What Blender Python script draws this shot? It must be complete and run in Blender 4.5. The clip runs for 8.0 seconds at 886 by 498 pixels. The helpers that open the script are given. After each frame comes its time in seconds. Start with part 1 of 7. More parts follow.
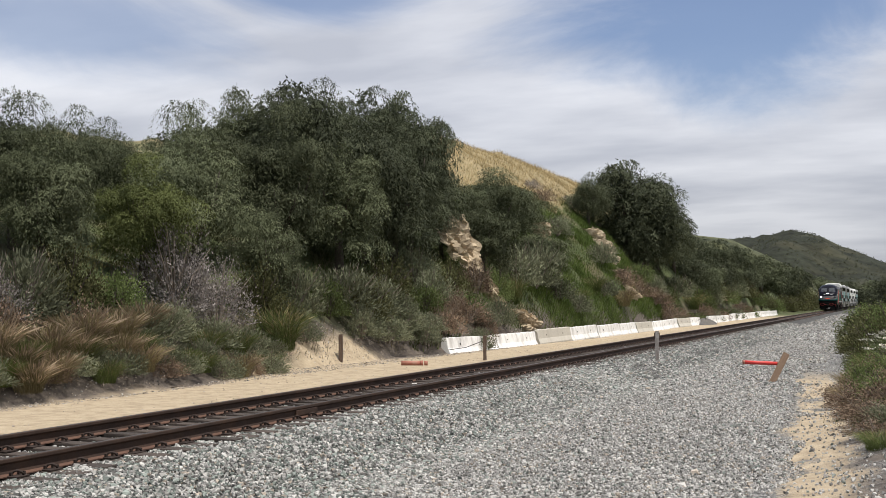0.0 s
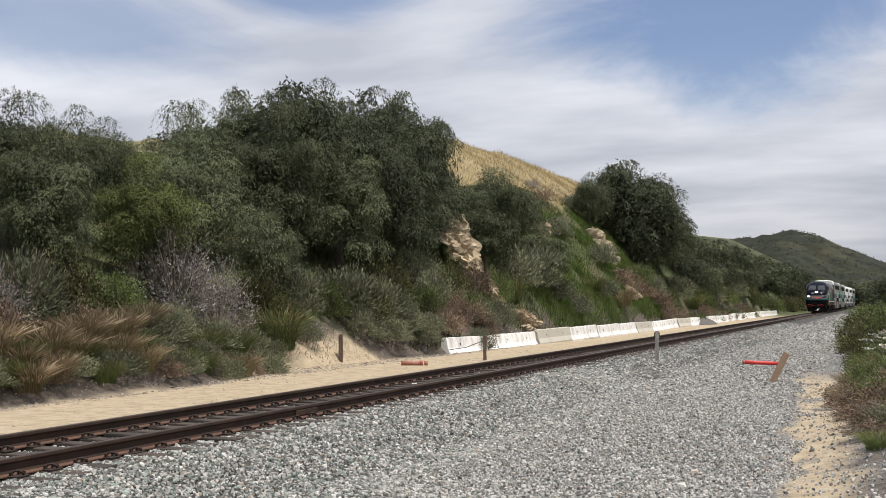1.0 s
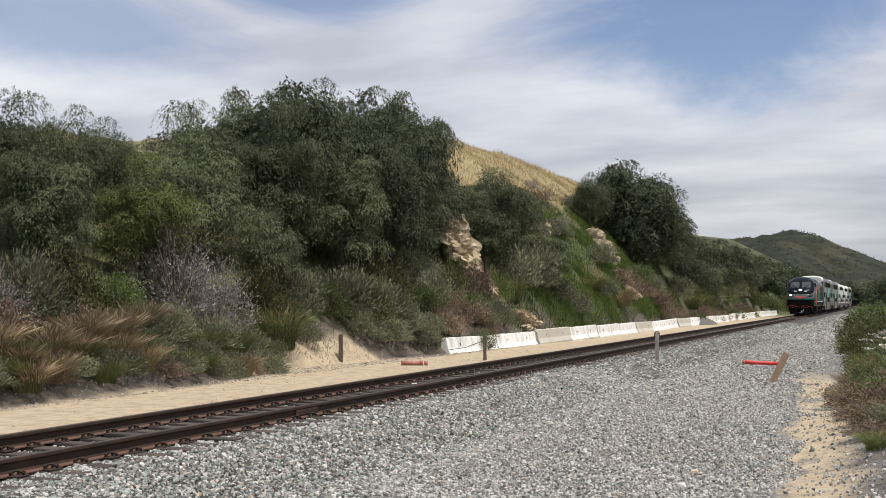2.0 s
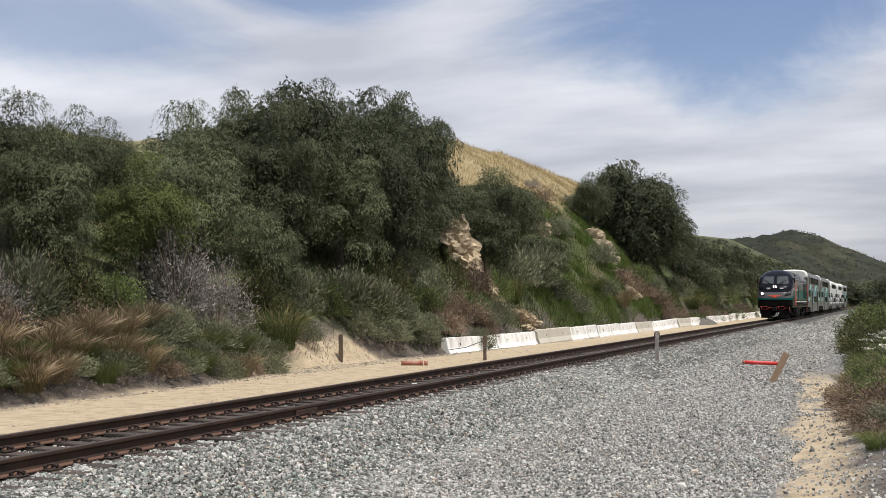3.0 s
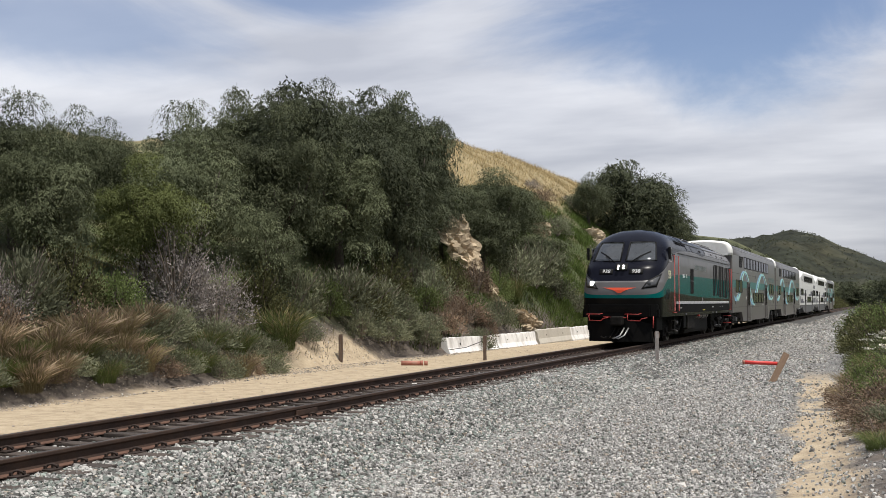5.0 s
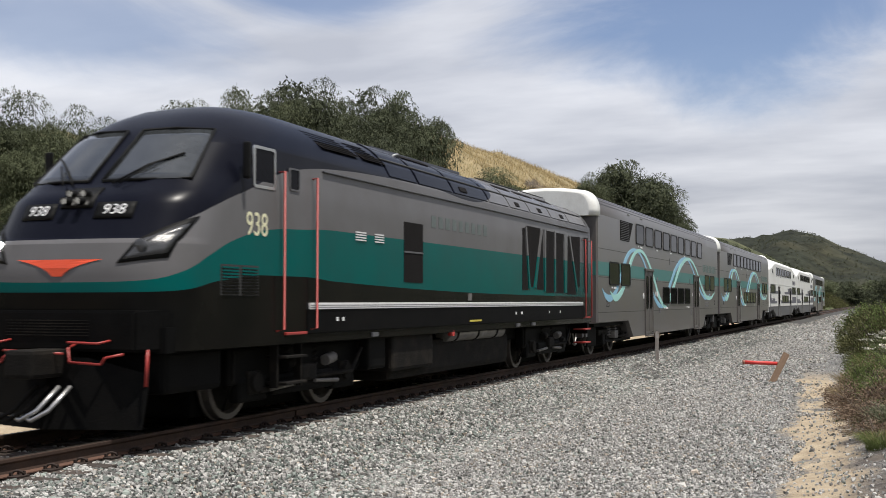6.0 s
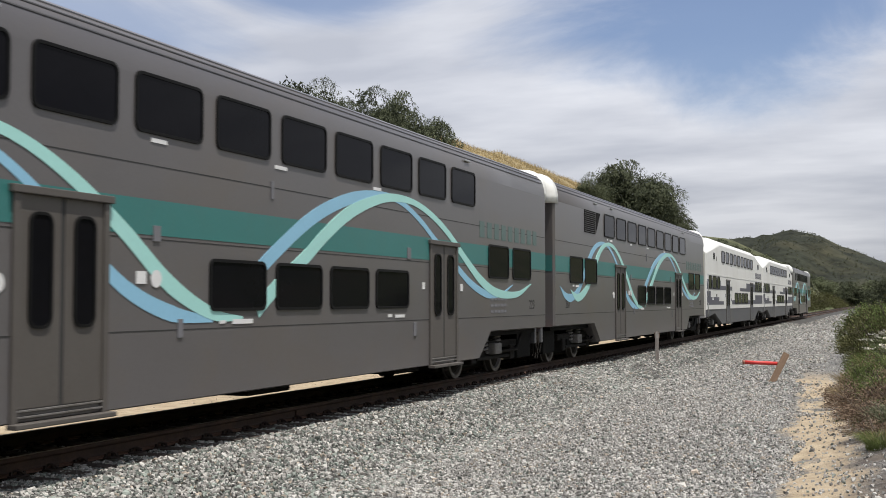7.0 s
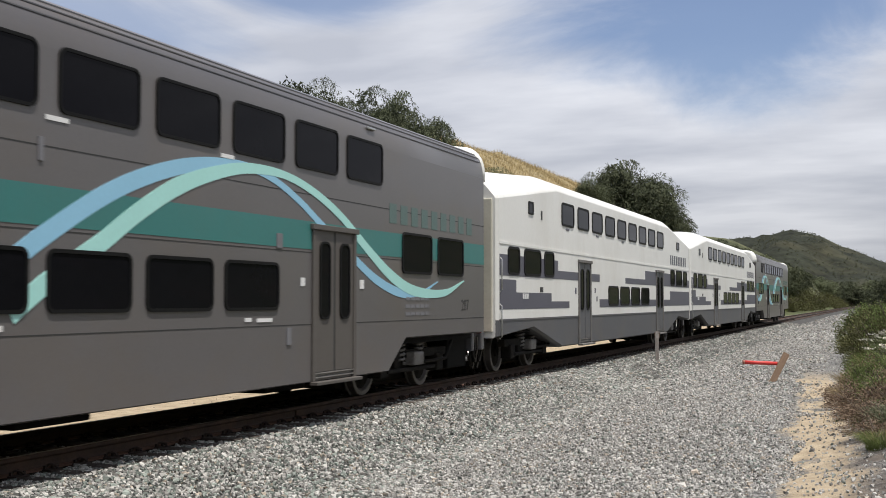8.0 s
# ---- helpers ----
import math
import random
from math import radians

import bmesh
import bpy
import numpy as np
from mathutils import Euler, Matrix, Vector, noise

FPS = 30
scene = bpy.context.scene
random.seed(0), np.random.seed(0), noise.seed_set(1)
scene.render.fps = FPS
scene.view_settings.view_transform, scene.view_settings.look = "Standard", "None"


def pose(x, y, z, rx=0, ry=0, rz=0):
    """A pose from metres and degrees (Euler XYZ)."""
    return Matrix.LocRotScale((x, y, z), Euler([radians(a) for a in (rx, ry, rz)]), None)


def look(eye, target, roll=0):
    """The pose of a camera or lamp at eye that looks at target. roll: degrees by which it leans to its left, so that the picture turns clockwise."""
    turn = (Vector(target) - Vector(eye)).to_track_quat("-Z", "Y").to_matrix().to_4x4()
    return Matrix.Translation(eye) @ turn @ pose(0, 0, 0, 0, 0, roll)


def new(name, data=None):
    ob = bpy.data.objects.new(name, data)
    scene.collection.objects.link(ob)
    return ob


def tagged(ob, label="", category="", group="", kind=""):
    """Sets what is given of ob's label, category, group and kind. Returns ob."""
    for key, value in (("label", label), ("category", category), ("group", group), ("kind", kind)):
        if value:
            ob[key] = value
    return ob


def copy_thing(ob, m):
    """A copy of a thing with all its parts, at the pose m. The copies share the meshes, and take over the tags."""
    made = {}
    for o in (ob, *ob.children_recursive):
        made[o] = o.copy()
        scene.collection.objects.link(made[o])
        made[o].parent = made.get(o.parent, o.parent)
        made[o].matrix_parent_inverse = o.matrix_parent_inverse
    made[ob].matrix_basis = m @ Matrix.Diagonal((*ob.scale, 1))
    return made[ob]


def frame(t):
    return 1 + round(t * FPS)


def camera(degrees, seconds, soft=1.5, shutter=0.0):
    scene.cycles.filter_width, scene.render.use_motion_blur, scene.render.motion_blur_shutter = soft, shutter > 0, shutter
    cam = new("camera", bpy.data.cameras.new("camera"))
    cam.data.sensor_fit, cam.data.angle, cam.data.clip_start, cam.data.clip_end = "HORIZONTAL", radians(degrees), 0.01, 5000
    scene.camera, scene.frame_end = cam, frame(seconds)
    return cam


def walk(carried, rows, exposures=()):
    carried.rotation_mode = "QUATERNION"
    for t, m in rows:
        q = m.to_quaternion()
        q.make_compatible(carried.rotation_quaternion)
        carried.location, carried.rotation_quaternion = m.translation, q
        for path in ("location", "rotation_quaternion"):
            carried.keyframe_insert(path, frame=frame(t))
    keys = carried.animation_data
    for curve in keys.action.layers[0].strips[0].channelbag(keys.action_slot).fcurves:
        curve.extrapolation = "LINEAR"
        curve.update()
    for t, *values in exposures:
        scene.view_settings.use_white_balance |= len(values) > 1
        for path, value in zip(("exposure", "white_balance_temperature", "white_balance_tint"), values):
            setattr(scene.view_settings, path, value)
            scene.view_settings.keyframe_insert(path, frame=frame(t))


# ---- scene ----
# The track runs along +Y, its centre line at x = 0 and its rail tops at z = 0.
EYE = (9.2, 0.0, 1.61)
YAW, TILT = 21.1, 2.59
cam = camera(42.18, 8.0, soft=0.35, shutter=0.06)
CAM_POSE = pose(*EYE, 90 + TILT, 0, YAW)
walk(cam, [(0.0, CAM_POSE), (8.0, CAM_POSE)], [(0.0, -0.07), (8.0, -0.07)])

# ---- light ----
SUN_WAY = Vector((0.28, -0.12, 1.0)).normalized()   # towards the sun
sun_data = bpy.data.lights.new("sun", "SUN")
sun_data.energy, sun_data.angle, sun_data.color = 5.0, radians(0.6), (1.0, 0.95, 0.87)
sun = new("sun", sun_data)
sun.matrix_world = look(SUN_WAY * 50, (0, 0, 0))

world = bpy.data.worlds.new("sky")
scene.world = world
world.use_nodes = True


# openings in the cloud: way, vertical squeeze, size, how clear
CLEARINGS = (((-0.12, 0.96, 0.245), 2.6, 0.20, 0.88), ((-0.445, 0.86, 0.265), 2.6, 0.10, 0.75), ((-0.62, 0.76, 0.225), 3.4, 0.15, 0.60))


def build_sky():
    nt = world.node_tree
    nt.nodes.clear()
    N, L = nt.nodes.new, nt.links.new
    out = N("ShaderNodeOutputWorld")
    bg = N("ShaderNodeBackground")
    sky = N("ShaderNodeTexSky")
    sky.sky_type, sky.sun_disc = "NISHITA", False
    sky.sun_elevation = math.asin(SUN_WAY.z)
    sky.sun_rotation = math.atan2(SUN_WAY.x, SUN_WAY.y)
    sky.air_density, sky.dust_density, sky.ozone_density = 1.1, 0.2, 2.0
    tc = N("ShaderNodeTexCoord")
    # flatten the directions onto a cloud deck so that streaks run to the horizon
    sep = N("ShaderNodeSeparateXYZ")
    L(tc.outputs["Generated"], sep.inputs[0])
    zz = N("ShaderNodeMath"); zz.operation = "MAXIMUM"; zz.inputs[1].default_value = 0.0
    L(sep.outputs[2], zz.inputs[0])
    za = N("ShaderNodeMath"); za.operation = "ADD"; za.inputs[1].default_value = 0.16
    L(zz.outputs[0], za.inputs[0])
    dv = N("ShaderNodeVectorMath"); dv.operation = "DIVIDE"
    cz = N("ShaderNodeCombineXYZ")
    for i in range(3):
        L(za.outputs[0], cz.inputs[i])
    L(tc.outputs["Generated"], dv.inputs[0])
    L(cz.outputs[0], dv.inputs[1])
    mp = N("ShaderNodeMapping"); mp.vector_type = "POINT"
    mp.inputs["Location"].default_value = (1.9, 0.7, 0)
    mp.inputs["Rotation"].default_value = (0, 0, radians(-38))
    mp.inputs["Scale"].default_value = (0.6, 1.15, 1.0)
    L(dv.outputs[0], mp.inputs[0])
    n1 = N("ShaderNodeTexNoise")
    n1.inputs["Scale"].default_value, n1.inputs["Detail"].default_value = 0.9, 8
    n1.inputs["Roughness"].default_value, n1.inputs["Distortion"].default_value = 0.52, 0.5
    L(mp.outputs[0], n1.inputs["Vector"])
    r1 = N("ShaderNodeMapRange")
    r1.inputs["From Min"].default_value, r1.inputs["From Max"].default_value = 0.38, 0.60
    L(n1.outputs[0], r1.inputs[0])

    def arith(op, a, b):
        m = N("ShaderNodeMath"); m.operation = op
        for k, v in enumerate((a, b)):
            if isinstance(v, (int, float)):
                m.inputs[k].default_value = v
            else:
                L(v, m.inputs[k])
        return m.outputs[0]

    def ease(src, a, b, lo, hi):
        m = N("ShaderNodeMapRange"); m.interpolation_type = "SMOOTHSTEP"
        for k, v in zip(("From Min", "From Max", "To Min", "To Max"), (a, b, lo, hi)):
            m.inputs[k].default_value = v
        L(src, m.inputs[0])
        return m.outputs[0]

    # wind-drawn wisps fray the edges of the clear openings in the veil
    stretch = N("ShaderNodeMapping")
    stretch.inputs["Rotation"].default_value = (0, radians(-13), radians(20))
    stretch.inputs["Scale"].default_value = (3.0, 3.0, 8.0)
    L(tc.outputs["Generated"], stretch.inputs[0])
    n3 = N("ShaderNodeTexNoise")
    n3.inputs["Scale"].default_value, n3.inputs["Detail"].default_value = 1.3, 7
    n3.inputs["Roughness"].default_value, n3.inputs["Distortion"].default_value = 0.62, 0.8
    L(stretch.outputs[0], n3.inputs["Vector"])
    fray = arith("MULTIPLY", arith("SUBTRACT", n3.outputs[0], 0.5), 1.5)
    clear = None
    for way, tall, size, amount in CLEARINGS:
        off = N("ShaderNodeVectorMath"); off.operation = "SUBTRACT"
        L(tc.outputs["Generated"], off.inputs[0])
        off.inputs[1].default_value = way
        sc = N("ShaderNodeVectorMath"); sc.operation = "MULTIPLY"
        L(off.outputs[0], sc.inputs[0])
        sc.inputs[1].default_value = (1, 1, tall)
        ln = N("ShaderNodeVectorMath"); ln.operation = "LENGTH"
        L(sc.outputs[0], ln.inputs[0])
        one = ease(arith("ADD", arith("DIVIDE", ln.outputs["Value"], size), fray), 0.35, 1.25, amount, 0.0)
        clear = one if clear is None else arith("MAXIMUM", clear, one)
    # the upper sky breaks up by itself
    upper = arith("MULTIPLY", ease(zz.outputs[0], 0.24, 0.5, 0.0, 0.75), arith("SUBTRACT", 1.0, r1.outputs[0]))
    clear = arith("MAXIMUM", clear, upper)
    cover = arith("SUBTRACT", 0.94, clear)
    # cloud brightness varies softly between grey and white
    n2 = N("ShaderNodeTexNoise")
    n2.inputs["Scale"].default_value, n2.inputs["Detail"].default_value = 2.2, 5
    L(mp.outputs[0], n2.inputs["Vector"])
    cr = N("ShaderNodeValToRGB")
    cr.color_ramp.elements[0].position, cr.color_ramp.elements[1].position = 0.32, 0.68
    cr.color_ramp.elements[0].color = (5.5, 5.75, 6.5, 1)
    cr.color_ramp.elements[1].color = (8.8, 8.95, 9.5, 1)
    L(n2.outputs[0], cr.inputs[0])
    mix = N("ShaderNodeMix"); mix.data_type = "RGBA"
    L(cover, mix.inputs["Factor"])
    deep = N("ShaderNodeVectorMath"); deep.operation = "MULTIPLY"
    L(sky.outputs[0], deep.inputs[0])
    deep.inputs[1].default_value = (0.98, 0.95, 1.07)
    L(deep.outputs[0], mix.inputs["A"])
    # the veil greys towards the horizon
    dull = N("ShaderNodeVectorMath"); dull.operation = "SCALE"
    L(cr.outputs[0], dull.inputs[0])
    L(ease(zz.outputs[0], 0.02, 0.20, 0.77, 1.04), dull.inputs["Scale"])
    L(dull.outputs[0], mix.inputs["B"])
    bg.inputs["Strength"].default_value = 0.10
    L(mix.outputs["Result"], bg.inputs[0])
    L(bg.outputs[0], out.inputs[0])


build_sky()

# ---- materials ----
def mat(name, base=(0.5, 0.5, 0.5), rough=0.6, metal=0.0, var=0.12, scale=6.0, fine=60.0, bump=0.15, dirt=None,
        dirt_amount=0.0, stretch=(1, 1, 1), per_island=0.0, per_object=0.0, emit=0.0, coat=0.0, spec=0.5):
    """A procedural surface: base colour varied at two scales, optional dirt, and fine relief."""
    m = bpy.data.materials.new(name)
    m.use_nodes = True
    nt = m.node_tree
    N, L = nt.nodes.new, nt.links.new
    bs = nt.nodes["Principled BSDF"]
    bs.inputs["Roughness"].default_value, bs.inputs["Metallic"].default_value = rough, metal
    bs.inputs["Coat Weight"].default_value = coat
    bs.inputs["Specular IOR Level"].default_value = spec
    tc = N("ShaderNodeTexCoord")
    mp = N("ShaderNodeMapping")
    mp.inputs["Scale"].default_value = stretch
    L(tc.outputs["Object"], mp.inputs[0])
    big, small = N("ShaderNodeTexNoise"), N("ShaderNodeTexNoise")
    big.inputs["Scale"].default_value, big.inputs["Detail"].default_value = scale, 4
    small.inputs["Scale"].default_value, small.inputs["Detail"].default_value = fine, 3
    L(mp.outputs[0], big.inputs["Vector"]), L(mp.outputs[0], small.inputs["Vector"])
    add = N("ShaderNodeMath"); add.operation = "ADD"
    L(big.outputs[0], add.inputs[0]), L(small.outputs[0], add.inputs[1])
    rng = N("ShaderNodeMapRange")
    rng.inputs["From Min"].default_value, rng.inputs["From Max"].default_value = 0.6, 1.4
    rng.inputs["To Min"].default_value, rng.inputs["To Max"].default_value = 1 - var, 1 + var
    L(add.outputs[0], rng.inputs[0])
    value = rng.outputs[0]
    for amount, kind in ((per_island, "island"), (per_object, "object")):
        if amount:
            src = N("ShaderNodeNewGeometry").outputs["Random Per Island"] if kind == "island" else N("ShaderNodeObjectInfo").outputs["Random"]
            r2 = N("ShaderNodeMapRange")
            r2.inputs["To Min"].default_value, r2.inputs["To Max"].default_value = 1 - amount, 1 + amount
            L(src, r2.inputs[0])
            mu = N("ShaderNodeMath"); mu.operation = "MULTIPLY"
            L(value, mu.inputs[0]), L(r2.outputs[0], mu.inputs[1])
            value = mu.outputs[0]
    col = N("ShaderNodeVectorMath"); col.operation = "SCALE"
    col.inputs[0].default_value = base
    L(value, col.inputs["Scale"])
    colour = col.outputs[0]
    if dirt:
        dn = N("ShaderNodeTexNoise")
        dn.inputs["Scale"].default_value, dn.inputs["Detail"].default_value = scale * 0.6, 6
        dn.inputs["Roughness"].default_value = 0.65
        L(mp.outputs[0], dn.inputs["Vector"])
        dr = N("ShaderNodeMapRange")
        dr.inputs["From Min"].default_value, dr.inputs["From Max"].default_value = 0.48, 0.72
        dr.inputs["To Max"].default_value = dirt_amount
        L(dn.outputs[0], dr.inputs[0])
        mx = N("ShaderNodeMix"); mx.data_type = "RGBA"
        L(dr.outputs[0], mx.inputs["Factor"]), L(colour, mx.inputs["A"])
        mx.inputs["B"].default_value = (*dirt, 1)
        colour = mx.outputs["Result"]
    L(colour, bs.inputs["Base Color"])
    if bump:
        bn = N("ShaderNodeBump")
        bn.inputs["Strength"].default_value, bn.inputs["Distance"].default_value = bump, 0.02
        L(small.outputs[0], bn.inputs["Height"]), L(bn.outputs[0], bs.inputs["Normal"])
    if emit:
        bs.inputs["Emission Color"].default_value, bs.inputs["Emission Strength"].default_value = (*base, 1), emit
    return m


RAIL_RUST = mat("rail_rust", (0.050, 0.030, 0.022), 0.75, 0.3, 0.35, 3, 40, 0.2, (0.12, 0.062, 0.036), 0.5)
RAIL_TOP = mat("rail_top", (0.16, 0.13, 0.11), 0.35, 0.9, 0.2, 3, 30, 0.05)
SPIKE = mat("spike_rust", (0.038, 0.025, 0.020), 0.8, 0.3, 0.3)
TIE = mat("weathered_tie", (0.058, 0.044, 0.036), 0.9, 0, 0.4, 5, 60, 0.5, (0.11, 0.09, 0.075), 0.6, (1, 6, 1), per_object=0.3)
STONE = mat("ballast_stone", (0.335, 0.326, 0.308), 0.9, 0, 0.2, 12, 60, 0.4, (0.12, 0.112, 0.104), 0.5, per_island=0.7, spec=0.2)
STONE_GREEN = mat("green_grey_stone", (0.192, 0.214, 0.194), 0.9, 0, 0.2, 12, 60, 0.4, (0.14, 0.15, 0.135), 0.5, per_island=0.65, spec=0.2)
STONE_BROWN = mat("brown_stone", (0.30, 0.26, 0.215), 0.9, 0, 0.25, 12, 60, 0.4, (0.17, 0.14, 0.115), 0.5, per_island=0.65, spec=0.2)
CONCRETE = mat("white_concrete", (0.80, 0.79, 0.77), 0.85, 0, 0.12, 1.6, 30, 0.4, (0.26, 0.235, 0.20), 0.75, (2.2, 2.2, 0.45), per_object=0.12)
GREYCONC = mat("grey_concrete", (0.50, 0.47, 0.41), 0.85, 0, 0.14, 1.2, 30, 0.3, (0.30, 0.27, 0.22), 0.5, (1, 1, 0.35))
POSTWOOD = mat("post_wood", (0.11, 0.075, 0.055), 0.9, 0, 0.3, 8, 60, 0.4, (0.2, 0.17, 0.14), 0.5, (4, 4, 0.6))
WHITEWOOD = mat("white_post", (0.27, 0.24, 0.22), 0.85, 0, 0.35, 8, 60, 0.4, (0.62, 0.60, 0.57), 0.9, (2, 2, 0.8))
PALEWOOD = mat("pale_board", (0.27, 0.18, 0.12), 0.8, 0, 0.2, 6, 60, 0.3, stretch=(5, 5, 0.7))
REDPAINT = mat("red_paint", (0.60, 0.045, 0.04), 0.5, 0, 0.15, 4, 40, 0.1, (0.30, 0.10, 0.06), 0.3)
CLAYPIPE = mat("faded_red_pipe", (0.33, 0.12, 0.085), 0.7, 0, 0.2, 5, 40, 0.2, (0.4, 0.28, 0.2), 0.5)

# ---- ground ----
def lerp_table(v, table):
    return np.interp(v, [a for a, _ in table], [b for _, b in table])


def wobble(x, y, size, seed=0.0):
    """Cheap smooth noise for arrays, about -1 to 1."""
    a = np.sin(x / size * 1.7 + seed * 3.1 + 1.3 * np.sin(y / size * 1.1 + seed))
    b = np.sin(y / size * 2.3 + seed * 1.7 + 1.6 * np.sin(x / size * 0.9 + seed * 2.3))
    c = np.sin((x + y) / size * 3.9 + seed * 5.3 + a)
    return (a + b + 0.6 * c) / 2.6


CREST = ((-200, 3), (0, 5.5), (20, 7.4), (45, 9.6), (62, 11.4), (80, 14.5), (100, 16.9), (115, 17.6), (150, 17.6), (185, 16), (230, 11.5), (300, 9), (480, 8), (900, 5))


def terrain(x, y):
    x, y = np.asarray(x, float), np.asarray(y, float)
    crest = lerp_table(y, CREST)
    # the cutting on the far side of the track
    foot = -9.6 + 0.7 * wobble(y, y * 0.3, 9, 1.0)
    t = np.clip((foot - x) / 21.0, 0, 1)
    prof = np.clip(1.32 * t ** 0.85 - 0.32 * t * t, 0, 1)
    steep = np.clip((y - 45) / 25, 0, 1) * np.clip((260 - y) / 60, 0, 1)
    shelf = 0.05 * np.clip((foot - x) / 1.6, 0, 1) * (1 - t) * steep
    hill = (prof + shelf) * (crest + 0.75)
    hill += np.clip((foot - x) / 6, 0, 1) * (0.45 * wobble(x, y, 4.5, 2) + 0.22 * wobble(x, y, 1.6, 5))
    back = np.clip((-33 - x) / 60, 0, 1)
    far_side = -0.75 + hill * (1 - 0.75 * back)
    # a grassy spur further along the line
    spur = np.interp(x, (-120, -80, -35, -13, -6), (29, 27, 21.2, 10.5, 0)) * np.exp(-((y - 355) / 38.0) ** 2)
    far_side = np.maximum(far_side, spur - 0.75)
    # the gravel pad and the bank on the near side
    bank = np.clip((x - 7.4 - 0.5 * wobble(y, y, 5, 3) - np.clip((14 - y) / 6, 0, 3)) / 4.0, 0, 1)
    near = -0.5 + 0.9 * bank * bank * (3 - 2 * bank) + 0.05 * wobble(x, y, 3, 4) - 0.25 * np.clip((y - 60) / 120, 0, 1)
    # an unseen hillside added on the camera's side, to darken the train's reflections
    up = np.clip((x - 12.5) / 26, 0, 1)
    near = near + 10.0 * up * up * (3 - 2 * up) * (1 - 0.7 * np.clip((x - 45) / 120, 0, 1))
    w = np.clip((x + 2) / 4, 0, 1)
    return far_side * (1 - w) + near * w


def grid_mesh(name, xs, ys, f):
    X, Y = np.meshgrid(xs, ys)
    Z = f(X, Y)
    co = np.stack([X, Y, Z], -1).reshape(-1, 3)
    nx, ny = len(xs), len(ys)
    i = (np.arange(ny - 1)[:, None] * nx + np.arange(nx - 1)[None]).ravel()
    quads = np.stack([i, i + 1, i + nx + 1, i + nx], 1)
    return raw_mesh(name, co, quads)


def raw_mesh(name, co, faces, smooth=True):
    """A mesh from vertex and face arrays that code has computed."""
    me = bpy.data.meshes.new(name)
    n, k = faces.shape
    me.vertices.add(len(co)), me.loops.add(n * k), me.polygons.add(n)
    me.vertices.foreach_set("co", np.asarray(co, np.float32).ravel())
    me.loops.foreach_set("vertex_index", faces.astype(np.int32).ravel())
    me.polygons.foreach_set("loop_start", np.arange(0, n * k, k, dtype=np.int32))
    me.polygons.foreach_set("use_smooth", np.full(n, smooth))
    me.update(calc_edges=True)
    return me


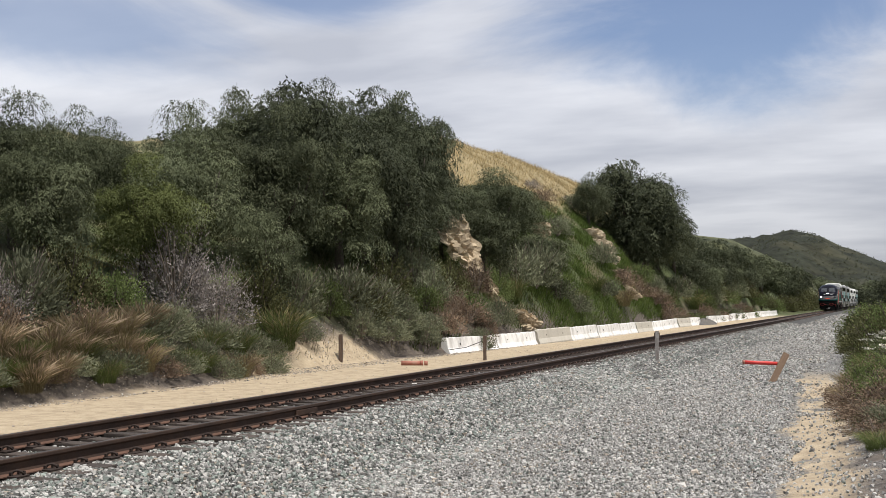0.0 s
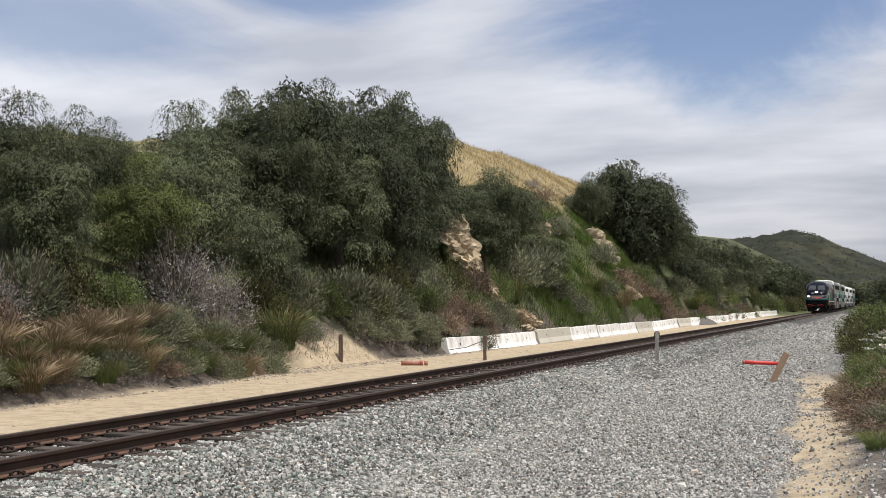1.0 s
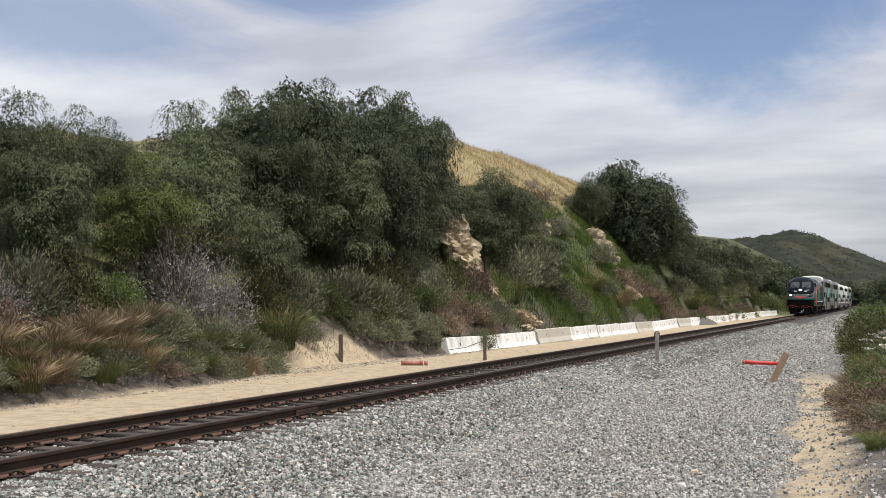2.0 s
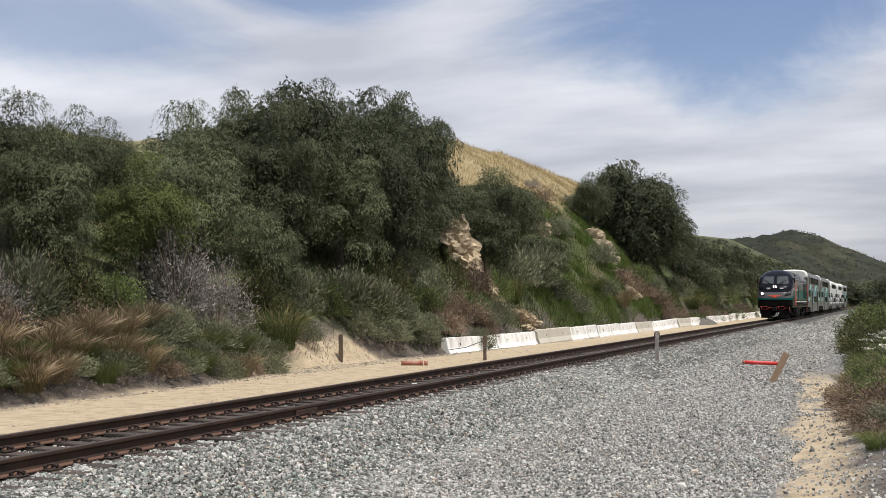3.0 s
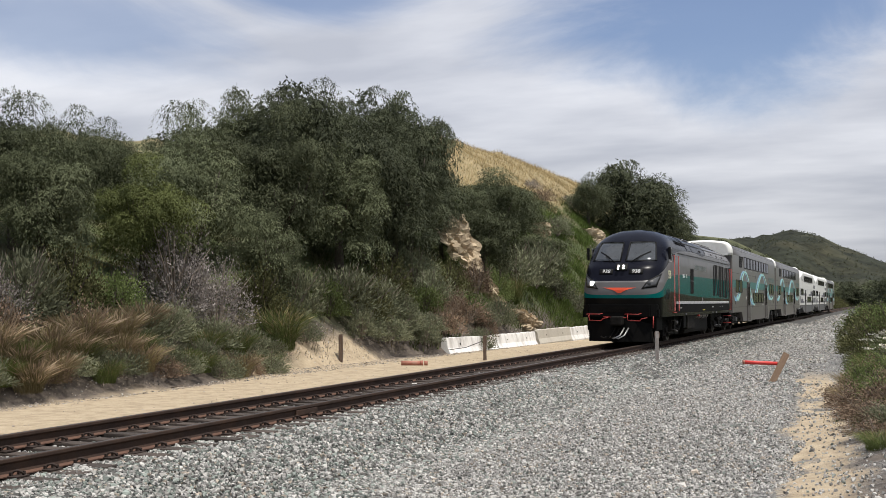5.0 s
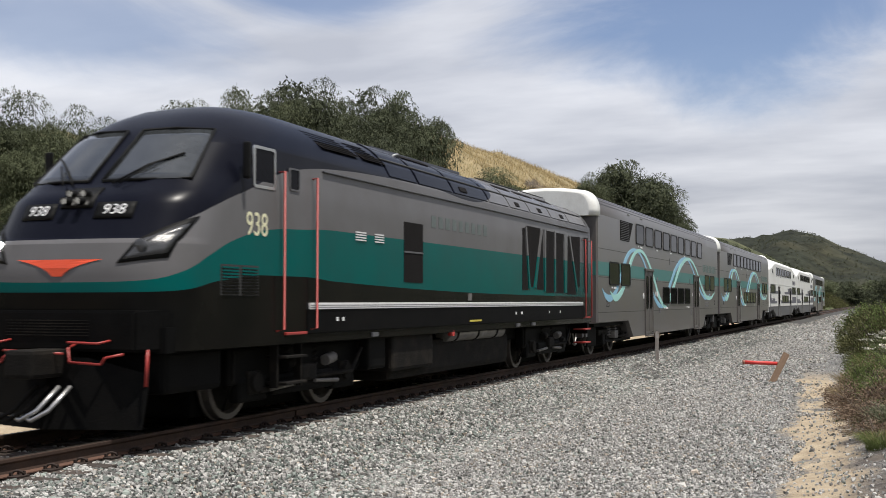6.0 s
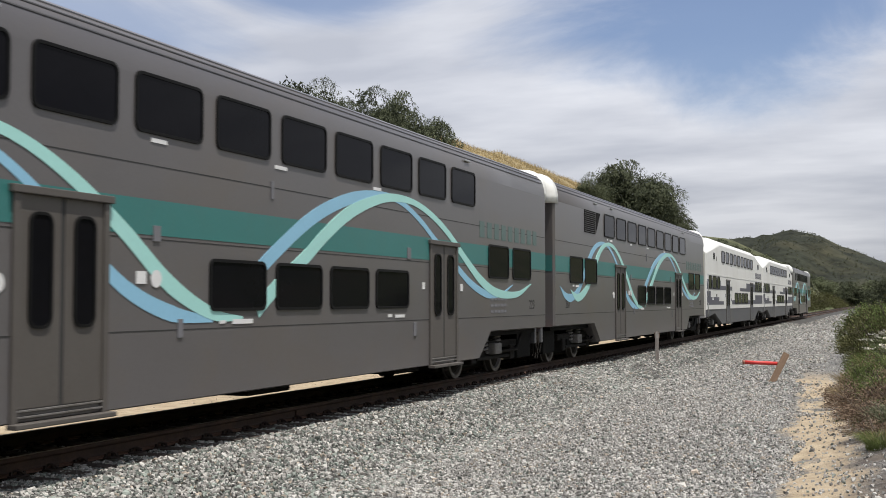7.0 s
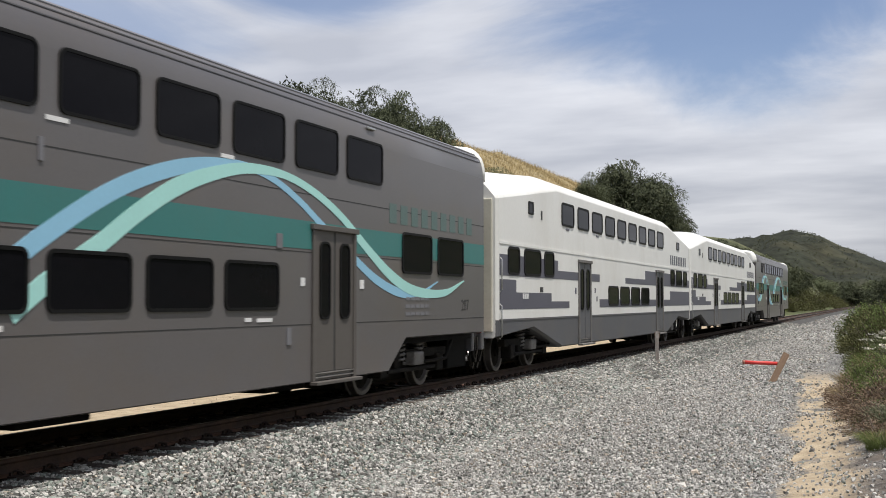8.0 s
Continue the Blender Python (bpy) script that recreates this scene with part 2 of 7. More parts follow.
def ground_material():
    m = bpy.data.materials.new("ground")
    m.use_nodes = True
    nt = m.node_tree
    N, L = nt.nodes.new, nt.links.new
    bs = nt.nodes["Principled BSDF"]
    bs.inputs["Roughness"].default_value = 0.95
    geo = N("ShaderNodeNewGeometry")
    sep = N("ShaderNodeSeparateXYZ")
    L(geo.outputs["Position"], sep.inputs[0])

    def noise_of(scale, detail=5, rough=0.6):
        n = N("ShaderNodeTexNoise")
        n.inputs["Scale"].default_value, n.inputs["Detail"].default_value, n.inputs["Roughness"].default_value = scale, detail, rough
        L(geo.outputs["Position"], n.inputs["Vector"])
        return n.outputs[0]

    def step(src, a, b):
        r = N("ShaderNodeMapRange")
        r.inputs["From Min"].default_value, r.inputs["From Max"].default_value = a, b
        L(src, r.inputs[0])
        return r.outputs[0]

    def ramp(src, stops):
        r = N("ShaderNodeValToRGB")
        els = r.color_ramp.elements
        while len(els) < len(stops):
            els.new(0.5)
        for e, (p, c) in zip(els, stops):
            e.position, e.color = p, (*c, 1)
        L(src, r.inputs[0])
        return r.outputs[0]

    def mixed(fac, a, b):
        x = N("ShaderNodeMix"); x.data_type = "RGBA"
        L(fac, x.inputs["Factor"]), L(a, x.inputs["A"]), L(b, x.inputs["B"])
        return x.outputs["Result"]

    def arith(op, a, b):
        x = N("ShaderNodeMath"); x.operation = op
        for s, v in zip(x.inputs, (a, b)):
            if isinstance(v, (int, float)):
                s.default_value = v
            else:
                L(v, s)
        return x.outputs[0]

    vor = N("ShaderNodeTexVoronoi")
    vor.inputs["Scale"].default_value = 42
    L(geo.outputs["Position"], vor.inputs["Vector"])
    vs = N("ShaderNodeSeparateColor")
    L(vor.outputs["Color"], vs.inputs[0])
    gravel = ramp(vs.outputs[0], [(0, (0.07, 0.068, 0.064)), (0.5, (0.235, 0.23, 0.218)), (1, (0.50, 0.49, 0.47))])
    # shade between the stones, put into the colour by darkening each cell's rim
    gap_shade = N("ShaderNodeMapRange")
    gap_shade.inputs["From Min"].default_value, gap_shade.inputs["From Max"].default_value = 0.35, 0.75
    gap_shade.inputs["To Min"].default_value, gap_shade.inputs["To Max"].default_value = 1.0, 0.25
    L(vor.outputs["Distance"], gap_shade.inputs[0])
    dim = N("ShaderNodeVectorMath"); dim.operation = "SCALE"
    L(gravel, dim.inputs[0]), L(gap_shade.outputs[0], dim.inputs["Scale"])
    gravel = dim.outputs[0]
    soft = noise_of(0.5, 4)
    fines = ramp(noise_of(14, 6, 0.7), [(0.35, (0.13, 0.128, 0.122)), (0.65, (0.27, 0.262, 0.25))])
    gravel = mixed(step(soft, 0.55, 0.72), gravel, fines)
    sand = ramp(noise_of(3, 7, 0.7), [(0.3, (0.27, 0.21, 0.14)), (0.52, (0.43, 0.345, 0.235)), (0.75, (0.52, 0.43, 0.305))])
    sand = mixed(step(noise_of(17, 5, 0.75), 0.57, 0.72), sand, ramp(noise_of(60, 3), [(0.3, (0.17, 0.125, 0.085)), (0.7, (0.30, 0.24, 0.17))]))
    soil = ramp(noise_of(4, 7, 0.7), [(0.35, (0.062, 0.050, 0.042)), (0.7, (0.165, 0.135, 0.108))])
    grass = ramp(noise_of(0.35, 6, 0.65), [(0.38, (0.050, 0.068, 0.022)), (0.5, (0.075, 0.095, 0.032)), (0.64, (0.13, 0.11, 0.06))])
    gold = ramp(noise_of(1.2, 7, 0.7), [(0.35, (0.22, 0.18, 0.09)), (0.65, (0.36, 0.285, 0.16))])
    cliff = ramp(noise_of(1.0, 8, 0.7), [(0.35, (0.28, 0.20, 0.12)), (0.6, (0.52, 0.41, 0.28))])
    rag = arith("MULTIPLY", arith("SUBTRACT", noise_of(0.6, 5), 0.5), 3.5)
    xr = arith("ADD", sep.outputs[0], rag)
    # near side: gravel pad, then sand, then soil of the bank
    # a worn sandy margin runs along the foot of the bank
    aside = arith("ABSOLUTE", arith("SUBTRACT", arith("ADD", sep.outputs[0], arith("MULTIPLY", sep.outputs[1], 0.058)), 9.3), 0)
    patch = step(arith("ADD", arith("ADD", aside, arith("MULTIPLY", rag, 0.34)), arith("MULTIPLY", arith("SUBTRACT", noise_of(9, 4), 0.5), 0.6)), 0.52, 0.30)
    patch = arith("MULTIPLY", arith("MULTIPLY", patch, step(noise_of(0.75, 5, 0.65), 0.36, 0.42)), step(sep.outputs[1], 36.0, 32.0))
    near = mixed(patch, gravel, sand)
    near = mixed(step(xr, 8.5, 9.5), near, soil)
    near = mixed(step(arith("ADD", sep.outputs[2], arith("MULTIPLY", rag, 0.3)), 0.2, 1.0), near, grass)
    # far side: sandy track, then soil, then grass by height
    far = mixed(step(arith("ADD", arith("ADD", sep.outputs[0], arith("MULTIPLY", rag, 0.6)), arith("MULTIPLY", arith("MULTIPLY", step(sep.outputs[1], 29, 32), step(sep.outputs[1], 45, 41)), 2.2)), -8.5, -9.1), sand, soil)
    far = mixed(step(sep.outputs[1], 165, 200), far, grass)
    zr = arith("ADD", sep.outputs[2], rag)
    far = mixed(step(zr, 0.2, 1.6), far, grass)
    far = mixed(arith("MULTIPLY", step(zr, 9.0, 11.5), step(sep.outputs[1], 240, 200)), far, gold)
    far = mixed(arith("MULTIPLY", step(sep.outputs[1], 250, 290), step(sep.outputs[2], 1, 4)), far, ramp(noise_of(0.12, 6, 0.65), [(0.4, (0.030, 0.037, 0.016)), (0.6, (0.090, 0.094, 0.036))]))
    nrm = N("ShaderNodeSeparateXYZ")
    L(geo.outputs["Normal"], nrm.inputs[0])
    steep = arith("MULTIPLY", step(arith("ADD", nrm.outputs[2], arith("MULTIPLY", rag, 0.07)), 0.38, 0.30), step(sep.outputs[2], 0.2, 1.0))
    far = mixed(steep, far, cliff)
    colour = mixed(step(sep.outputs[0], -2.5, -1.5), far, near)
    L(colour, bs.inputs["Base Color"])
    bn = N("ShaderNodeBump")
    bn.inputs["Strength"].default_value, bn.inputs["Distance"].default_value = 0.6, 0.03
    L(vor.outputs["Distance"], bn.inputs["Height"])
    bn2 = N("ShaderNodeBump")
    bn2.inputs["Strength"].default_value, bn2.inputs["Distance"].default_value = 0.5, 0.08
    L(noise_of(7, 6, 0.7), bn2.inputs["Height"]), L(bn.outputs[0], bn2.inputs["Normal"])
    L(bn2.outputs[0], bs.inputs["Normal"])
    return m


def steps(*runs):
    out = []
    for a, b, d in runs:
        out += list(np.arange(a, b, d))
    return np.array(out)


GROUND = ground_material()
ground = new("ground", grid_mesh("ground", steps((-3000, -300, 300), (-300, -60, 20), (-60, -34, 2), (-34, 14, 0.4), (14, 60, 4), (60, 300, 30), (300, 3001, 300)),
                                 steps((-600, -60, 60), (-60, -8, 4), (-8, 150, 0.75), (150, 300, 3), (300, 460, 8), (460, 900, 30), (900, 4500, 300)), terrain))
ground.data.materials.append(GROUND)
tagged(ground, "gravel pad, pale sandy track and grassy hillside cutting", "ground", kind="structure")

# ---- building helpers ----
def part(name, bm, material, parent=None, label="", smooth=False, at=None):
    """Link a bmesh (or mesh) as one mesh object under a thing or a part."""
    if isinstance(bm, bpy.types.Mesh):
        me = bm
    else:
        me = bpy.data.meshes.new(name)
        bm.normal_update()
        bm.to_mesh(me)
        bm.free()
        if smooth:
            me.polygons.foreach_set("use_smooth", np.full(len(me.polygons), True))
    for m in material if isinstance(material, (list, tuple)) else [material]:
        if len(me.materials) < (len(material) if isinstance(material, (list, tuple)) else 1):
            me.materials.append(m)
    ob = new(name, me)
    ob.parent = parent
    if at is not None:
        ob.matrix_basis = at
    if label:
        tagged(ob, label)
    return ob


def add_box(bm, x0, x1, y0, y1, z0, z1, bevel=0.0, slot=0):
    vs = [bm.verts.new((x, y, z)) for x in (x0, x1) for y in (y0, y1) for z in (z0, z1)]
    fs = [bm.faces.new([vs[i] for i in q]) for q in ((0, 1, 3, 2), (4, 6, 7, 5), (0, 4, 5, 1), (2, 3, 7, 6), (0, 2, 6, 4), (1, 5, 7, 3))]
    for f in fs:
        f.material_index = slot
    if bevel:
        es = {e for f in fs for e in f.edges}
        bmesh.ops.bevel(bm, geom=list(es), offset=bevel, segments=2, affect="EDGES", profile=0.6)
    return fs


def box_bm(*a, **k):
    bm = bmesh.new()
    add_box(bm, *a, **k)
    return bm


def add_tube(bm, pts, r, sides=8, slot=0, cap=True):
    """A tube through points; r may be one radius or one for each point."""
    pts = [Vector(p) for p in pts]
    rs = r if isinstance(r, (list, tuple)) else [r] * len(pts)
    rings = []
    for i, p in enumerate(pts):
        d = (pts[min(i + 1, len(pts) - 1)] - pts[max(i - 1, 0)]).normalized()
        side = d.cross(Vector((0, 0, 1)) if abs(d.z) < 0.9 else Vector((1, 0, 0))).normalized()
        up = side.cross(d)
        rings.append([bm.verts.new(p + (side * math.cos(a) + up * math.sin(a)) * rs[i]) for a in (2 * math.pi * k / sides for k in range(sides))])
    for a, b in zip(rings, rings[1:]):
        for k in range(sides):
            f = bm.faces.new((a[k], a[(k + 1) % sides], b[(k + 1) % sides], b[k]))
            f.material_index, f.smooth = slot, True
    if cap:
        for ring in (rings[0][::-1], rings[-1]):
            bm.faces.new(ring).material_index = slot


def tube_bm(pts, r, sides=8):
    bm = bmesh.new()
    add_tube(bm, pts, r, sides)
    return bm


def add_plate(bm, outline, x, t=0.004, slot=0):
    """A plate on a side wall: its outline of (y, z) points, lifted from x by t."""
    top = [bm.verts.new((x + t, y, z)) for y, z in outline]
    low = [bm.verts.new((x, y, z)) for y, z in outline]
    n = len(outline)
    bm.faces.new(top).material_index = slot
    for i in range(n):
        bm.faces.new((low[i], low[(i + 1) % n], top[(i + 1) % n], top[i])).material_index = slot
    bmesh.ops.recalc_face_normals(bm, faces=bm.faces)


def plate_bm(outline, x, t=0.004):
    bm = bmesh.new()
    add_plate(bm, outline, x, t)
    return bm


def round_rect(w, h, r, n=5):
    pts = []
    for cy, cz, a0 in ((w / 2 - r, h / 2 - r, 0), (-w / 2 + r, h / 2 - r, 90), (-w / 2 + r, -h / 2 + r, 180), (w / 2 - r, -h / 2 + r, 270)):
        pts += [(cy + r * math.cos(radians(a0 + 90 * k / (n - 1))), cz + r * math.sin(radians(a0 + 90 * k / (n - 1)))) for k in range(n)]
    return pts


WINDOW_MESHES = {}


def window(parent, side, y0, y1, z0, z1, r=0.10, rim=0.035, x=1.5, frame_mat=None, glass=None, name="window"):
    """A framed pane on a side wall: a rubber frame with the pane as its part."""
    key = (round(y1 - y0, 3), round(z1 - z0, 3), r, rim, frame_mat.name, glass.name)
    if key not in WINDOW_MESHES:
        w, h = y1 - y0, z1 - z0
        outer, inner = round_rect(w, h, r), round_rect(w - 2 * rim, h - 2 * rim, max(r - rim, 0.02))
        bm = bmesh.new()
        loops = [[bm.verts.new((xx, a, b)) for a, b in pts] for xx, pts in ((0, outer), (0.022, outer), (0.022, inner), (0.004, inner))]
        n = len(outer)
        for la, lb in zip(loops, loops[1:]):
            for i in range(n):
                bm.faces.new((la[i], la[(i + 1) % n], lb[(i + 1) % n], lb[i]))
        me = bpy.data.meshes.new("window_frame")
        bm.to_mesh(me), bm.free()
        me.materials.append(frame_mat)
        bm = bmesh.new()
        bm.faces.new([bm.verts.new((0.010, a, b)) for a, b in inner])
        pane = bpy.data.meshes.new("pane")
        bm.to_mesh(pane), bm.free()
        pane.materials.append(glass)
        WINDOW_MESHES[key] = me, pane
    me, pane = WINDOW_MESHES[key]
    ob = new(name, me)
    ob.parent = parent
    ob.matrix_basis = pose(x * side, (y0 + y1) / 2, (z0 + z1) / 2, 0, 0, 0 if side > 0 else 180)
    p = new("pane", pane)
    p.parent = ob
    return ob


def lettering(name, text, size, material, parent, m, shear=0.0, wide=1.0):
    """Raised letters; the text reads along local +x, its back against local -z."""
    cu = bpy.data.curves.new(name, "FONT")
    cu.body, cu.size, cu.extrude, cu.shear, cu.align_x, cu.align_y = text, size, 0.002, shear, "CENTER", "CENTER"
    ob = bpy.data.objects.new("letters_source", cu)
    scene.collection.objects.link(ob)
    bpy.context.view_layer.update()
    me = bpy.data.meshes.new_from_object(ob.evaluated_get(bpy.context.evaluated_depsgraph_get()))
    bpy.data.objects.remove(ob)
    for v in me.vertices:
        v.co.x *= wide
    me.materials.clear()
    out = part(name, me, material, parent)
    out.matrix_basis = m
    return out


# ---- train materials ----
# brown mottling: dust, plus light bounced off the gravel put into the colour
GREY_BODY = mat("grey_coach_paint", (0.119, 0.113, 0.116), 0.30, 0.0, 0.07, 0.7, 25, 0.02, (0.128, 0.108, 0.090), 0.55, (1, 1, 1.6))
DOOR_GREY = mat("dull_grey_door", (0.090, 0.081, 0.074), 0.55, 0, 0.08, 2, 25, 0.02, (0.07, 0.06, 0.05), 0.5)
GREY_ROOF = mat("grey_roof_paint", (0.16, 0.16, 0.175), 0.5, 0.0, 0.10, 1.5, 25, 0.03)
TEAL_STRIPE = mat("teal_stripe", (0.036, 0.170, 0.162), 0.4, 0, 0.06, 0.8, 20, 0.02, (0.08, 0.15, 0.13), 0.3)
AQUA = mat("aqua_ribbon", (0.37, 0.69, 0.65), 0.4, 0, 0.05, 1, 20, 0.0)
BLUE = mat("pale_blue_ribbon", (0.26, 0.51, 0.69), 0.4, 0, 0.05, 1, 20, 0.0)
SEAM = mat("dark_seam", (0.03, 0.03, 0.03), 0.7)
RUBBER = mat("window_rubber", (0.008, 0.008, 0.008), 0.55, bump=0.05, spec=0.12)
GLASS = mat("tinted_glass", (0.006, 0.006, 0.008), 0.05, 0, 0.15, 0.8, 10, 0.0, spec=0.045)
SCREEN = mat("windscreen_glass", (0.040, 0.044, 0.048), 0.03, 0, 0.3, 1.5, 8, 0.0, spec=1.0)
WHITE_PAINT = mat("white_coach_paint", (0.74, 0.74, 0.72), 0.4, 0, 0.05, 0.8, 20, 0.02, (0.52, 0.49, 0.44), 0.35, (1, 1, 0.5))
HOOD_WHITE = mat("white_end_hood", (0.78, 0.78, 0.75), 0.45, 0, 0.06, 2, 20, 0.05, (0.45, 0.42, 0.36), 0.35)
SLATE = mat("slate_livery_block", (0.092, 0.092, 0.120), 0.45, 0, 0.06, 1, 20, 0.0)
LOWER_GREY = mat("grey_lower_body", (0.088, 0.090, 0.100), 0.5, 0, 0.08, 1, 20, 0.02, (0.15, 0.13, 0.10), 0.4)
BLACK = mat("black_underframe", (0.0045, 0.0045, 0.0045), 0.65, 0, 0.4, 3, 40, 0.15, (0.009, 0.008, 0.007), 0.5, spec=0.06)
GEAR = mat("dusty_running_gear", (0.012, 0.011, 0.010), 0.8, 0.1, 0.4, 5, 40, 0.3, (0.034, 0.028, 0.022), 0.6, spec=0.12)
STEELGREY = mat("grey_bogie_steel", (0.18, 0.172, 0.165), 0.6, 0.3, 0.25, 6, 40, 0.2, (0.08, 0.065, 0.05), 0.6)
WHEELRIM = mat("worn_wheel_rim", (0.15, 0.138, 0.13), 0.5, 0.6, 0.2, 6, 40, 0.1)
WORDMARK = mat("pale_teal_wordmark", (0.082, 0.138, 0.130), 0.4, 0, 0.05)
RED_RAIL = mat("red_handrail", (0.34, 0.036, 0.030), 0.45, 0, 0.1)
RED_MARK = mat("orange_red_mark", (0.75, 0.085, 0.03), 0.4, 0, 0.05)
WHITE_MARK = mat("white_marking", (0.72, 0.72, 0.72), 0.5, 0, 0.05)
CREAM_MARK = mat("cream_numerals", (0.72, 0.70, 0.48), 0.5, 0, 0.05)
MESHDARK = mat("dark_radiator_mesh", (0.008, 0.0065, 0.006), 0.8, 0, 0.3, 4, 80, 0.3, spec=0.15)
LAMP_GLOW = mat("lit_headlamp", (1.0, 0.97, 0.90), 0.3, 0, 0.0, emit=40.0)
LAMP_DULL = mat("unlit_lamp_lens", (0.055, 0.056, 0.06), 0.22, 0, 0.2, 12, 60, 0.2)
SILVER = mat("bare_metal", (0.5, 0.5, 0.5), 0.35, 0.8, 0.15)
YELLOWTAG = mat("yellow_label", (0.6, 0.5, 0.08), 0.5)
COUPLER_RED = mat("red_hose_cap", (0.40, 0.05, 0.05), 0.5)
BEIGE_END = mat("cream_end_door", (0.55, 0.53, 0.45), 0.5, 0, 0.08, 2, 20, 0.02, (0.35, 0.31, 0.25), 0.4)


def livery_material():
    """The locomotive's paint: dark cap, grey side, teal band, black sill, divided along curves of its own length."""
    m = bpy.data.materials.new("locomotive_livery")
    m.use_nodes = True
    nt = m.node_tree
    N, L = nt.nodes.new, nt.links.new
    bs = nt.nodes["Principled BSDF"]
    bs.inputs["Roughness"].default_value = 0.27
    bs.inputs["Coat Weight"].default_value = 0.0
    bs.inputs["Specular IOR Level"].default_value = 0.08
    tc = N("ShaderNodeTexCoord")
    sep = N("ShaderNodeSeparateXYZ")
    L(tc.outputs["Object"], sep.inputs[0])
    along = N("ShaderNodeMapRange")
    along.inputs["From Min"].default_value, along.inputs["From Max"].default_value = -1, 21
    L(sep.outputs[1], along.inputs[0])

    def over(points):
        """1 where z lies over the curve."""
        c = N("ShaderNodeFloatCurve")
        cv = c.mapping.curves[0]
        for i, (y, z) in enumerate(points):
            p = ((y + 1) / 22, z / 5)
            if i < 2:
                cv.points[i].location = p
            else:
                cv.points.new(*p)
        for p in cv.points:
            p.handle_type = "AUTO_CLAMPED"
        c.mapping.update()
        L(along.outputs[0], c.inputs["Value"])
        mul = N("ShaderNodeMath"); mul.operation = "MULTIPLY"; mul.inputs[1].default_value = 5
        L(c.outputs[0], mul.inputs[0])
        g = N("ShaderNodeMath"); g.operation = "GREATER_THAN"
        L(sep.outputs[2], g.inputs[0]), L(mul.outputs[0], g.inputs[1])
        return g.outputs[0]

    nz = N("ShaderNodeTexNoise")
    nz.inputs["Scale"].default_value, nz.inputs["Detail"].default_value = 1.2, 6
    L(tc.outputs["Object"], nz.inputs["Vector"])

    def tone(a, b):
        r = N("ShaderNodeValToRGB")
        r.color_ramp.elements[0].position, r.color_ramp.elements[1].position = 0.35, 0.7
        r.color_ramp.elements[0].color, r.color_ramp.elements[1].color = (*a, 1), (*b, 1)
        L(nz.outputs[0], r.inputs[0])
        return r.outputs[0]

    black, teal = tone((0.005, 0.005, 0.005), (0.010, 0.009, 0.008)), tone((0.0, 0.098, 0.092), (0.006, 0.088, 0.084))
    grey, navy = tone((0.140, 0.138, 0.144), (0.122, 0.118, 0.120)), tone((0.005, 0.0055, 0.010), (0.009, 0.010, 0.016))
    colour = black
    for pts, paint in ((((-1, 1.70), (21, 1.70), (0, 1.73), (0.8, 1.86), (2, 1.95), (3, 1.95), (4, 1.90)), teal),
                       (((-1, 1.80), (21, 2.65), (-0.3, 1.84), (0.1, 1.96), (0.6, 2.18), (1.2, 2.40), (2, 2.56), (3, 2.62), (4, 2.66)), grey),
                       (((-1, 2.35), (21, 4.9), (-0.2, 2.35), (0.3, 2.60), (0.9, 2.86), (1.5, 3.06), (2.3, 3.34), (3, 3.48), (4, 3.58), (6, 3.66), (8, 3.68), (10, 3.60), (11, 3.68), (11.6, 3.85), (12, 4.7)), navy)):
        x = N("ShaderNodeMix"); x.data_type = "RGBA"
        L(over(pts), x.inputs["Factor"]), L(colour, x.inputs["A"]), L(paint, x.inputs["B"])
        colour = x.outputs["Result"]
    L(colour, bs.inputs["Base Color"])
    return m


LIVERY = livery_material()


# ---- running gear ----
def lathe_mesh(name, profile, seg, mats, axis_x=True):
    """Turn (radius, offset, slot) points about the x axis."""
    bm = bmesh.new()
    rings = [[bm.verts.new((o, r * math.cos(2 * math.pi * k / seg), r * math.sin(2 * math.pi * k / seg))) for k in range(seg)] for r, o, _ in profile]
    for i in range(len(profile) - 1):
        for k in range(seg):
            f = bm.faces.new((rings[i][k], rings[i][(k + 1) % seg], rings[i + 1][(k + 1) % seg], rings[i + 1][k]))
            f.material_index, f.smooth = profile[i][2], False
    bmesh.ops.recalc_face_normals(bm, faces=bm.faces)
    me = bpy.data.meshes.new(name)
    bm.to_mesh(me), bm.free()
    for m in mats:
        me.materials.append(m)
    return me


def wheel_mesh(r):
    return lathe_mesh("wheel", [(0.02, 0.02, 1), (0.10, 0.05, 1), (0.12, 0.0, 1), (r - 0.12, -0.02, 0), (r - 0.08, 0.03, 0), (r - 0.005, 0.03, 0), (r, 0.02, 0), (r + 0.004, -0.09, 0), (r + 0.03, -0.10, 0), (r + 0.03, -0.13, 1), (r - 0.1, -0.13, 1), (0.02, -0.1, 1)], 28, [WHEELRIM, GEAR])


WHEELS = {0.457: wheel_mesh(0.457), 0.508: wheel_mesh(0.508)}


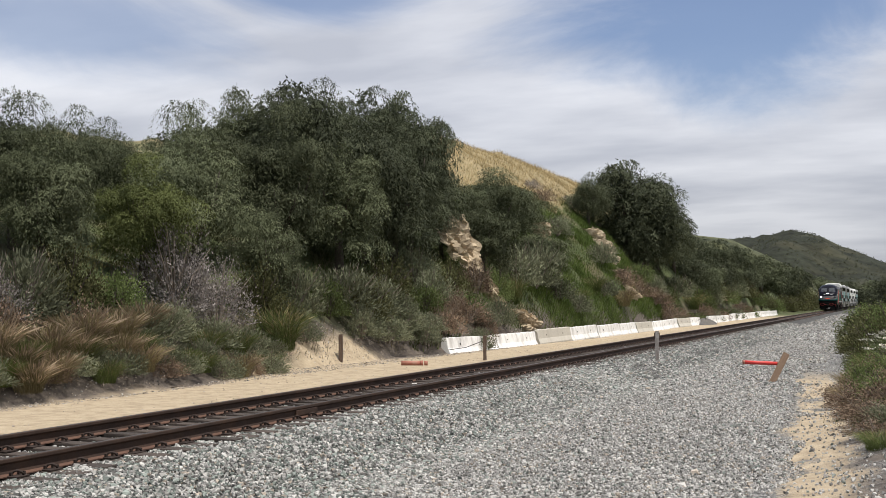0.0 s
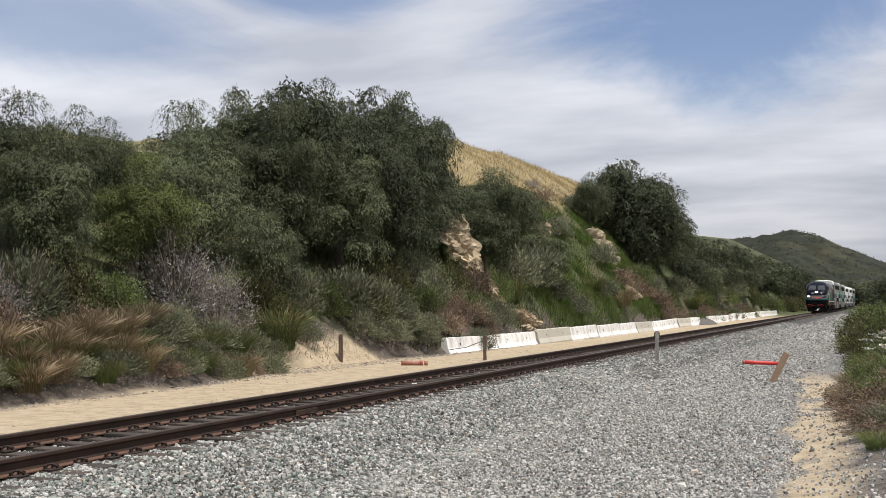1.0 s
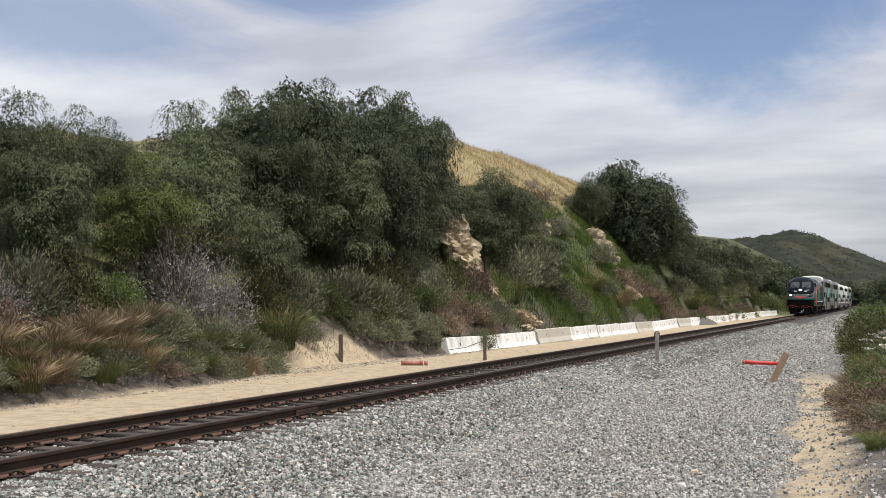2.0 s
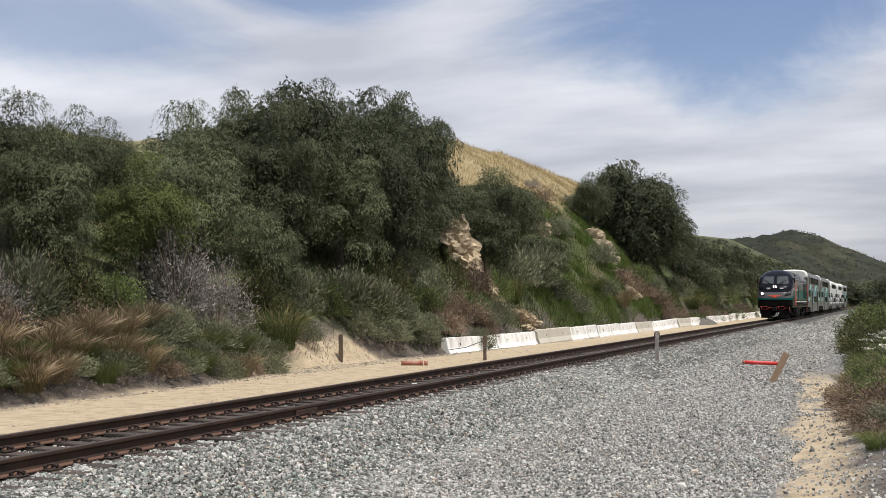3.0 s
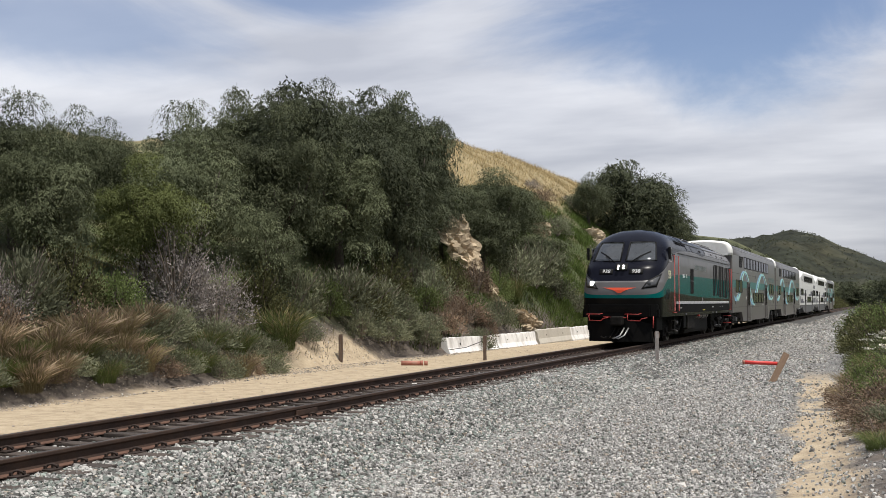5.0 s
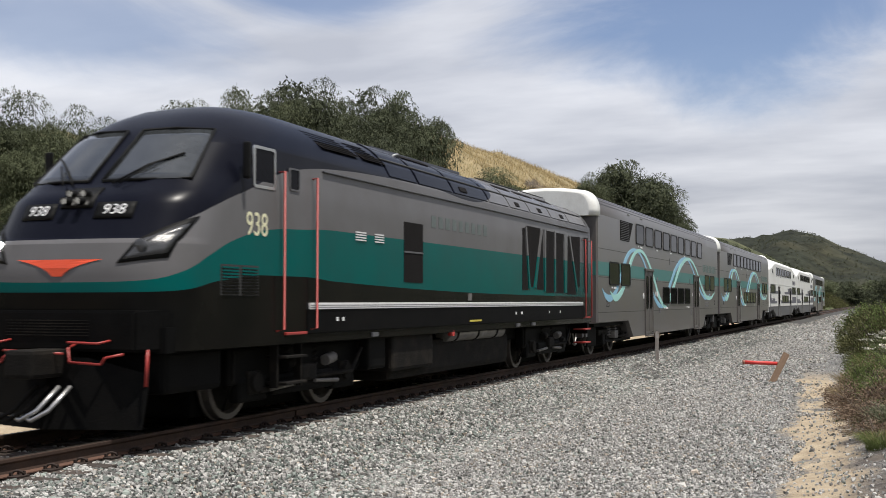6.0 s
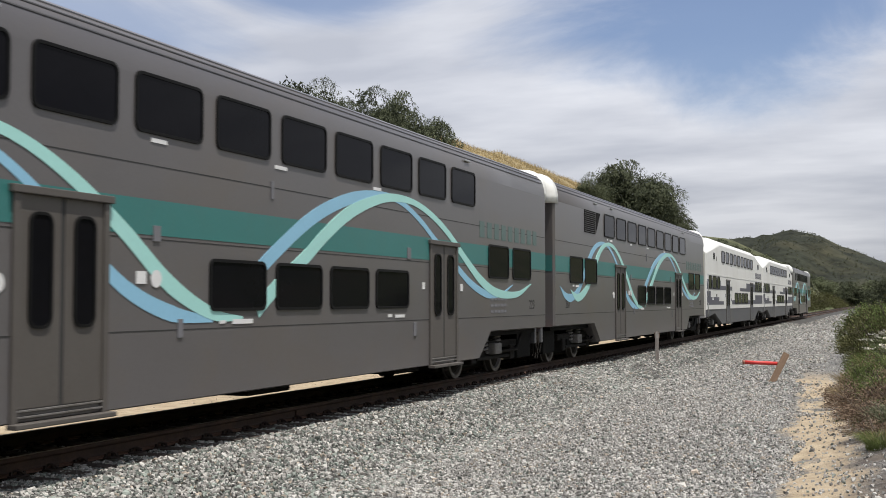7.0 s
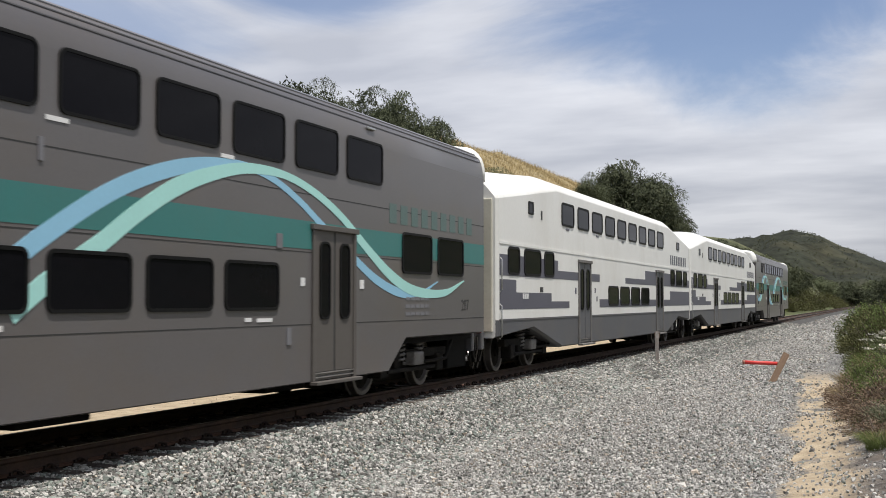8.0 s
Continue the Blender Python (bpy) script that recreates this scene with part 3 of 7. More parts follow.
def bogie(parent, yc, half, r, steel, heavy=False):
    paint = BLACK if heavy else GEAR
    frame_ob = part("bogie", box_bm(-0.62, 0.62, yc - half - 0.6, yc + half + 0.6, 0.06 if heavy else 0.14, 0.95, bevel=0.05), paint, parent)
    part("bolster", box_bm(-1.0, 1.0, yc - 0.3, yc + 0.3, 0.5, 0.78, bevel=0.02), paint, frame_ob)
    for s in (-1, 1):
        if heavy:
            part("side_frame", box_bm(*sorted((1.0 * s, 1.20 * s)), yc - half - 0.62, yc + half + 0.62, 0.50, 0.98, bevel=0.04), paint, frame_ob)
            part("spring_plank", box_bm(*sorted((1.04 * s, 1.26 * s)), yc - half + 0.45, yc + half - 0.45, 0.30, 0.60, bevel=0.06), paint, frame_ob)
            for dy in (-half, half):
                part("pedestal", box_bm(*sorted((1.05 * s, 1.22 * s)), yc + dy - 0.40, yc + dy + 0.40, 0.25, 0.60, bevel=0.07), paint, frame_ob)
                part("bearing_cover", tube_bm([(1.18 * s, yc + dy, 0.52), (1.30 * s, yc + dy, 0.52)], 0.13, 14), GEAR, frame_ob)
                part("brake_cylinder", tube_bm([(1.27 * s, yc + dy * 0.45, 0.72), (1.27 * s, yc + dy * 0.45 + 0.26, 0.76)], 0.085, 12), STEELGREY if dy > 0 else GEAR, frame_ob)
                part("sand_pipe", tube_bm([(1.2 * s, yc + dy * 1.36, 1.0), (1.22 * s, yc + dy * 1.38, 0.6), (1.0 * s, yc + dy * 1.30, 0.16)], 0.022, 6), GEAR, frame_ob)
                part("slack_adjuster", tube_bm([(1.28 * s, yc + dy * 0.2, 0.44), (1.28 * s, yc + dy * 0.75, 0.40)], 0.032, 8), STEELGREY, frame_ob)
        else:
            part("side_frame", box_bm(*sorted((1.02 * s, 1.18 * s)), yc - half - 0.45, yc + half + 0.45, 0.58, 0.74, bevel=0.02), paint, frame_ob)
            part("spring_plank", box_bm(*sorted((1.02 * s, 1.16 * s)), yc - 0.7, yc + 0.7, 0.34, 0.60, bevel=0.03), paint, frame_ob)
    for s in (-1, 1):
        for dy in (-half, half):
            w = new("wheel", WHEELS[r])
            w.parent = frame_ob
            w.matrix_basis = pose(0.80 * s, yc + dy, r, 0, 0, 0 if s > 0 else 180)
            part("axle_box", box_bm(*sorted((0.98 * s, 1.24 * s)), yc + dy - 0.17, yc + dy + 0.17, r - 0.16, r + 0.17, bevel=0.04), GEAR, frame_ob)
        for dy in (-0.42, 0.42):
            bm = bmesh.new()
            pts = [(1.12 * s + 0.10 * math.cos(a), yc + dy + 0.10 * math.sin(a), 0.50 + 0.42 * a / (10 * math.pi)) for a in (k * math.pi / 4 for k in range(41))]
            add_tube(bm, pts, 0.026, 5)
            part("coil_spring", bm, steel, frame_ob)
        part("brake_unit", box_bm(*sorted((1.12 * s, 1.34 * s)), yc - 0.22, yc + 0.24, 0.46, 0.70, bevel=0.04), steel, frame_ob)
        part("damper", tube_bm([(1.30 * s, yc + 0.1, 0.5), (1.30 * s, yc + half + 0.1, 0.52), (1.30 * s, yc + half + 0.45, 0.86)], 0.035), GEAR, frame_ob)
        part("brake_beam", box_bm(*sorted((1.10 * s, 1.26 * s)), yc - half + 0.1, yc + half - 0.3, 0.36, 0.43, bevel=0.02), GEAR, frame_ob)
    for dy in (-half, half):
        part("axle", tube_bm([(-0.75, yc + dy, r), (0.75, yc + dy, r)], 0.08, 10), GEAR, frame_ob)
    return frame_ob


def coupling_gear(parent, y, way):
    part("coupler", box_bm(-0.16, 0.16, *sorted((y, y + 0.55 * way)), 0.70, 1.02, bevel=0.04), GEAR, parent)
    for x in (0.55, 0.72, 0.9):
        part("air_hose", tube_bm([(x, y, 0.95), (x, y + 0.12 * way, 0.62), (x, y + 0.28 * way, 0.36), (x, y + 0.46 * way, 0.40)], 0.028, 7), GEAR if x < 0.8 else SILVER, parent)
    part("cable_plug", tube_bm([(1.12, y + 0.16 * way, 1.02), (1.20, y + 0.22 * way, 1.0), (1.22, y + 0.32 * way, 0.97)], [0.045, 0.055, 0.035], 10), COUPLER_RED, parent)
    part("cable_box", box_bm(1.02, 1.20, *sorted((y - 0.02 * way, y + 0.14 * way)), 0.58, 0.96, bevel=0.02), LOWER_GREY, parent)
    for k, low in enumerate((0.22, 0.16, 0.30)):
        x = 1.06 + 0.06 * k
        part("jumper_cable", tube_bm([(x, y + 0.05 * way, 0.95), (x, y + 0.10 * way, low + 0.25), (x, y + 0.20 * way, low + 0.04), (x, y + 0.30 * way, low + 0.05), (x, y + 0.38 * way, low + 0.3), (x, y + 0.40 * way, 0.85)], 0.017, 6), GEAR, parent)
    part("hose_cap", tube_bm([(1.0, y + 0.02 * way, 0.98), (1.0, y + 0.12 * way, 0.93)], 0.05, 10), COUPLER_RED, parent)


# ---- coaches ----
def shell_mesh(stations, section):
    """Loft cross-sections section(y) (right half, bottom to top) along y, mirrored, with end caps."""
    bm = bmesh.new()
    rings = []
    for y in stations:
        half = section(y)
        pts = half + [(-x, z) for x, z in reversed(half) if x > 1e-6]
        rings.append([bm.verts.new((x, y, z)) for x, z in pts])
    n = len(rings[0])
    for a, b in zip(rings, rings[1:]):
        for k in range(n):
            f = bm.faces.new((a[k], a[(k + 1) % n], b[(k + 1) % n], b[k]))
            f.smooth = min(v.co.z for v in f.verts) > 4.1
    bm.faces.new(rings[0][::-1]), bm.faces.new(rings[-1])
    bmesh.ops.recalc_face_normals(bm, faces=bm.faces)
    return bm


def ribbon_bm(line, width, x, t):
    """A tapering ribbon along smoothed (y, z, share of width) points."""
    ys, zs, ws = zip(*line)
    k = np.arange(len(line))
    fine = np.linspace(0, len(line) - 1, (len(line) - 1) * 6 + 1)

    def cubic(v):
        v = np.array(v, float)
        g = np.gradient(v)
        i = np.minimum(fine.astype(int), len(v) - 2)
        u = fine - i
        return (2 * u**3 - 3 * u**2 + 1) * v[i] + (u**3 - 2 * u**2 + u) * g[i] + (-2 * u**3 + 3 * u**2) * v[i + 1] + (u**3 - u**2) * g[i + 1]

    y, z, w = cubic(ys), cubic(zs), np.interp(fine, k, ws) * width / 2
    ty, tz = np.gradient(y), np.gradient(z)
    ln = np.hypot(ty, tz)
    ny, nz = -tz / ln, ty / ln
    bm = bmesh.new()
    rows = []
    for i in range(len(y)):
        rows.append([bm.verts.new((xx, y[i] + s * ny[i] * w[i], z[i] + s * nz[i] * w[i])) for xx in (x, x + t) for s in (1, -1)])
    for a, b in zip(rows, rows[1:]):
        bm.faces.new((a[2], a[3], b[3], b[2]))
        bm.faces.new((a[0], a[2], b[2], b[0]))
        bm.faces.new((a[3], a[1], b[1], b[3]))
    bmesh.ops.recalc_face_normals(bm, faces=bm.faces)
    return bm


def door_pair(parent, side, y0, y1, z0, z1, paint, trim):
    """A double-leaf door in a raised frame, with tall narrow panes and a step."""
    x = 1.5 * side

    def lift(a, b):
        return sorted((x + a * side, x + b * side))
    door = part("door", box_bm(*lift(0, 0.06), y0 - 0.14, y1 + 0.14, z1 + 0.02, z1 + 0.10, bevel=0.01), trim, parent)
    for a, b in ((y0 - 0.09, y0), (y1, y1 + 0.09)):
        part("door_jamb", box_bm(*lift(0, 0.035), a, b, z0, z1 + 0.02, bevel=0.008), trim, door)
    mid = (y0 + y1) / 2
    for a, b in ((y0, mid - 0.03), (mid + 0.03, y1)):
        part("door_leaf", box_bm(*lift(0.002, 0.014), a, b, z0 + 0.16, z1 + 0.02, bevel=0.004), paint, door)
        c = (a + b) / 2
        window(door, side, c - 0.17, c + 0.17, z0 + 0.92, z1 - 0.14, 0.12, 0.03, x=1.5 + 0.013, frame_mat=RUBBER, glass=GLASS, name="door_window")
    part("door_gap", box_bm(*lift(0.001, 0.008), mid - 0.03, mid + 0.03, z0 + 0.16, z1 + 0.02), SEAM, door)
    part("door_step", box_bm(*lift(0, 0.13), y0 - 0.12, y1 + 0.12, z0 - 0.02, z0 + 0.03, bevel=0.01), trim, door)
    for dz in (0.07, 0.13):
        part("kick_plate", box_bm(*lift(0, 0.03), y0, y1, z0 + dz, z0 + dz + 0.02, bevel=0.004), STEELGREY, door)
    return door


AQUA_A = ((1.54, 1.90, 0.1), (1.94, 1.75, 0.7), (2.31, 1.70, 1), (2.81, 1.78, 1), (3.35, 1.99, 1), (3.92, 2.36, 1), (4.55, 2.84, 1), (5.09, 3.13, 0.75), (5.67, 3.27, 0.5), (6.31, 3.28, 0.5), (6.99, 3.14, 0.6), (7.73, 2.83, 0.75), (8.54, 2.36, 0.9), (9.41, 1.79, 1), (10.3, 1.45, 0.7), (11.0, 1.39, 0.2))
AQUA_B = ((11.35, 1.48, 1), (11.65, 1.67, 1), (12.05, 1.90, 1), (12.68, 2.22, 1), (13.30, 2.58, 1), (14.08, 2.95, 1), (14.88, 3.19, 0.8), (15.66, 3.33, 0.65), (16.6, 3.34, 0.5), (17.5, 3.18, 0.55), (18.4, 2.88, 0.62), (19.32, 2.44, 0.75), (20.30, 2.02, 0.9), (21.33, 1.78, 0.85), (22.73, 1.76, 0.6), (23.8, 2.0, 0.1))
BLUE_A = ((0.50, 1.98, 0.1), (0.94, 1.77, 0.7), (1.42, 1.69, 1), (1.85, 1.73, 0.9), (2.31, 1.88, 0.9), (2.80, 2.19, 1), (3.33, 2.58, 1), (3.79, 2.90, 1), (4.28, 3.13, 0.75), (4.95, 3.27, 0.5), (5.67, 3.26, 0.4), (6.31, 3.10, 0.45), (6.99, 2.78, 0.55), (7.74, 2.28, 0.7), (8.54, 1.76, 0.85), (9.41, 1.47, 0.9), (10.3, 1.38, 0.3))
BLUE_B = ((11.38, 2.0, 1), (11.76, 2.23, 1), (12.58, 2.66, 1), (13.32, 2.96, 0.95), (14.2, 3.20, 0.85), (15.0, 3.32, 0.65), (15.75, 3.34, 0.5), (16.4, 3.23, 0.45), (17.1, 3.0, 0.5), (17.7, 2.74, 0.52), (18.7, 2.33, 0.6), (19.62, 1.97, 0.7), (20.62, 1.75, 0.7), (21.5, 1.74, 0.35), (22.4, 1.96, 0.08))
COACH_LEN = 25.06


def grey_section(y):
    zb = float(np.interp(y, (0, 4.14, 4.88, 20.18, 20.92, COACH_LEN), (0.96, 0.96, 0.43, 0.43, 0.96, 0.96)))
    e = 0.05 if y < 0.02 or y > COACH_LEN - 0.02 else 0.0
    return [(1.38, zb), (1.5 - e, zb + 0.03), (1.5 - e, 4.12), (1.496 - e, 4.22), (1.485 - e, 4.33), (1.46 - e, 4.44), (1.42 - e, 4.53), (1.35 - e, 4.605), (1.2 - e, 4.69), (0.85, 4.78), (0.4, 4.83), (0, 4.85)]


def cap_bm(y0, y1, z0, grow):
    """A moulded white hood over a coach's end."""
    bm = bmesh.new()
    half = [(1.50 + grow, z0), (1.50 + grow, 4.24)] + [(1.05 + (0.45 + grow) * math.cos(a), 4.24 + (0.56 + grow) * math.sin(a)) for a in (math.pi * k / 16 for k in range(1, 8))] + [(0.9, 4.82 + grow), (0.5, 4.87 + grow), (0, 4.89 + grow)]
    rings = []
    for y, s in ((y0, 0.86), (y0 + 0.02, 0.91), (y0 + 0.07, 0.955), (y0 + 0.15, 0.985), (y0 + 0.26, 1.0), (y1, 1.0)):
        pts = half + [(-x, z) for x, z in reversed(half) if x > 0]
        rings.append([bm.verts.new((x * s, y, z0 + (z - z0) * (s if z > z0 else 1))) for x, z in pts])
    n = len(rings[0])
    for a, b in zip(rings, rings[1:]):
        for k in range(n):
            bm.faces.new((a[k], a[(k + 1) % n], b[(k + 1) % n], b[k])).smooth = True
    bm.faces.new(rings[0][::-1]), bm.faces.new(rings[-1])
    bmesh.ops.recalc_face_normals(bm, faces=bm.faces)
    return bm


def grey_coach(label, number=""):
    root = new("passenger_coach")
    tagged(root, label, "train coach", "coaches of the train")
    body = part("body", shell_mesh([0, 0.06, 4.14, 4.88, 12.5, 20.18, 20.92, COACH_LEN - 0.06, COACH_LEN], grey_section), GREY_BODY, root)
    part("end_hood", cap_bm(-0.24, 0.30, 4.06, 0.012), HOOD_WHITE, root, "moulded white end hood")
    part("end_hood", cap_bm(COACH_LEN - 0.30, COACH_LEN + 0.02, 4.06, 0.003), HOOD_WHITE, root, "moulded white end hood")
    for y in (-0.3, COACH_LEN):
        part("gangway", box_bm(-0.75, 0.75, y, y + 0.32, 1.15, 3.7, bevel=0.05), GEAR, root)
    for z, x in ((4.44, 1.452), (4.53, 1.412), (4.605, 1.342)):
        for s in (-1, 1):
            part("roof_rib", box_bm(*sorted((x * s, (x + 0.018) * s)), 0.4, COACH_LEN - 0.2, z - 0.006, z + 0.008), LOWER_GREY, root)
    for side in (1, -1):
        x0 = 1.5 if side > 0 else -1.5 - 0.004
        part("stripe", box_bm(x0, x0 + 0.004, 0.06, COACH_LEN - 0.06, 2.35, 2.75), TEAL_STRIPE, root, "muted teal stripe")
        y_end = -0.004 if side > 0 else COACH_LEN
        part("stripe", box_bm(-1.44, 1.44, y_end, y_end + 0.004, 2.35, 2.75), TEAL_STRIPE, root, "muted teal stripe")
        for z in (3.13, 2.30, 1.27):
            x1 = 1.5 if side > 0 else -1.5 - 0.003
            part("panel_seam", box_bm(x1, x1 + 0.003, 0.06, COACH_LEN - 0.06, z, z + 0.012), SEAM, root)
        flip = Matrix.Identity(4) if side > 0 else pose(0, COACH_LEN, 0, 0, 0, 180)
        for line, paint, tt in ((BLUE_A, BLUE, 0.006), (BLUE_B, BLUE, 0.006), (AQUA_A, AQUA, 0.008), (AQUA_B, AQUA, 0.008)):
            part("ribbon", ribbon_bm(line, 0.215, 1.5, tt), paint, root, at=flip)
        for y0 in (1.44, 3.06, 20.72, 22.38):
            window(root, side, y0, y0 + 1.38, 2.08, 2.79, 0.11, 0.04, frame_mat=RUBBER, glass=GLASS)
        for i in range(9):
            window(root, side, 5.40 + 1.645 * i, 6.74 + 1.645 * i, 3.49, 4.17, 0.11, 0.035, frame_mat=RUBBER, glass=GLASS)
        for i in range(4):
            window(root, side, 10.21 + 1.63 * i, 11.58 + 1.63 * i, 1.485, 2.13, 0.11, 0.04, frame_mat=RUBBER, glass=GLASS)
        for y0 in (6.90, 17.52):
            door_pair(root, side, y0, y0 + 1.26, 0.42, 2.62, DOOR_GREY, DOOR_GREY)
        # louvred air intake with a cut corner
        x0 = 1.5 * side
        grille = part("air_grille", plate_bm([(3.02, 3.50), (4.30, 3.50), (4.30, 4.13), (3.02, 4.13)], 1.5, 0.006), MESHDARK, root, at=flip if side < 0 else None)
        part("air_grille", plate_bm([(4.36, 3.52), (4.92, 4.13), (4.36, 4.13)], 1.5, 0.006), MESHDARK, root, at=flip if side < 0 else None)
        if side > 0:
            for k in range(11):
                z = 3.53 + 0.055 * k
                part("louvre", box_bm(1.505, 1.520, 3.05, 4.27, z, z + 0.014), LOWER_GREY, grille)
            for y, z, w, h in ((1.75, 1.99, 0.16, 0.05), (2.05, 1.98, 0.34, 0.06), (5.75, 3.40, 0.14, 0.05), (6.1, 3.38, 0.36, 0.06), (9.0, 3.40, 0.3, 0.05), (11.8, 3.40, 0.34, 0.05), (15.0, 3.40, 0.3, 0.05), (10.45, 1.33, 0.14, 0.04), (10.75, 1.32, 0.5, 0.06), (15.6, 1.34, 0.16, 0.05), (15.9, 1.33, 0.4, 0.05), (8.75, 1.80, 0.18, 0.14), (19.05, 1.80, 0.14, 0.14), (17.1, 1.82, 0.12, 0.12)):
                part("notice", box_bm(1.5, 1.509, y, y + w, z, z + h), WHITE_MARK, root)
            for y, z in ((6.62, 1.78), (9.12, 1.86)):
                part("round_sign", lathe_mesh("round_sign", [(0.001, 0.010, 0), (0.10, 0.010, 0), (0.10, 0, 0)], 20, [WHITE_MARK]), [WHITE_MARK], root, at=pose(1.5, y, z))
            for y, z, w, h in ((9.55, 1.18, 0.10, 0.22), (9.05, 2.28, 0.14, 0.18), (16.4, 2.33, 0.16, 0.2), (11.7, 2.98, 0.07, 0.24), (16.7, 1.0, 0.12, 0.24)):
                part("switch_box", box_bm(1.5, 1.516, y, y + w, z, z + h, bevel=0.004), GREY_ROOF, root)
            # fleet number near both ends
            for y in (1.25, 23.87):
                if number:
                    lettering("fleet_number", number, 0.30, SEAM, root, pose(1.503, y, 1.52, 90, 0, 90), 0.0, 0.95)
                else:
                    for k in range(3):
                        part("number_bar", box_bm(1.5, 1.505, y - 0.24 + 0.17 * k, y - 0.11 + 0.17 * k, 1.52 - 0.10, 1.52 + 0.10), SEAM, root)
            # the maker's wordmark as plain blocks
            for k in range(9):
                y = 20.2 + 0.47 * k
                part("wordmark_bar", box_bm(1.5, 1.505, y, y + 0.30, 2.91, 3.24), WORDMARK, root)
            for r in range(3):
                for k in range(5):
                    part("vent_slot", box_bm(1.5, 1.506, 20.9 + 0.22 * k, 21.08 + 0.22 * k, 1.36 + 0.13 * r, 1.42 + 0.13 * r), GREY_ROOF, root)
            for y in (4.2, 6.3, 19.3):
                part("roof_bracket", box_bm(1.42, 1.52, y, y + 0.3, 4.36, 4.40, bevel=0.01), SILVER, root)
    part("underframe", box_bm(-1.3, 1.3, 0.3, COACH_LEN - 0.3, 0.86, 1.1), BLACK, root)
    for y in (5.6, 12.0, 17.0):
        part("underfloor_box", box_bm(-1.0, 1.0, y, y + 1.2, 0.30, 0.5, bevel=0.03), BLACK, root)
    for yc in (3.15, COACH_LEN - 3.15):
        bogie(root, yc, 1.3, 0.457, STEELGREY)
    for y in (0.15, COACH_LEN - 1.25):
        part("draft_gear", box_bm(-1.15, 1.15, y, y + 1.1, 0.28, 0.90, bevel=0.05), BLACK, root)
    coupling_gear(root, -0.05, -1), coupling_gear(root, COACH_LEN + 0.05, 1)
    return root


WL0, WL1 = -0.28, 25.12


def white_section(y):
    zb = float(np.interp(y, (WL0, 2.4, 4.9, 19.9, 22.4, WL1), (0.82, 0.98, 0.44, 0.44, 0.98, 0.82)))
    zt = float(np.interp(y, (WL0, 4.4, 20.4, WL1), (3.86, 4.42, 4.42, 3.86)))
    top = float(np.interp(y, (WL0, 1.2, 4.6, 20.2, 23.6, WL1), (4.42, 4.60, 4.85, 4.85, 4.60, 4.42)))
    e = 0.06 if y < WL0 + 0.02 or y > WL1 - 0.02 else 0.0
    return [(1.40, zb), (1.5 - e, zb + 0.04), (1.5 - e, 1.2), (1.5 - e, zt - 0.06), (1.47 - e, zt), (1.25 - e, zt + (top - zt) * 0.45), (0.8, zt + (top - zt) * 0.85), (0.35, top - 0.01), (0, top)]


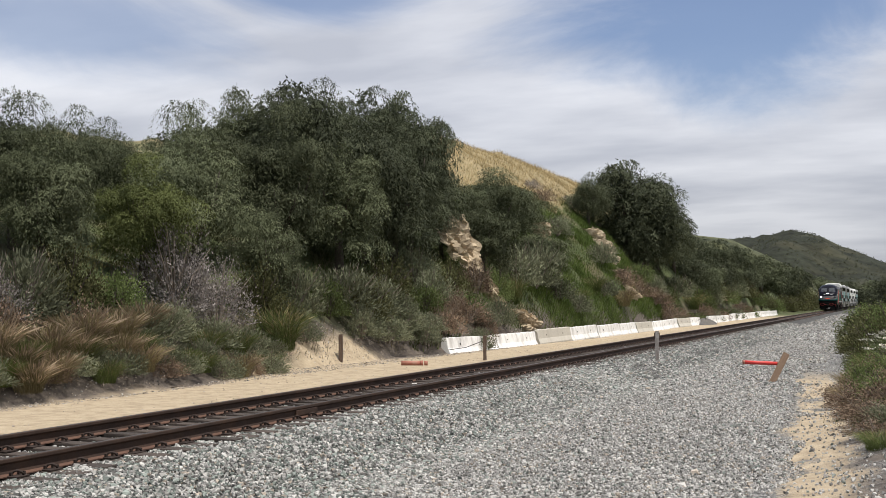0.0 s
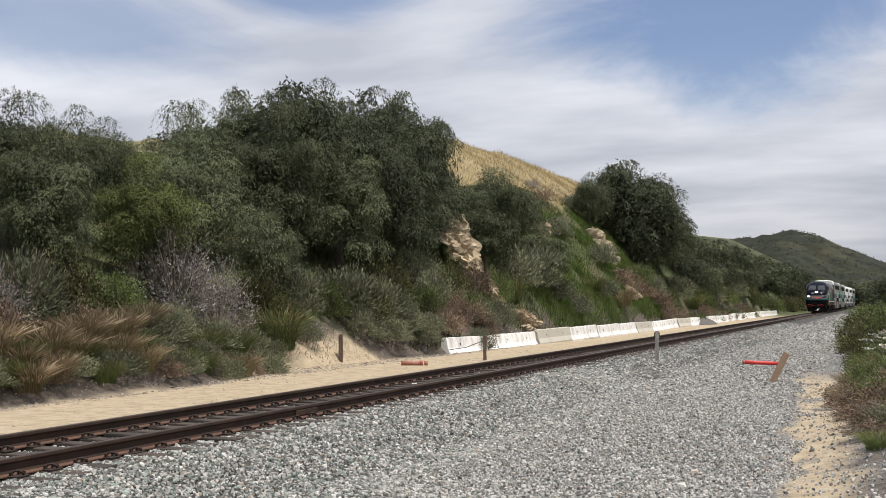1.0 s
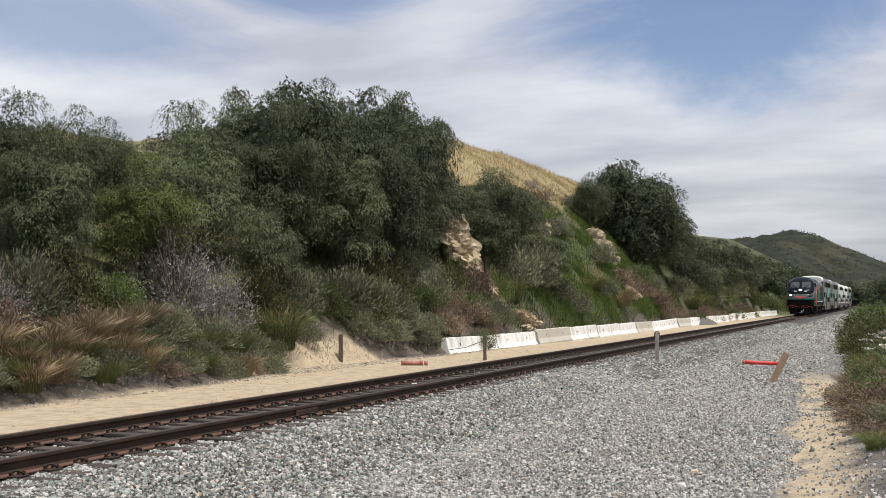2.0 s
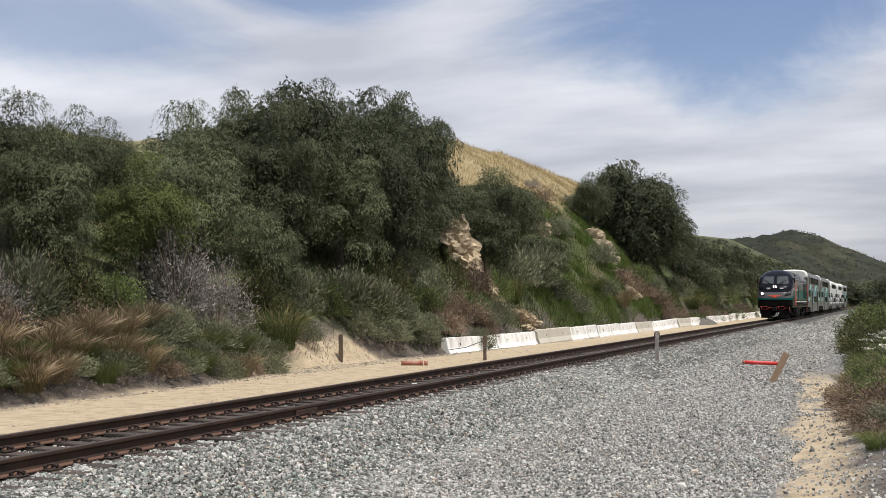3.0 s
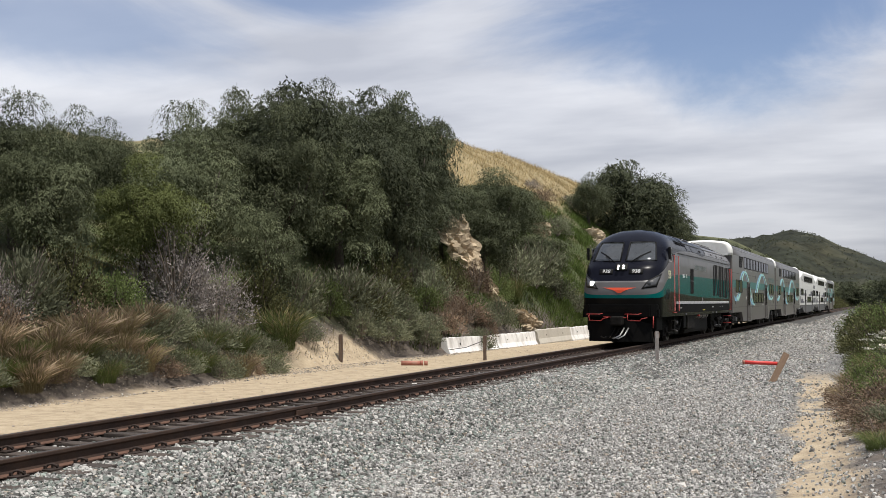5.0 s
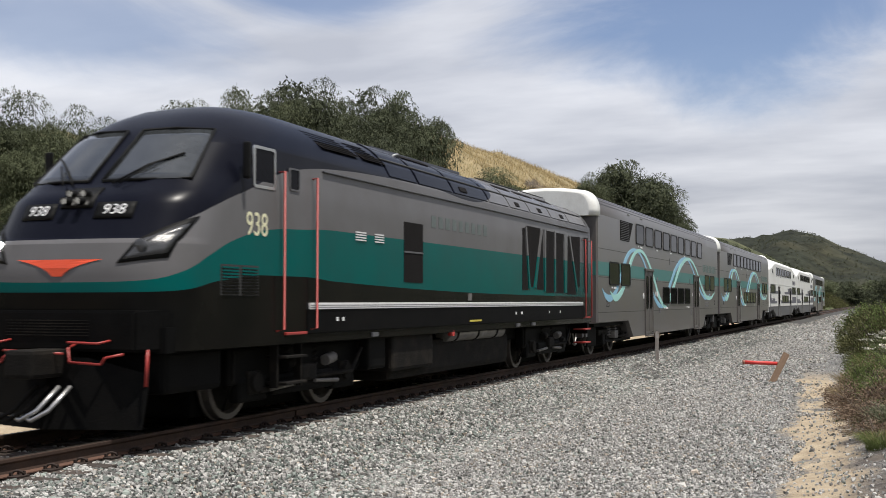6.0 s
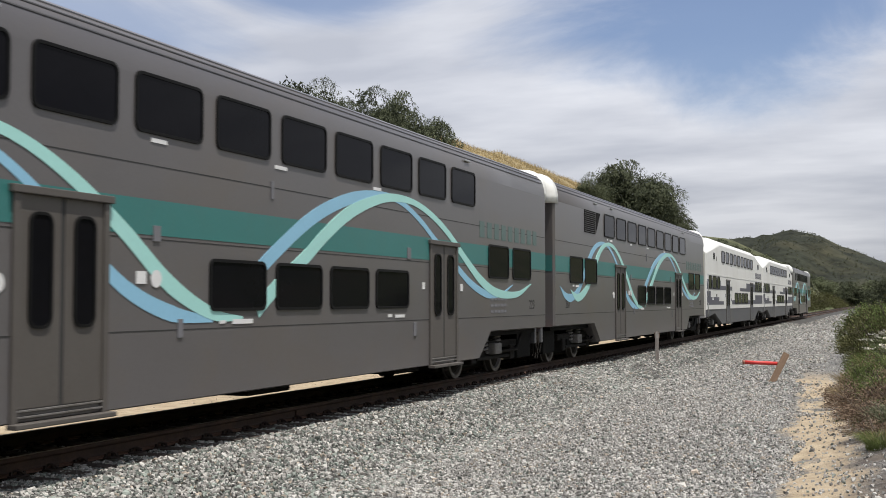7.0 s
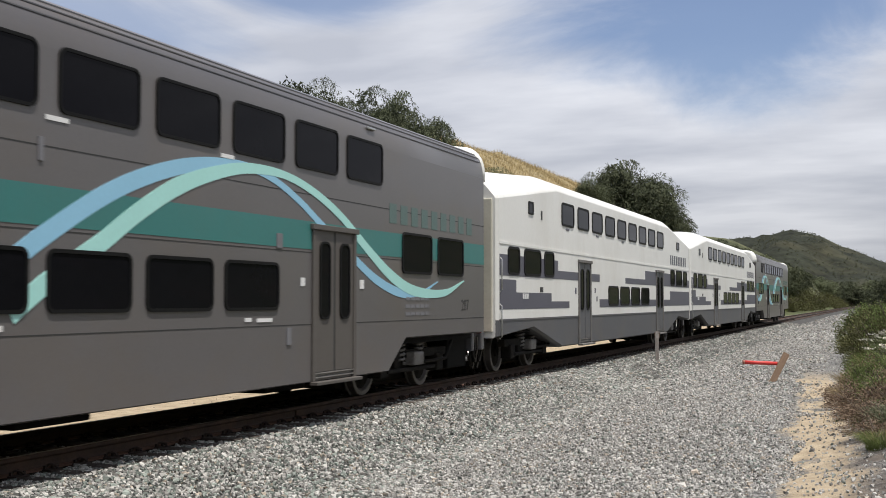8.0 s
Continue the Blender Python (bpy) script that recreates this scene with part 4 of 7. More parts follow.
def white_coach(label):
    root = new("passenger_coach")
    tagged(root, label, "train coach", "coaches of the train")
    bm = shell_mesh([WL0, WL0 + 0.08, 1.2, 2.4, 4.4, 4.9, 12.5, 19.9, 20.4, 22.4, 23.6, WL1 - 0.08, WL1], white_section)
    for f in bm.faces:
        if f.calc_center_median().z < 1.2:
            f.material_index = 1
    part("body", bm, [WHITE_PAINT, LOWER_GREY], root)
    part("end_door", box_bm(0.95, 1.38, WL0 - 0.05, WL0 + 0.02, 0.95, 3.8, bevel=0.02), BEIGE_END, root)
    for y in (WL0 - 0.25, WL1):
        part("gangway", box_bm(-0.75, 0.75, y, y + 0.3, 1.1, 3.6, bevel=0.05), GEAR, root)
    for side in (1, -1):
        flip = Matrix.Identity(4) if side > 0 else pose(0, WL0 + WL1, 0, 0, 0, 180)
        blocks = [((WL0 + 0.1, 2.16), (9.0, 2.16), (9.0, 2.37), (4.5, 2.37), (4.5, 2.62), (WL0 + 0.1, 2.62)),
                  ((WL0 + 0.1, 1.43), (5.6, 1.43), (5.6, 1.60), (3.9, 1.60), (3.9, 1.80), (1.0, 1.80), (1.0, 2.08), (WL0 + 0.1, 2.08)),
                  ((12.5, 2.16), (WL1 - 0.1, 2.16), (WL1 - 0.1, 2.46), (22.0, 2.46), (22.0, 2.64), (15.7, 2.64), (15.7, 2.34), (12.5, 2.34)),
                  ((8.98, 1.43), (WL1 - 0.1, 1.43), (WL1 - 0.1, 1.98), (20.5, 1.98), (20.5, 1.66), (8.98, 1.66))]
        for b in blocks:
            part("livery_block", plate_bm(list(b), 1.5, 0.005), SLATE, root, "dark slate stepped block", at=flip)
        part("side_rail", box_bm(*sorted((1.5 * side, 1.512 * side)), WL0 + 0.1, WL1 - 0.1, 2.84, 2.90), WHITE_PAINT, root)
        part("side_rail", box_bm(*sorted((1.5 * side, 1.512 * side)), WL0 + 0.1, WL1 - 0.1, 1.18, 1.22), LOWER_GREY, root)
        for i in range(9):
            window(root, side, 4.85 + 1.63 * i, 6.10 + 1.63 * i, 3.53, 4.13, 0.14, 0.05, frame_mat=RUBBER, glass=GLASS)
        for i in range(4):
            window(root, side, 10.09 + 1.63 * i, 11.45 + 1.63 * i, 1.47, 2.06, 0.14, 0.05, frame_mat=RUBBER, glass=GLASS)
        for a, b in ((0.39, 1.26), (1.60, 2.96), (3.25, 4.12), (20.6, 21.5), (21.85, 23.2), (23.5, 24.4)):
            window(root, side, a, b, 2.19, 2.81, 0.14, 0.05, frame_mat=RUBBER, glass=GLASS)
        window(root, side, 1.95, 2.35, 3.62, 3.92, 0.04, 0.03, frame_mat=RUBBER, glass=GLASS)
        window(root, side, 22.0, 22.6, 3.62, 3.92, 0.04, 0.03, frame_mat=RUBBER, glass=GLASS)
        for y0 in (6.62, 17.72):
            door_pair(root, side, y0, y0 + 1.2, 0.44, 2.62, LOWER_GREY, STEELGREY)
        if side > 0:
            for k in range(9):
                y = 20.6 + 0.42 * k
                part("wordmark_bar", box_bm(1.5, 1.505, y, y + 0.26, 3.0, 3.36), SLATE, root)
            for y, z, w, h in ((5.3, 3.43, 0.3, 0.05), (8.6, 3.43, 0.3, 0.05), (12.0, 3.43, 0.3, 0.05), (6.2, 1.80, 0.12, 0.16), (8.4, 1.84, 0.10, 0.14), (8.6, 1.60, 0.10, 0.14), (3.0, 3.55, 0.10, 0.22), (2.9, 1.82, 0.24, 0.12)):
                part("notice", box_bm(1.5, 1.510, y, y + w, z, z + h), SLATE if z < 3.5 and y > 5 else SEAM, root)
            for k in range(3):
                part("number_bar", box_bm(1.505, 1.510, 1.5 + 0.16 * k, 1.61 + 0.16 * k, 1.66, 1.78), WHITE_MARK, root)
            for z0 in (2.0, 3.0):
                part("grab_rail", tube_bm([(1.5, WL0 + 0.12, z0 - 1.2), (1.55, WL0 + 0.12, z0 - 1.15), (1.55, WL0 + 0.12, z0 - 0.5), (1.5, WL0 + 0.12, z0 - 0.45)], 0.016), SILVER, root)
    part("underframe", box_bm(-1.3, 1.3, 0.3, 24.6, 0.9, 1.15), BLACK, root)
    for yc in (2.9, 21.9):
        bogie(root, yc, 1.3, 0.457, STEELGREY)
    coupling_gear(root, WL0 - 0.05, -1)
    return root


# ---- locomotive ----
NOSE_Z = (1.02, 1.30, 1.72, 2.00, 2.30, 2.36, 2.86, 3.02, 3.85, 4.08, 4.25, 4.37, 4.44)
NOSE_Y = (-0.30, -0.34, -0.38, -0.38, -0.32, -0.24, 0.02, 0.24, 1.14, 1.50, 1.90, 2.4, 3.3)
LOCO_REAR = 19.95


def nose_shape(z):
    yf = float(np.interp(z, NOSE_Z, NOSE_Y))
    w = float(np.interp(z, (1.02, 3.1, 3.66, 3.92, 4.12, 4.27, 4.38, 4.44), (1.5, 1.5, 1.47, 1.34, 1.16, 0.92, 0.62, 0.2)))
    c = float(np.interp(z, (1.02, 1.6, 2.4, 3.0, 3.9, 4.44), (0.5, 0.8, 0.95, 1.05, 1.40, 1.5)))
    return yf, w, c


def nose_point(x, z, out=0.0):
    """A place on the nose at breadth x and height z, lifted outwards."""
    yf, w, c = nose_shape(z)
    s = min(abs(x) / w, 0.9999)
    y = yf + c * (1 - (1 - s**3.2) ** (1 / 2.4))
    e = 0.02
    def raw(xx, zz):
        a, b, d = nose_shape(zz)
        q = min(abs(xx) / b, 0.9999)
        return a + d * (1 - (1 - q**3.2) ** (1 / 2.4))
    dx, dz = (raw(x + e, z) - raw(x - e, z)) / (2 * e), (raw(x, z + e) - raw(x, z - e)) / (2 * e)
    n = Vector((dx, -1, dz)).normalized()
    return Vector((x, y, z)) + n * out


def nose_patch(outline, lift, thick, nx=10, nz=6):
    """A panel on the nose between two edges, each from its lower to its upper (x, z) end."""
    (a0, a1), (b0, b1) = outline
    bm = bmesh.new()
    grid = [[None] * (nx + 1) for _ in range(nz + 1)]
    base = [[None] * (nx + 1) for _ in range(nz + 1)]
    for j in range(nz + 1):
        v = j / nz
        for i in range(nx + 1):
            u = i / nx
            xa, za = a0[0] + (a1[0] - a0[0]) * v, a0[1] + (a1[1] - a0[1]) * v
            xb, zb = b0[0] + (b1[0] - b0[0]) * v, b0[1] + (b1[1] - b0[1]) * v
            x, z = xa + (xb - xa) * u, za + (zb - za) * u
            grid[j][i] = bm.verts.new(nose_point(x, z, lift + thick))
            base[j][i] = bm.verts.new(nose_point(x, z, lift - 0.03))
    for j in range(nz):
        for i in range(nx):
            bm.faces.new((grid[j][i], grid[j][i + 1], grid[j + 1][i + 1], grid[j + 1][i])).smooth = True
    for i in range(nx):
        bm.faces.new((base[0][i], base[0][i + 1], grid[0][i + 1], grid[0][i]))
        bm.faces.new((grid[nz][i], grid[nz][i + 1], base[nz][i + 1], base[nz][i]))
    for j in range(nz):
        bm.faces.new((base[j + 1][0], base[j][0], grid[j][0], grid[j + 1][0]))
        bm.faces.new((grid[j + 1][nx], grid[j][nx], base[j][nx], base[j + 1][nx]))
    bmesh.ops.recalc_face_normals(bm, faces=bm.faces)
    return bm


def roof_point(side, y, z, out=0.0):
    """A place on the locomotive's sloping roof, lifted outwards."""
    w0, w1 = nose_shape(z - 0.02)[1], nose_shape(z + 0.02)[1]
    n = Vector((0.04, 0, w0 - w1)).normalized()
    drop = max(z - 3.5, 0) * 0.14 * min(max((y - 3) / 15, 0), 1)
    return Vector(((nose_shape(z)[1] + n.x * out) * side, y, z - drop + n.z * out))


def roof_panel_bm(side, y0, y1, z0, z1, lift=0.018):
    """A thin hatch that follows the roof's slope."""
    bm = bmesh.new()
    rings = []
    for k in range(5):
        z = z0 + (z1 - z0) * k / 4
        rings.append([bm.verts.new(roof_point(side, y, z, o)) for y, o in ((y0, -0.02), (y0, lift - 0.008), (y0 + 0.02, lift), (y1 - 0.02, lift), (y1, lift - 0.008), (y1, -0.02))])
    for a, b in zip(rings, rings[1:]):
        for k in range(5):
            bm.faces.new((a[k], a[k + 1], b[k + 1], b[k]))
    bm.faces.new(rings[0]), bm.faces.new(rings[-1])
    bmesh.ops.recalc_face_normals(bm, faces=bm.faces)
    return bm


def locomotive():
    root = new("locomotive")
    tagged(root, "sleek black, grey and teal diesel locomotive with lit headlamps", "locomotive")
    bm = bmesh.new()
    zs = sorted(set(list(np.linspace(1.02, 4.44, 36)) + [2.30, 2.36, 3.66]))
    rows = []
    for z in zs:
        yf, w, c = nose_shape(z)
        line = []
        ys_back = [LOCO_REAR, 16, 12, 8, 5, 3.6]
        wall = [(w, y) for y in ys_back]
        front = []
        for k in range(-14, 15):
            th = k / 14
            x = w * math.copysign(abs(math.sin(th * math.pi / 2)) ** 0.7, th)
            s = min(abs(x) / w, 1)
            front.append((x, yf + c * (1 - (1 - s**3.2) ** (1 / 2.4))))
        line = wall + front[::-1] + [(-x, y) for x, y in reversed(wall)]
        # the roof steps down towards the rear
        rows.append([bm.verts.new((x, y, z - (max(z - 3.5, 0) * 0.14 * min(max((y - 3) / 15, 0), 1)))) for x, y in line])
    for a, b in zip(rows, rows[1:]):
        for k in range(len(a) - 1):
            bm.faces.new((a[k], a[k + 1], b[k + 1], b[k])).smooth = True
        bm.faces.new((a[-1], a[0], b[0], b[-1]))
    bm.faces.new(rows[-1])
    bmesh.ops.recalc_face_normals(bm, faces=bm.faces)
    body = part("body", bm, LIVERY, root)
    # windscreens with wipers
    for s in (-1, 1):
        ws = part("windscreen", nose_patch((((0.10 * s, 3.10), (0.12 * s, 3.84)), ((1.20 * s, 3.12), (1.04 * s, 3.84))), 0.004, 0.004, 12, 8), SCREEN, root)
        edge = [nose_point(x, z, 0.014) for x, z in ((0.10 * s, 3.10), (0.12 * s, 3.84), (0.6 * s, 3.85), (1.04 * s, 3.84), (1.20 * s, 3.12), (0.65 * s, 3.10), (0.10 * s, 3.10))]
        part("windscreen_frame", tube_bm(edge, 0.022, 6), RUBBER, ws)
        part("wiper", tube_bm([nose_point(0.30 * s, 3.04, 0.03), nose_point(0.62 * s, 3.28, 0.04), nose_point(0.95 * s, 3.46, 0.03)], 0.016, 6), RUBBER, ws)
        part("wiper_arm", tube_bm([nose_point(0.42 * s, 3.02, 0.05), nose_point(0.72 * s, 3.30, 0.06)], 0.012, 6), RUBBER, ws)
        board = part("number_board", nose_patch((((0.30 * s, 2.60), (0.30 * s, 2.80)), ((0.82 * s, 2.60), (0.82 * s, 2.80))), 0.006, 0.01, 6, 3), RUBBER, root)
        c = nose_point(0.56 * s, 2.70, 0.022)
        nx = nose_point(0.56 * s + 0.04, 2.70, 0.022) - nose_point(0.56 * s - 0.04, 2.70, 0.022)
        nz = nose_point(0.56 * s, 2.74, 0.022) - nose_point(0.56 * s, 2.66, 0.022)
        nx.normalize()
        zax = nx.cross(nz.normalized()).normalized()
        rot = Matrix((nx, zax.cross(nx), zax)).transposed().to_4x4()
        lettering("board_number", "938", 0.20, WHITE_MARK, board, Matrix.Translation(c) @ rot, 0.15, 1.05)
        # swept lamp housing with a ditch lamp
        part("lamp_housing", nose_patch((((0.80 * s, 2.05), (1.02 * s, 2.36)), ((1.32 * s, 2.12), (1.43 * s, 2.64))), 0.004, 0.012, 8, 5), RUBBER, root)
        part("lamp_cover", nose_patch((((0.88 * s, 2.09), (1.05 * s, 2.33)), ((1.30 * s, 2.17), (1.39 * s, 2.54))), 0.012, 0.012, 8, 5), LAMP_DULL, root)
        lens = nose_point(1.04 * s, 2.25, 0.03)
        me = lathe_mesh("ditch_lamp", [(0.002, 0.02, 0), (0.06, 0.012, 0), (0.085, 0, 0), (0.09, -0.03, 0)], 20, [LAMP_GLOW if s < 0 else LAMP_DULL])
        part("ditch_lamp", me, [LAMP_GLOW if s < 0 else LAMP_DULL], root, at=Matrix.Translation(lens) @ pose(0, 0, 0, 0, 0, -90))
    part("headlamp_panel", nose_patch((((-0.24, 2.74), (-0.22, 3.00)), ((0.24, 2.74), (0.22, 3.00))), 0.004, 0.012, 6, 3), RUBBER, root)
    # headlamps sit deep in short barrels
    for x in (-0.10, 0.10):
        for z in (2.82, 2.92):
            at = Matrix.Translation(nose_point(x, z, 0.0)) @ pose(0, -0.15, 0, 0, 0, -90)
            ring = part("headlamp", lathe_mesh("headlamp", [(0.042, -0.10, 0), (0.045, 0.02, 0), (0.050, 0.02, 0), (0.050, -0.10, 0)], 16, [RUBBER]), [RUBBER], root, at=at)
            part("lamp_lens", lathe_mesh("lamp_lens", [(0.002, -0.088, 0), (0.030, -0.092, 0)], 16, [LAMP_GLOW]), [LAMP_GLOW], ring)
    tri = bmesh.new()
    rows = []
    for j in range(7):
        v = j / 6
        z = 1.90 + 0.20 * v
        hw = 0.07 + 0.17 * v + 0.38 * v**2.4
        rows.append([tri.verts.new(nose_point(x, z, 0.008)) for x in (-hw, -hw / 3, hw / 3, hw)])
    for a, b in zip(rows, rows[1:]):
        for k in range(3):
            tri.faces.new((a[k], a[k + 1], b[k + 1], b[k]))
    part("nose_emblem", tri, RED_MARK, root, "orange-red nose emblem")
    # front buffer beam, steps and plough
    bm = bmesh.new()
    plan = ((-1.14, -0.85), (1.14, -0.85), (1.36, -0.62), (1.48, 0.1), (-1.48, 0.1), (-1.36, -0.62))
    for z in (1.02, 1.50):
        vs = [bm.verts.new((x, y, z)) for x, y in plan]
        bm.faces.new(vs)
    bm.verts.ensure_lookup_table()
    for k in range(6):
        bm.faces.new([bm.verts[i] for i in (k, (k + 1) % 6, 6 + (k + 1) % 6, 6 + k)])
    bmesh.ops.recalc_face_normals(bm, faces=bm.faces)
    bmesh.ops.bevel(bm, geom=bm.edges[:], offset=0.03, segments=2, affect="EDGES")
    part("buffer_beam", bm, BLACK, root)
    part("front_skirt", box_bm(-1.3, 1.3, -0.05, 1.2, 0.50, 1.05, bevel=0.08), BLACK, root)
    bm = bmesh.new()
    for s in (-1, 1):
        v = [bm.verts.new(p) for p in ((0, -0.92, 0.95), (0, -1.05, 0.12), (1.16 * s, -0.70, 0.12), (1.2 * s, -0.6, 0.75), (0.5 * s, -0.84, 0.95))]
        bm.faces.new((v[0], v[1], v[2], v[3], v[4]))
    bmesh.ops.solidify(bm, geom=bm.faces[:], thickness=0.05)
    part("plough", bm, BLACK, root)
    part("coupler", box_bm(-0.2, 0.2, -1.45, -0.6, 0.72, 1.05, bevel=0.05), GEAR, root)
    for x0 in (-1.12, 0.32):
        part("uncoupling_lever", tube_bm([(x0, -0.86, 1.10), (x0 + 0.02, -1.0, 1.06), (x0 + 0.04, -1.0, 0.90), (x0 + 0.48, -1.0, 0.88), (x0 + 0.54, -1.0, 0.96), (x0 + 0.74, -0.94, 1.0)], 0.017, 6), RED_RAIL, root)
        part("uncoupling_lever", tube_bm([(x0 - 0.1, -0.86, 1.12), (x0, -0.98, 1.13), (x0 + 0.42, -0.98, 1.12), (x0 + 0.5, -0.86, 1.15)], 0.016, 6), RED_RAIL, root)
    part("uncoupling_lever", tube_bm([(-0.55, -1.05, 1.03), (0.3, -1.05, 1.0)], 0.016, 6), RED_RAIL, root)
    part("corner_rail", tube_bm([(1.24, -0.72, 1.05), (1.24, -0.75, 0.62)], 0.02, 6), RED_RAIL, root)
    for k in range(4):
        x = -0.1 + 0.16 * k
        part("air_hose", tube_bm([(x, -1.0, 0.62), (x - 0.1, -1.25, 0.36), (x - 0.32, -1.28, 0.24), (x - 0.5, -1.22, 0.3)], 0.026, 6), SILVER if k > 1 else GEAR, root)
    for k in range(6):
        part("beam_slot", box_bm(-0.7, 0.5, -0.86, -0.845, 1.20 + 0.035 * k, 1.212 + 0.035 * k), GEAR, root)
    for o in root.children:
        if o.name.split(".")[0] in ("buffer_beam", "plough", "coupler", "uncoupling_lever", "corner_rail", "air_hose", "beam_slot"):
            o.matrix_basis = pose(0, 0.42, 0)
    # side sill and white stripe
    for s in (1, -1):
        part("sill", box_bm(*sorted((1.40 * s, 1.52 * s)), 3.1, 19.2, 1.14, 1.50, bevel=0.02), BLACK, root)
        part("sill_stripe", box_bm(*sorted((1.5 * s, 1.535 * s)), 3.15, 18.95, 1.49, 1.585, bevel=0.006), WHITE_MARK, root, "white sill stripe")
        for k in range(2):
            part("stripe_groove", box_bm(*sorted((1.535 * s, 1.538 * s)), 3.15, 18.95, 1.515 + 0.03 * k, 1.522 + 0.03 * k), LOWER_GREY, root)
        # cab side: window, door and red handrails
        window(root, s, 1.60, 2.18, 3.10, 3.66, 0.05, 0.04, x=1.485, frame_mat=SILVER, glass=GLASS, name="cab_window")
        window(root, s, 2.56, 2.86, 3.14, 3.46, 0.05, 0.025, x=1.49, frame_mat=LOWER_GREY, glass=GLASS, name="door_window")
        for y in (2.30, 3.26):
            part("handrail", tube_bm([(1.5 * s, y, 3.36), (1.58 * s, y, 3.38), (1.58 * s, y, 1.22), (1.5 * s, y - 0.08, 1.20)], 0.017, 7), RED_RAIL, root)
        for y in (19.06, 19.72):
            part("handrail", tube_bm([(1.5 * s, y, 3.26), (1.58 * s, y, 3.28), (1.58 * s, y, 1.16), (1.5 * s, y, 1.14)], 0.017, 7), RED_RAIL, root)
        for z in (1.14, 0.82, 0.46):
            for y in (2.45, 19.15):
                part("step", box_bm(*sorted((1.2 * s, 1.54 * s)), y, y + 0.6, z, z + 0.04, bevel=0.01), RED_RAIL if z > 1.1 or y > 10 else GEAR, root)
        for y in (2.42, 3.1):
            part("step_side", box_bm(*sorted((1.3 * s, 1.42 * s)), y - 0.02, y + 0.02, 0.42, 1.2), GEAR, root)
        part("mirror", box_bm(*sorted((1.52 * s, 1.62 * s)), 1.28, 1.36, 3.18, 3.66, bevel=0.03), RUBBER, root)
        flip = Matrix.Identity(4) if s > 0 else pose(0, 2.1 * 2, 0, 0, 0, 180)
        if s > 0:
            lettering("side_number", "938", 0.44, CREAM_MARK, root, pose(1.503, 1.70, 2.60, 90, 0, 90), 0.0, 0.86)
            grille = part("cab_grille", plate_bm([(0.82, 1.68), (1.74, 1.68), (1.74, 2.07), (0.82, 2.07)], 1.497, 0.006), SEAM, root)
            for a, b in ((0.85, 1.24), (1.32, 1.71)):
                for k in range(9):
                    part("louvre", box_bm(1.503, 1.518, a, b, 1.70 + 0.040 * k, 1.722 + 0.040 * k), LIVERY, grille)
            for y0, y1 in ((4.70, 5.08), (5.42, 5.76)):
                for k in range(4):
                    part("vent_slot", box_bm(1.5, 1.512, y0, y1, 2.555 + 0.04 * k, 2.575 + 0.04 * k), WHITE_MARK, root)
        # engine-room door and the braced radiator openings
        part("radiator_panel", plate_bm([(6.62, 1.93), (7.48, 1.93), (7.48, 2.97), (6.62, 2.97)], 1.5, 0.006), MESHDARK, root, at=None if s > 0 else pose(0, 14.1, 0, 0, 0, 180))
        part("panel_bar", box_bm(*sorted((1.504 * s, 1.515 * s)), 6.62, 7.48, 2.44, 2.47), LOWER_GREY, root)
        spans = (((13.50, 3.27), (13.46, 1.86), (13.93, 1.86), (13.66, 3.27)), ((13.84, 3.34), (14.13, 1.94), (14.34, 1.94), (14.94, 3.34)), ((15.13, 3.24), (14.62, 1.88), (15.21, 1.88)),
                 ((15.46, 3.32), (15.43, 1.81), (16.10, 1.81), (16.12, 3.32)), ((16.34, 3.32), (16.34, 1.81), (17.04, 1.81), (17.02, 3.32)),
                 ((17.46, 3.28), (17.40, 1.78), (18.32, 1.78), (17.54, 3.28)), ((17.72, 3.30), (18.46, 1.98), (18.68, 1.98), (18.72, 3.33)))
        for o in spans:
            part("radiator_panel", plate_bm(list(o), 1.5, 0.006), MESHDARK, root, at=None if s > 0 else pose(0, 32.2, 0, 0, 0, 180))
        for o in (((13.70, 3.30), (13.97, 1.90), (14.09, 1.90), (13.80, 3.30)), ((14.98, 3.30), (14.38, 1.92), (14.56, 1.92), (15.08, 3.27)), ((15.24, 3.34), (15.27, 1.84), (15.38, 1.84), (15.40, 3.34)),
                  ((16.17, 3.34), (16.15, 1.84), (16.29, 1.84), (16.29, 3.34)), ((17.08, 3.34), (17.10, 1.82), (17.34, 1.82), (17.40, 3.32)), ((17.58, 3.30), (18.36, 1.84), (18.44, 1.94), (17.68, 3.32))):
            part("radiator_brace", plate_bm(list(o), 1.5, 0.018), LIVERY, root, at=None if s > 0 else pose(0, 32.2, 0, 0, 0, 180))
        part("end_door", plate_bm([(19.2, 1.84), (19.6, 1.84), (19.6, 3.34), (19.2, 3.34)], 1.5, 0.006), MESHDARK, root, at=None if s > 0 else pose(0, 38.8, 0, 0, 0, 180))
        # roof intakes
        for y0, y1 in ((3.4, 4.7), (4.85, 5.7)):
            lo, hi = Vector((1.36 * s, 0, 3.88)), Vector((1.08 * s, 0, 4.13))
            bm = bmesh.new()
            skew = 0.45 if y0 < 6 else 0.0
            vs = [bm.verts.new((p.x + 0.022 * s, y, p.z + 0.012)) for p, y in ((lo, y0 + skew), (lo, y1 + skew), (hi, y1), (hi, y0))]
            bm.faces.new(vs if s > 0 else vs[::-1])
            intake = part("roof_intake", bm, MESHDARK, root)
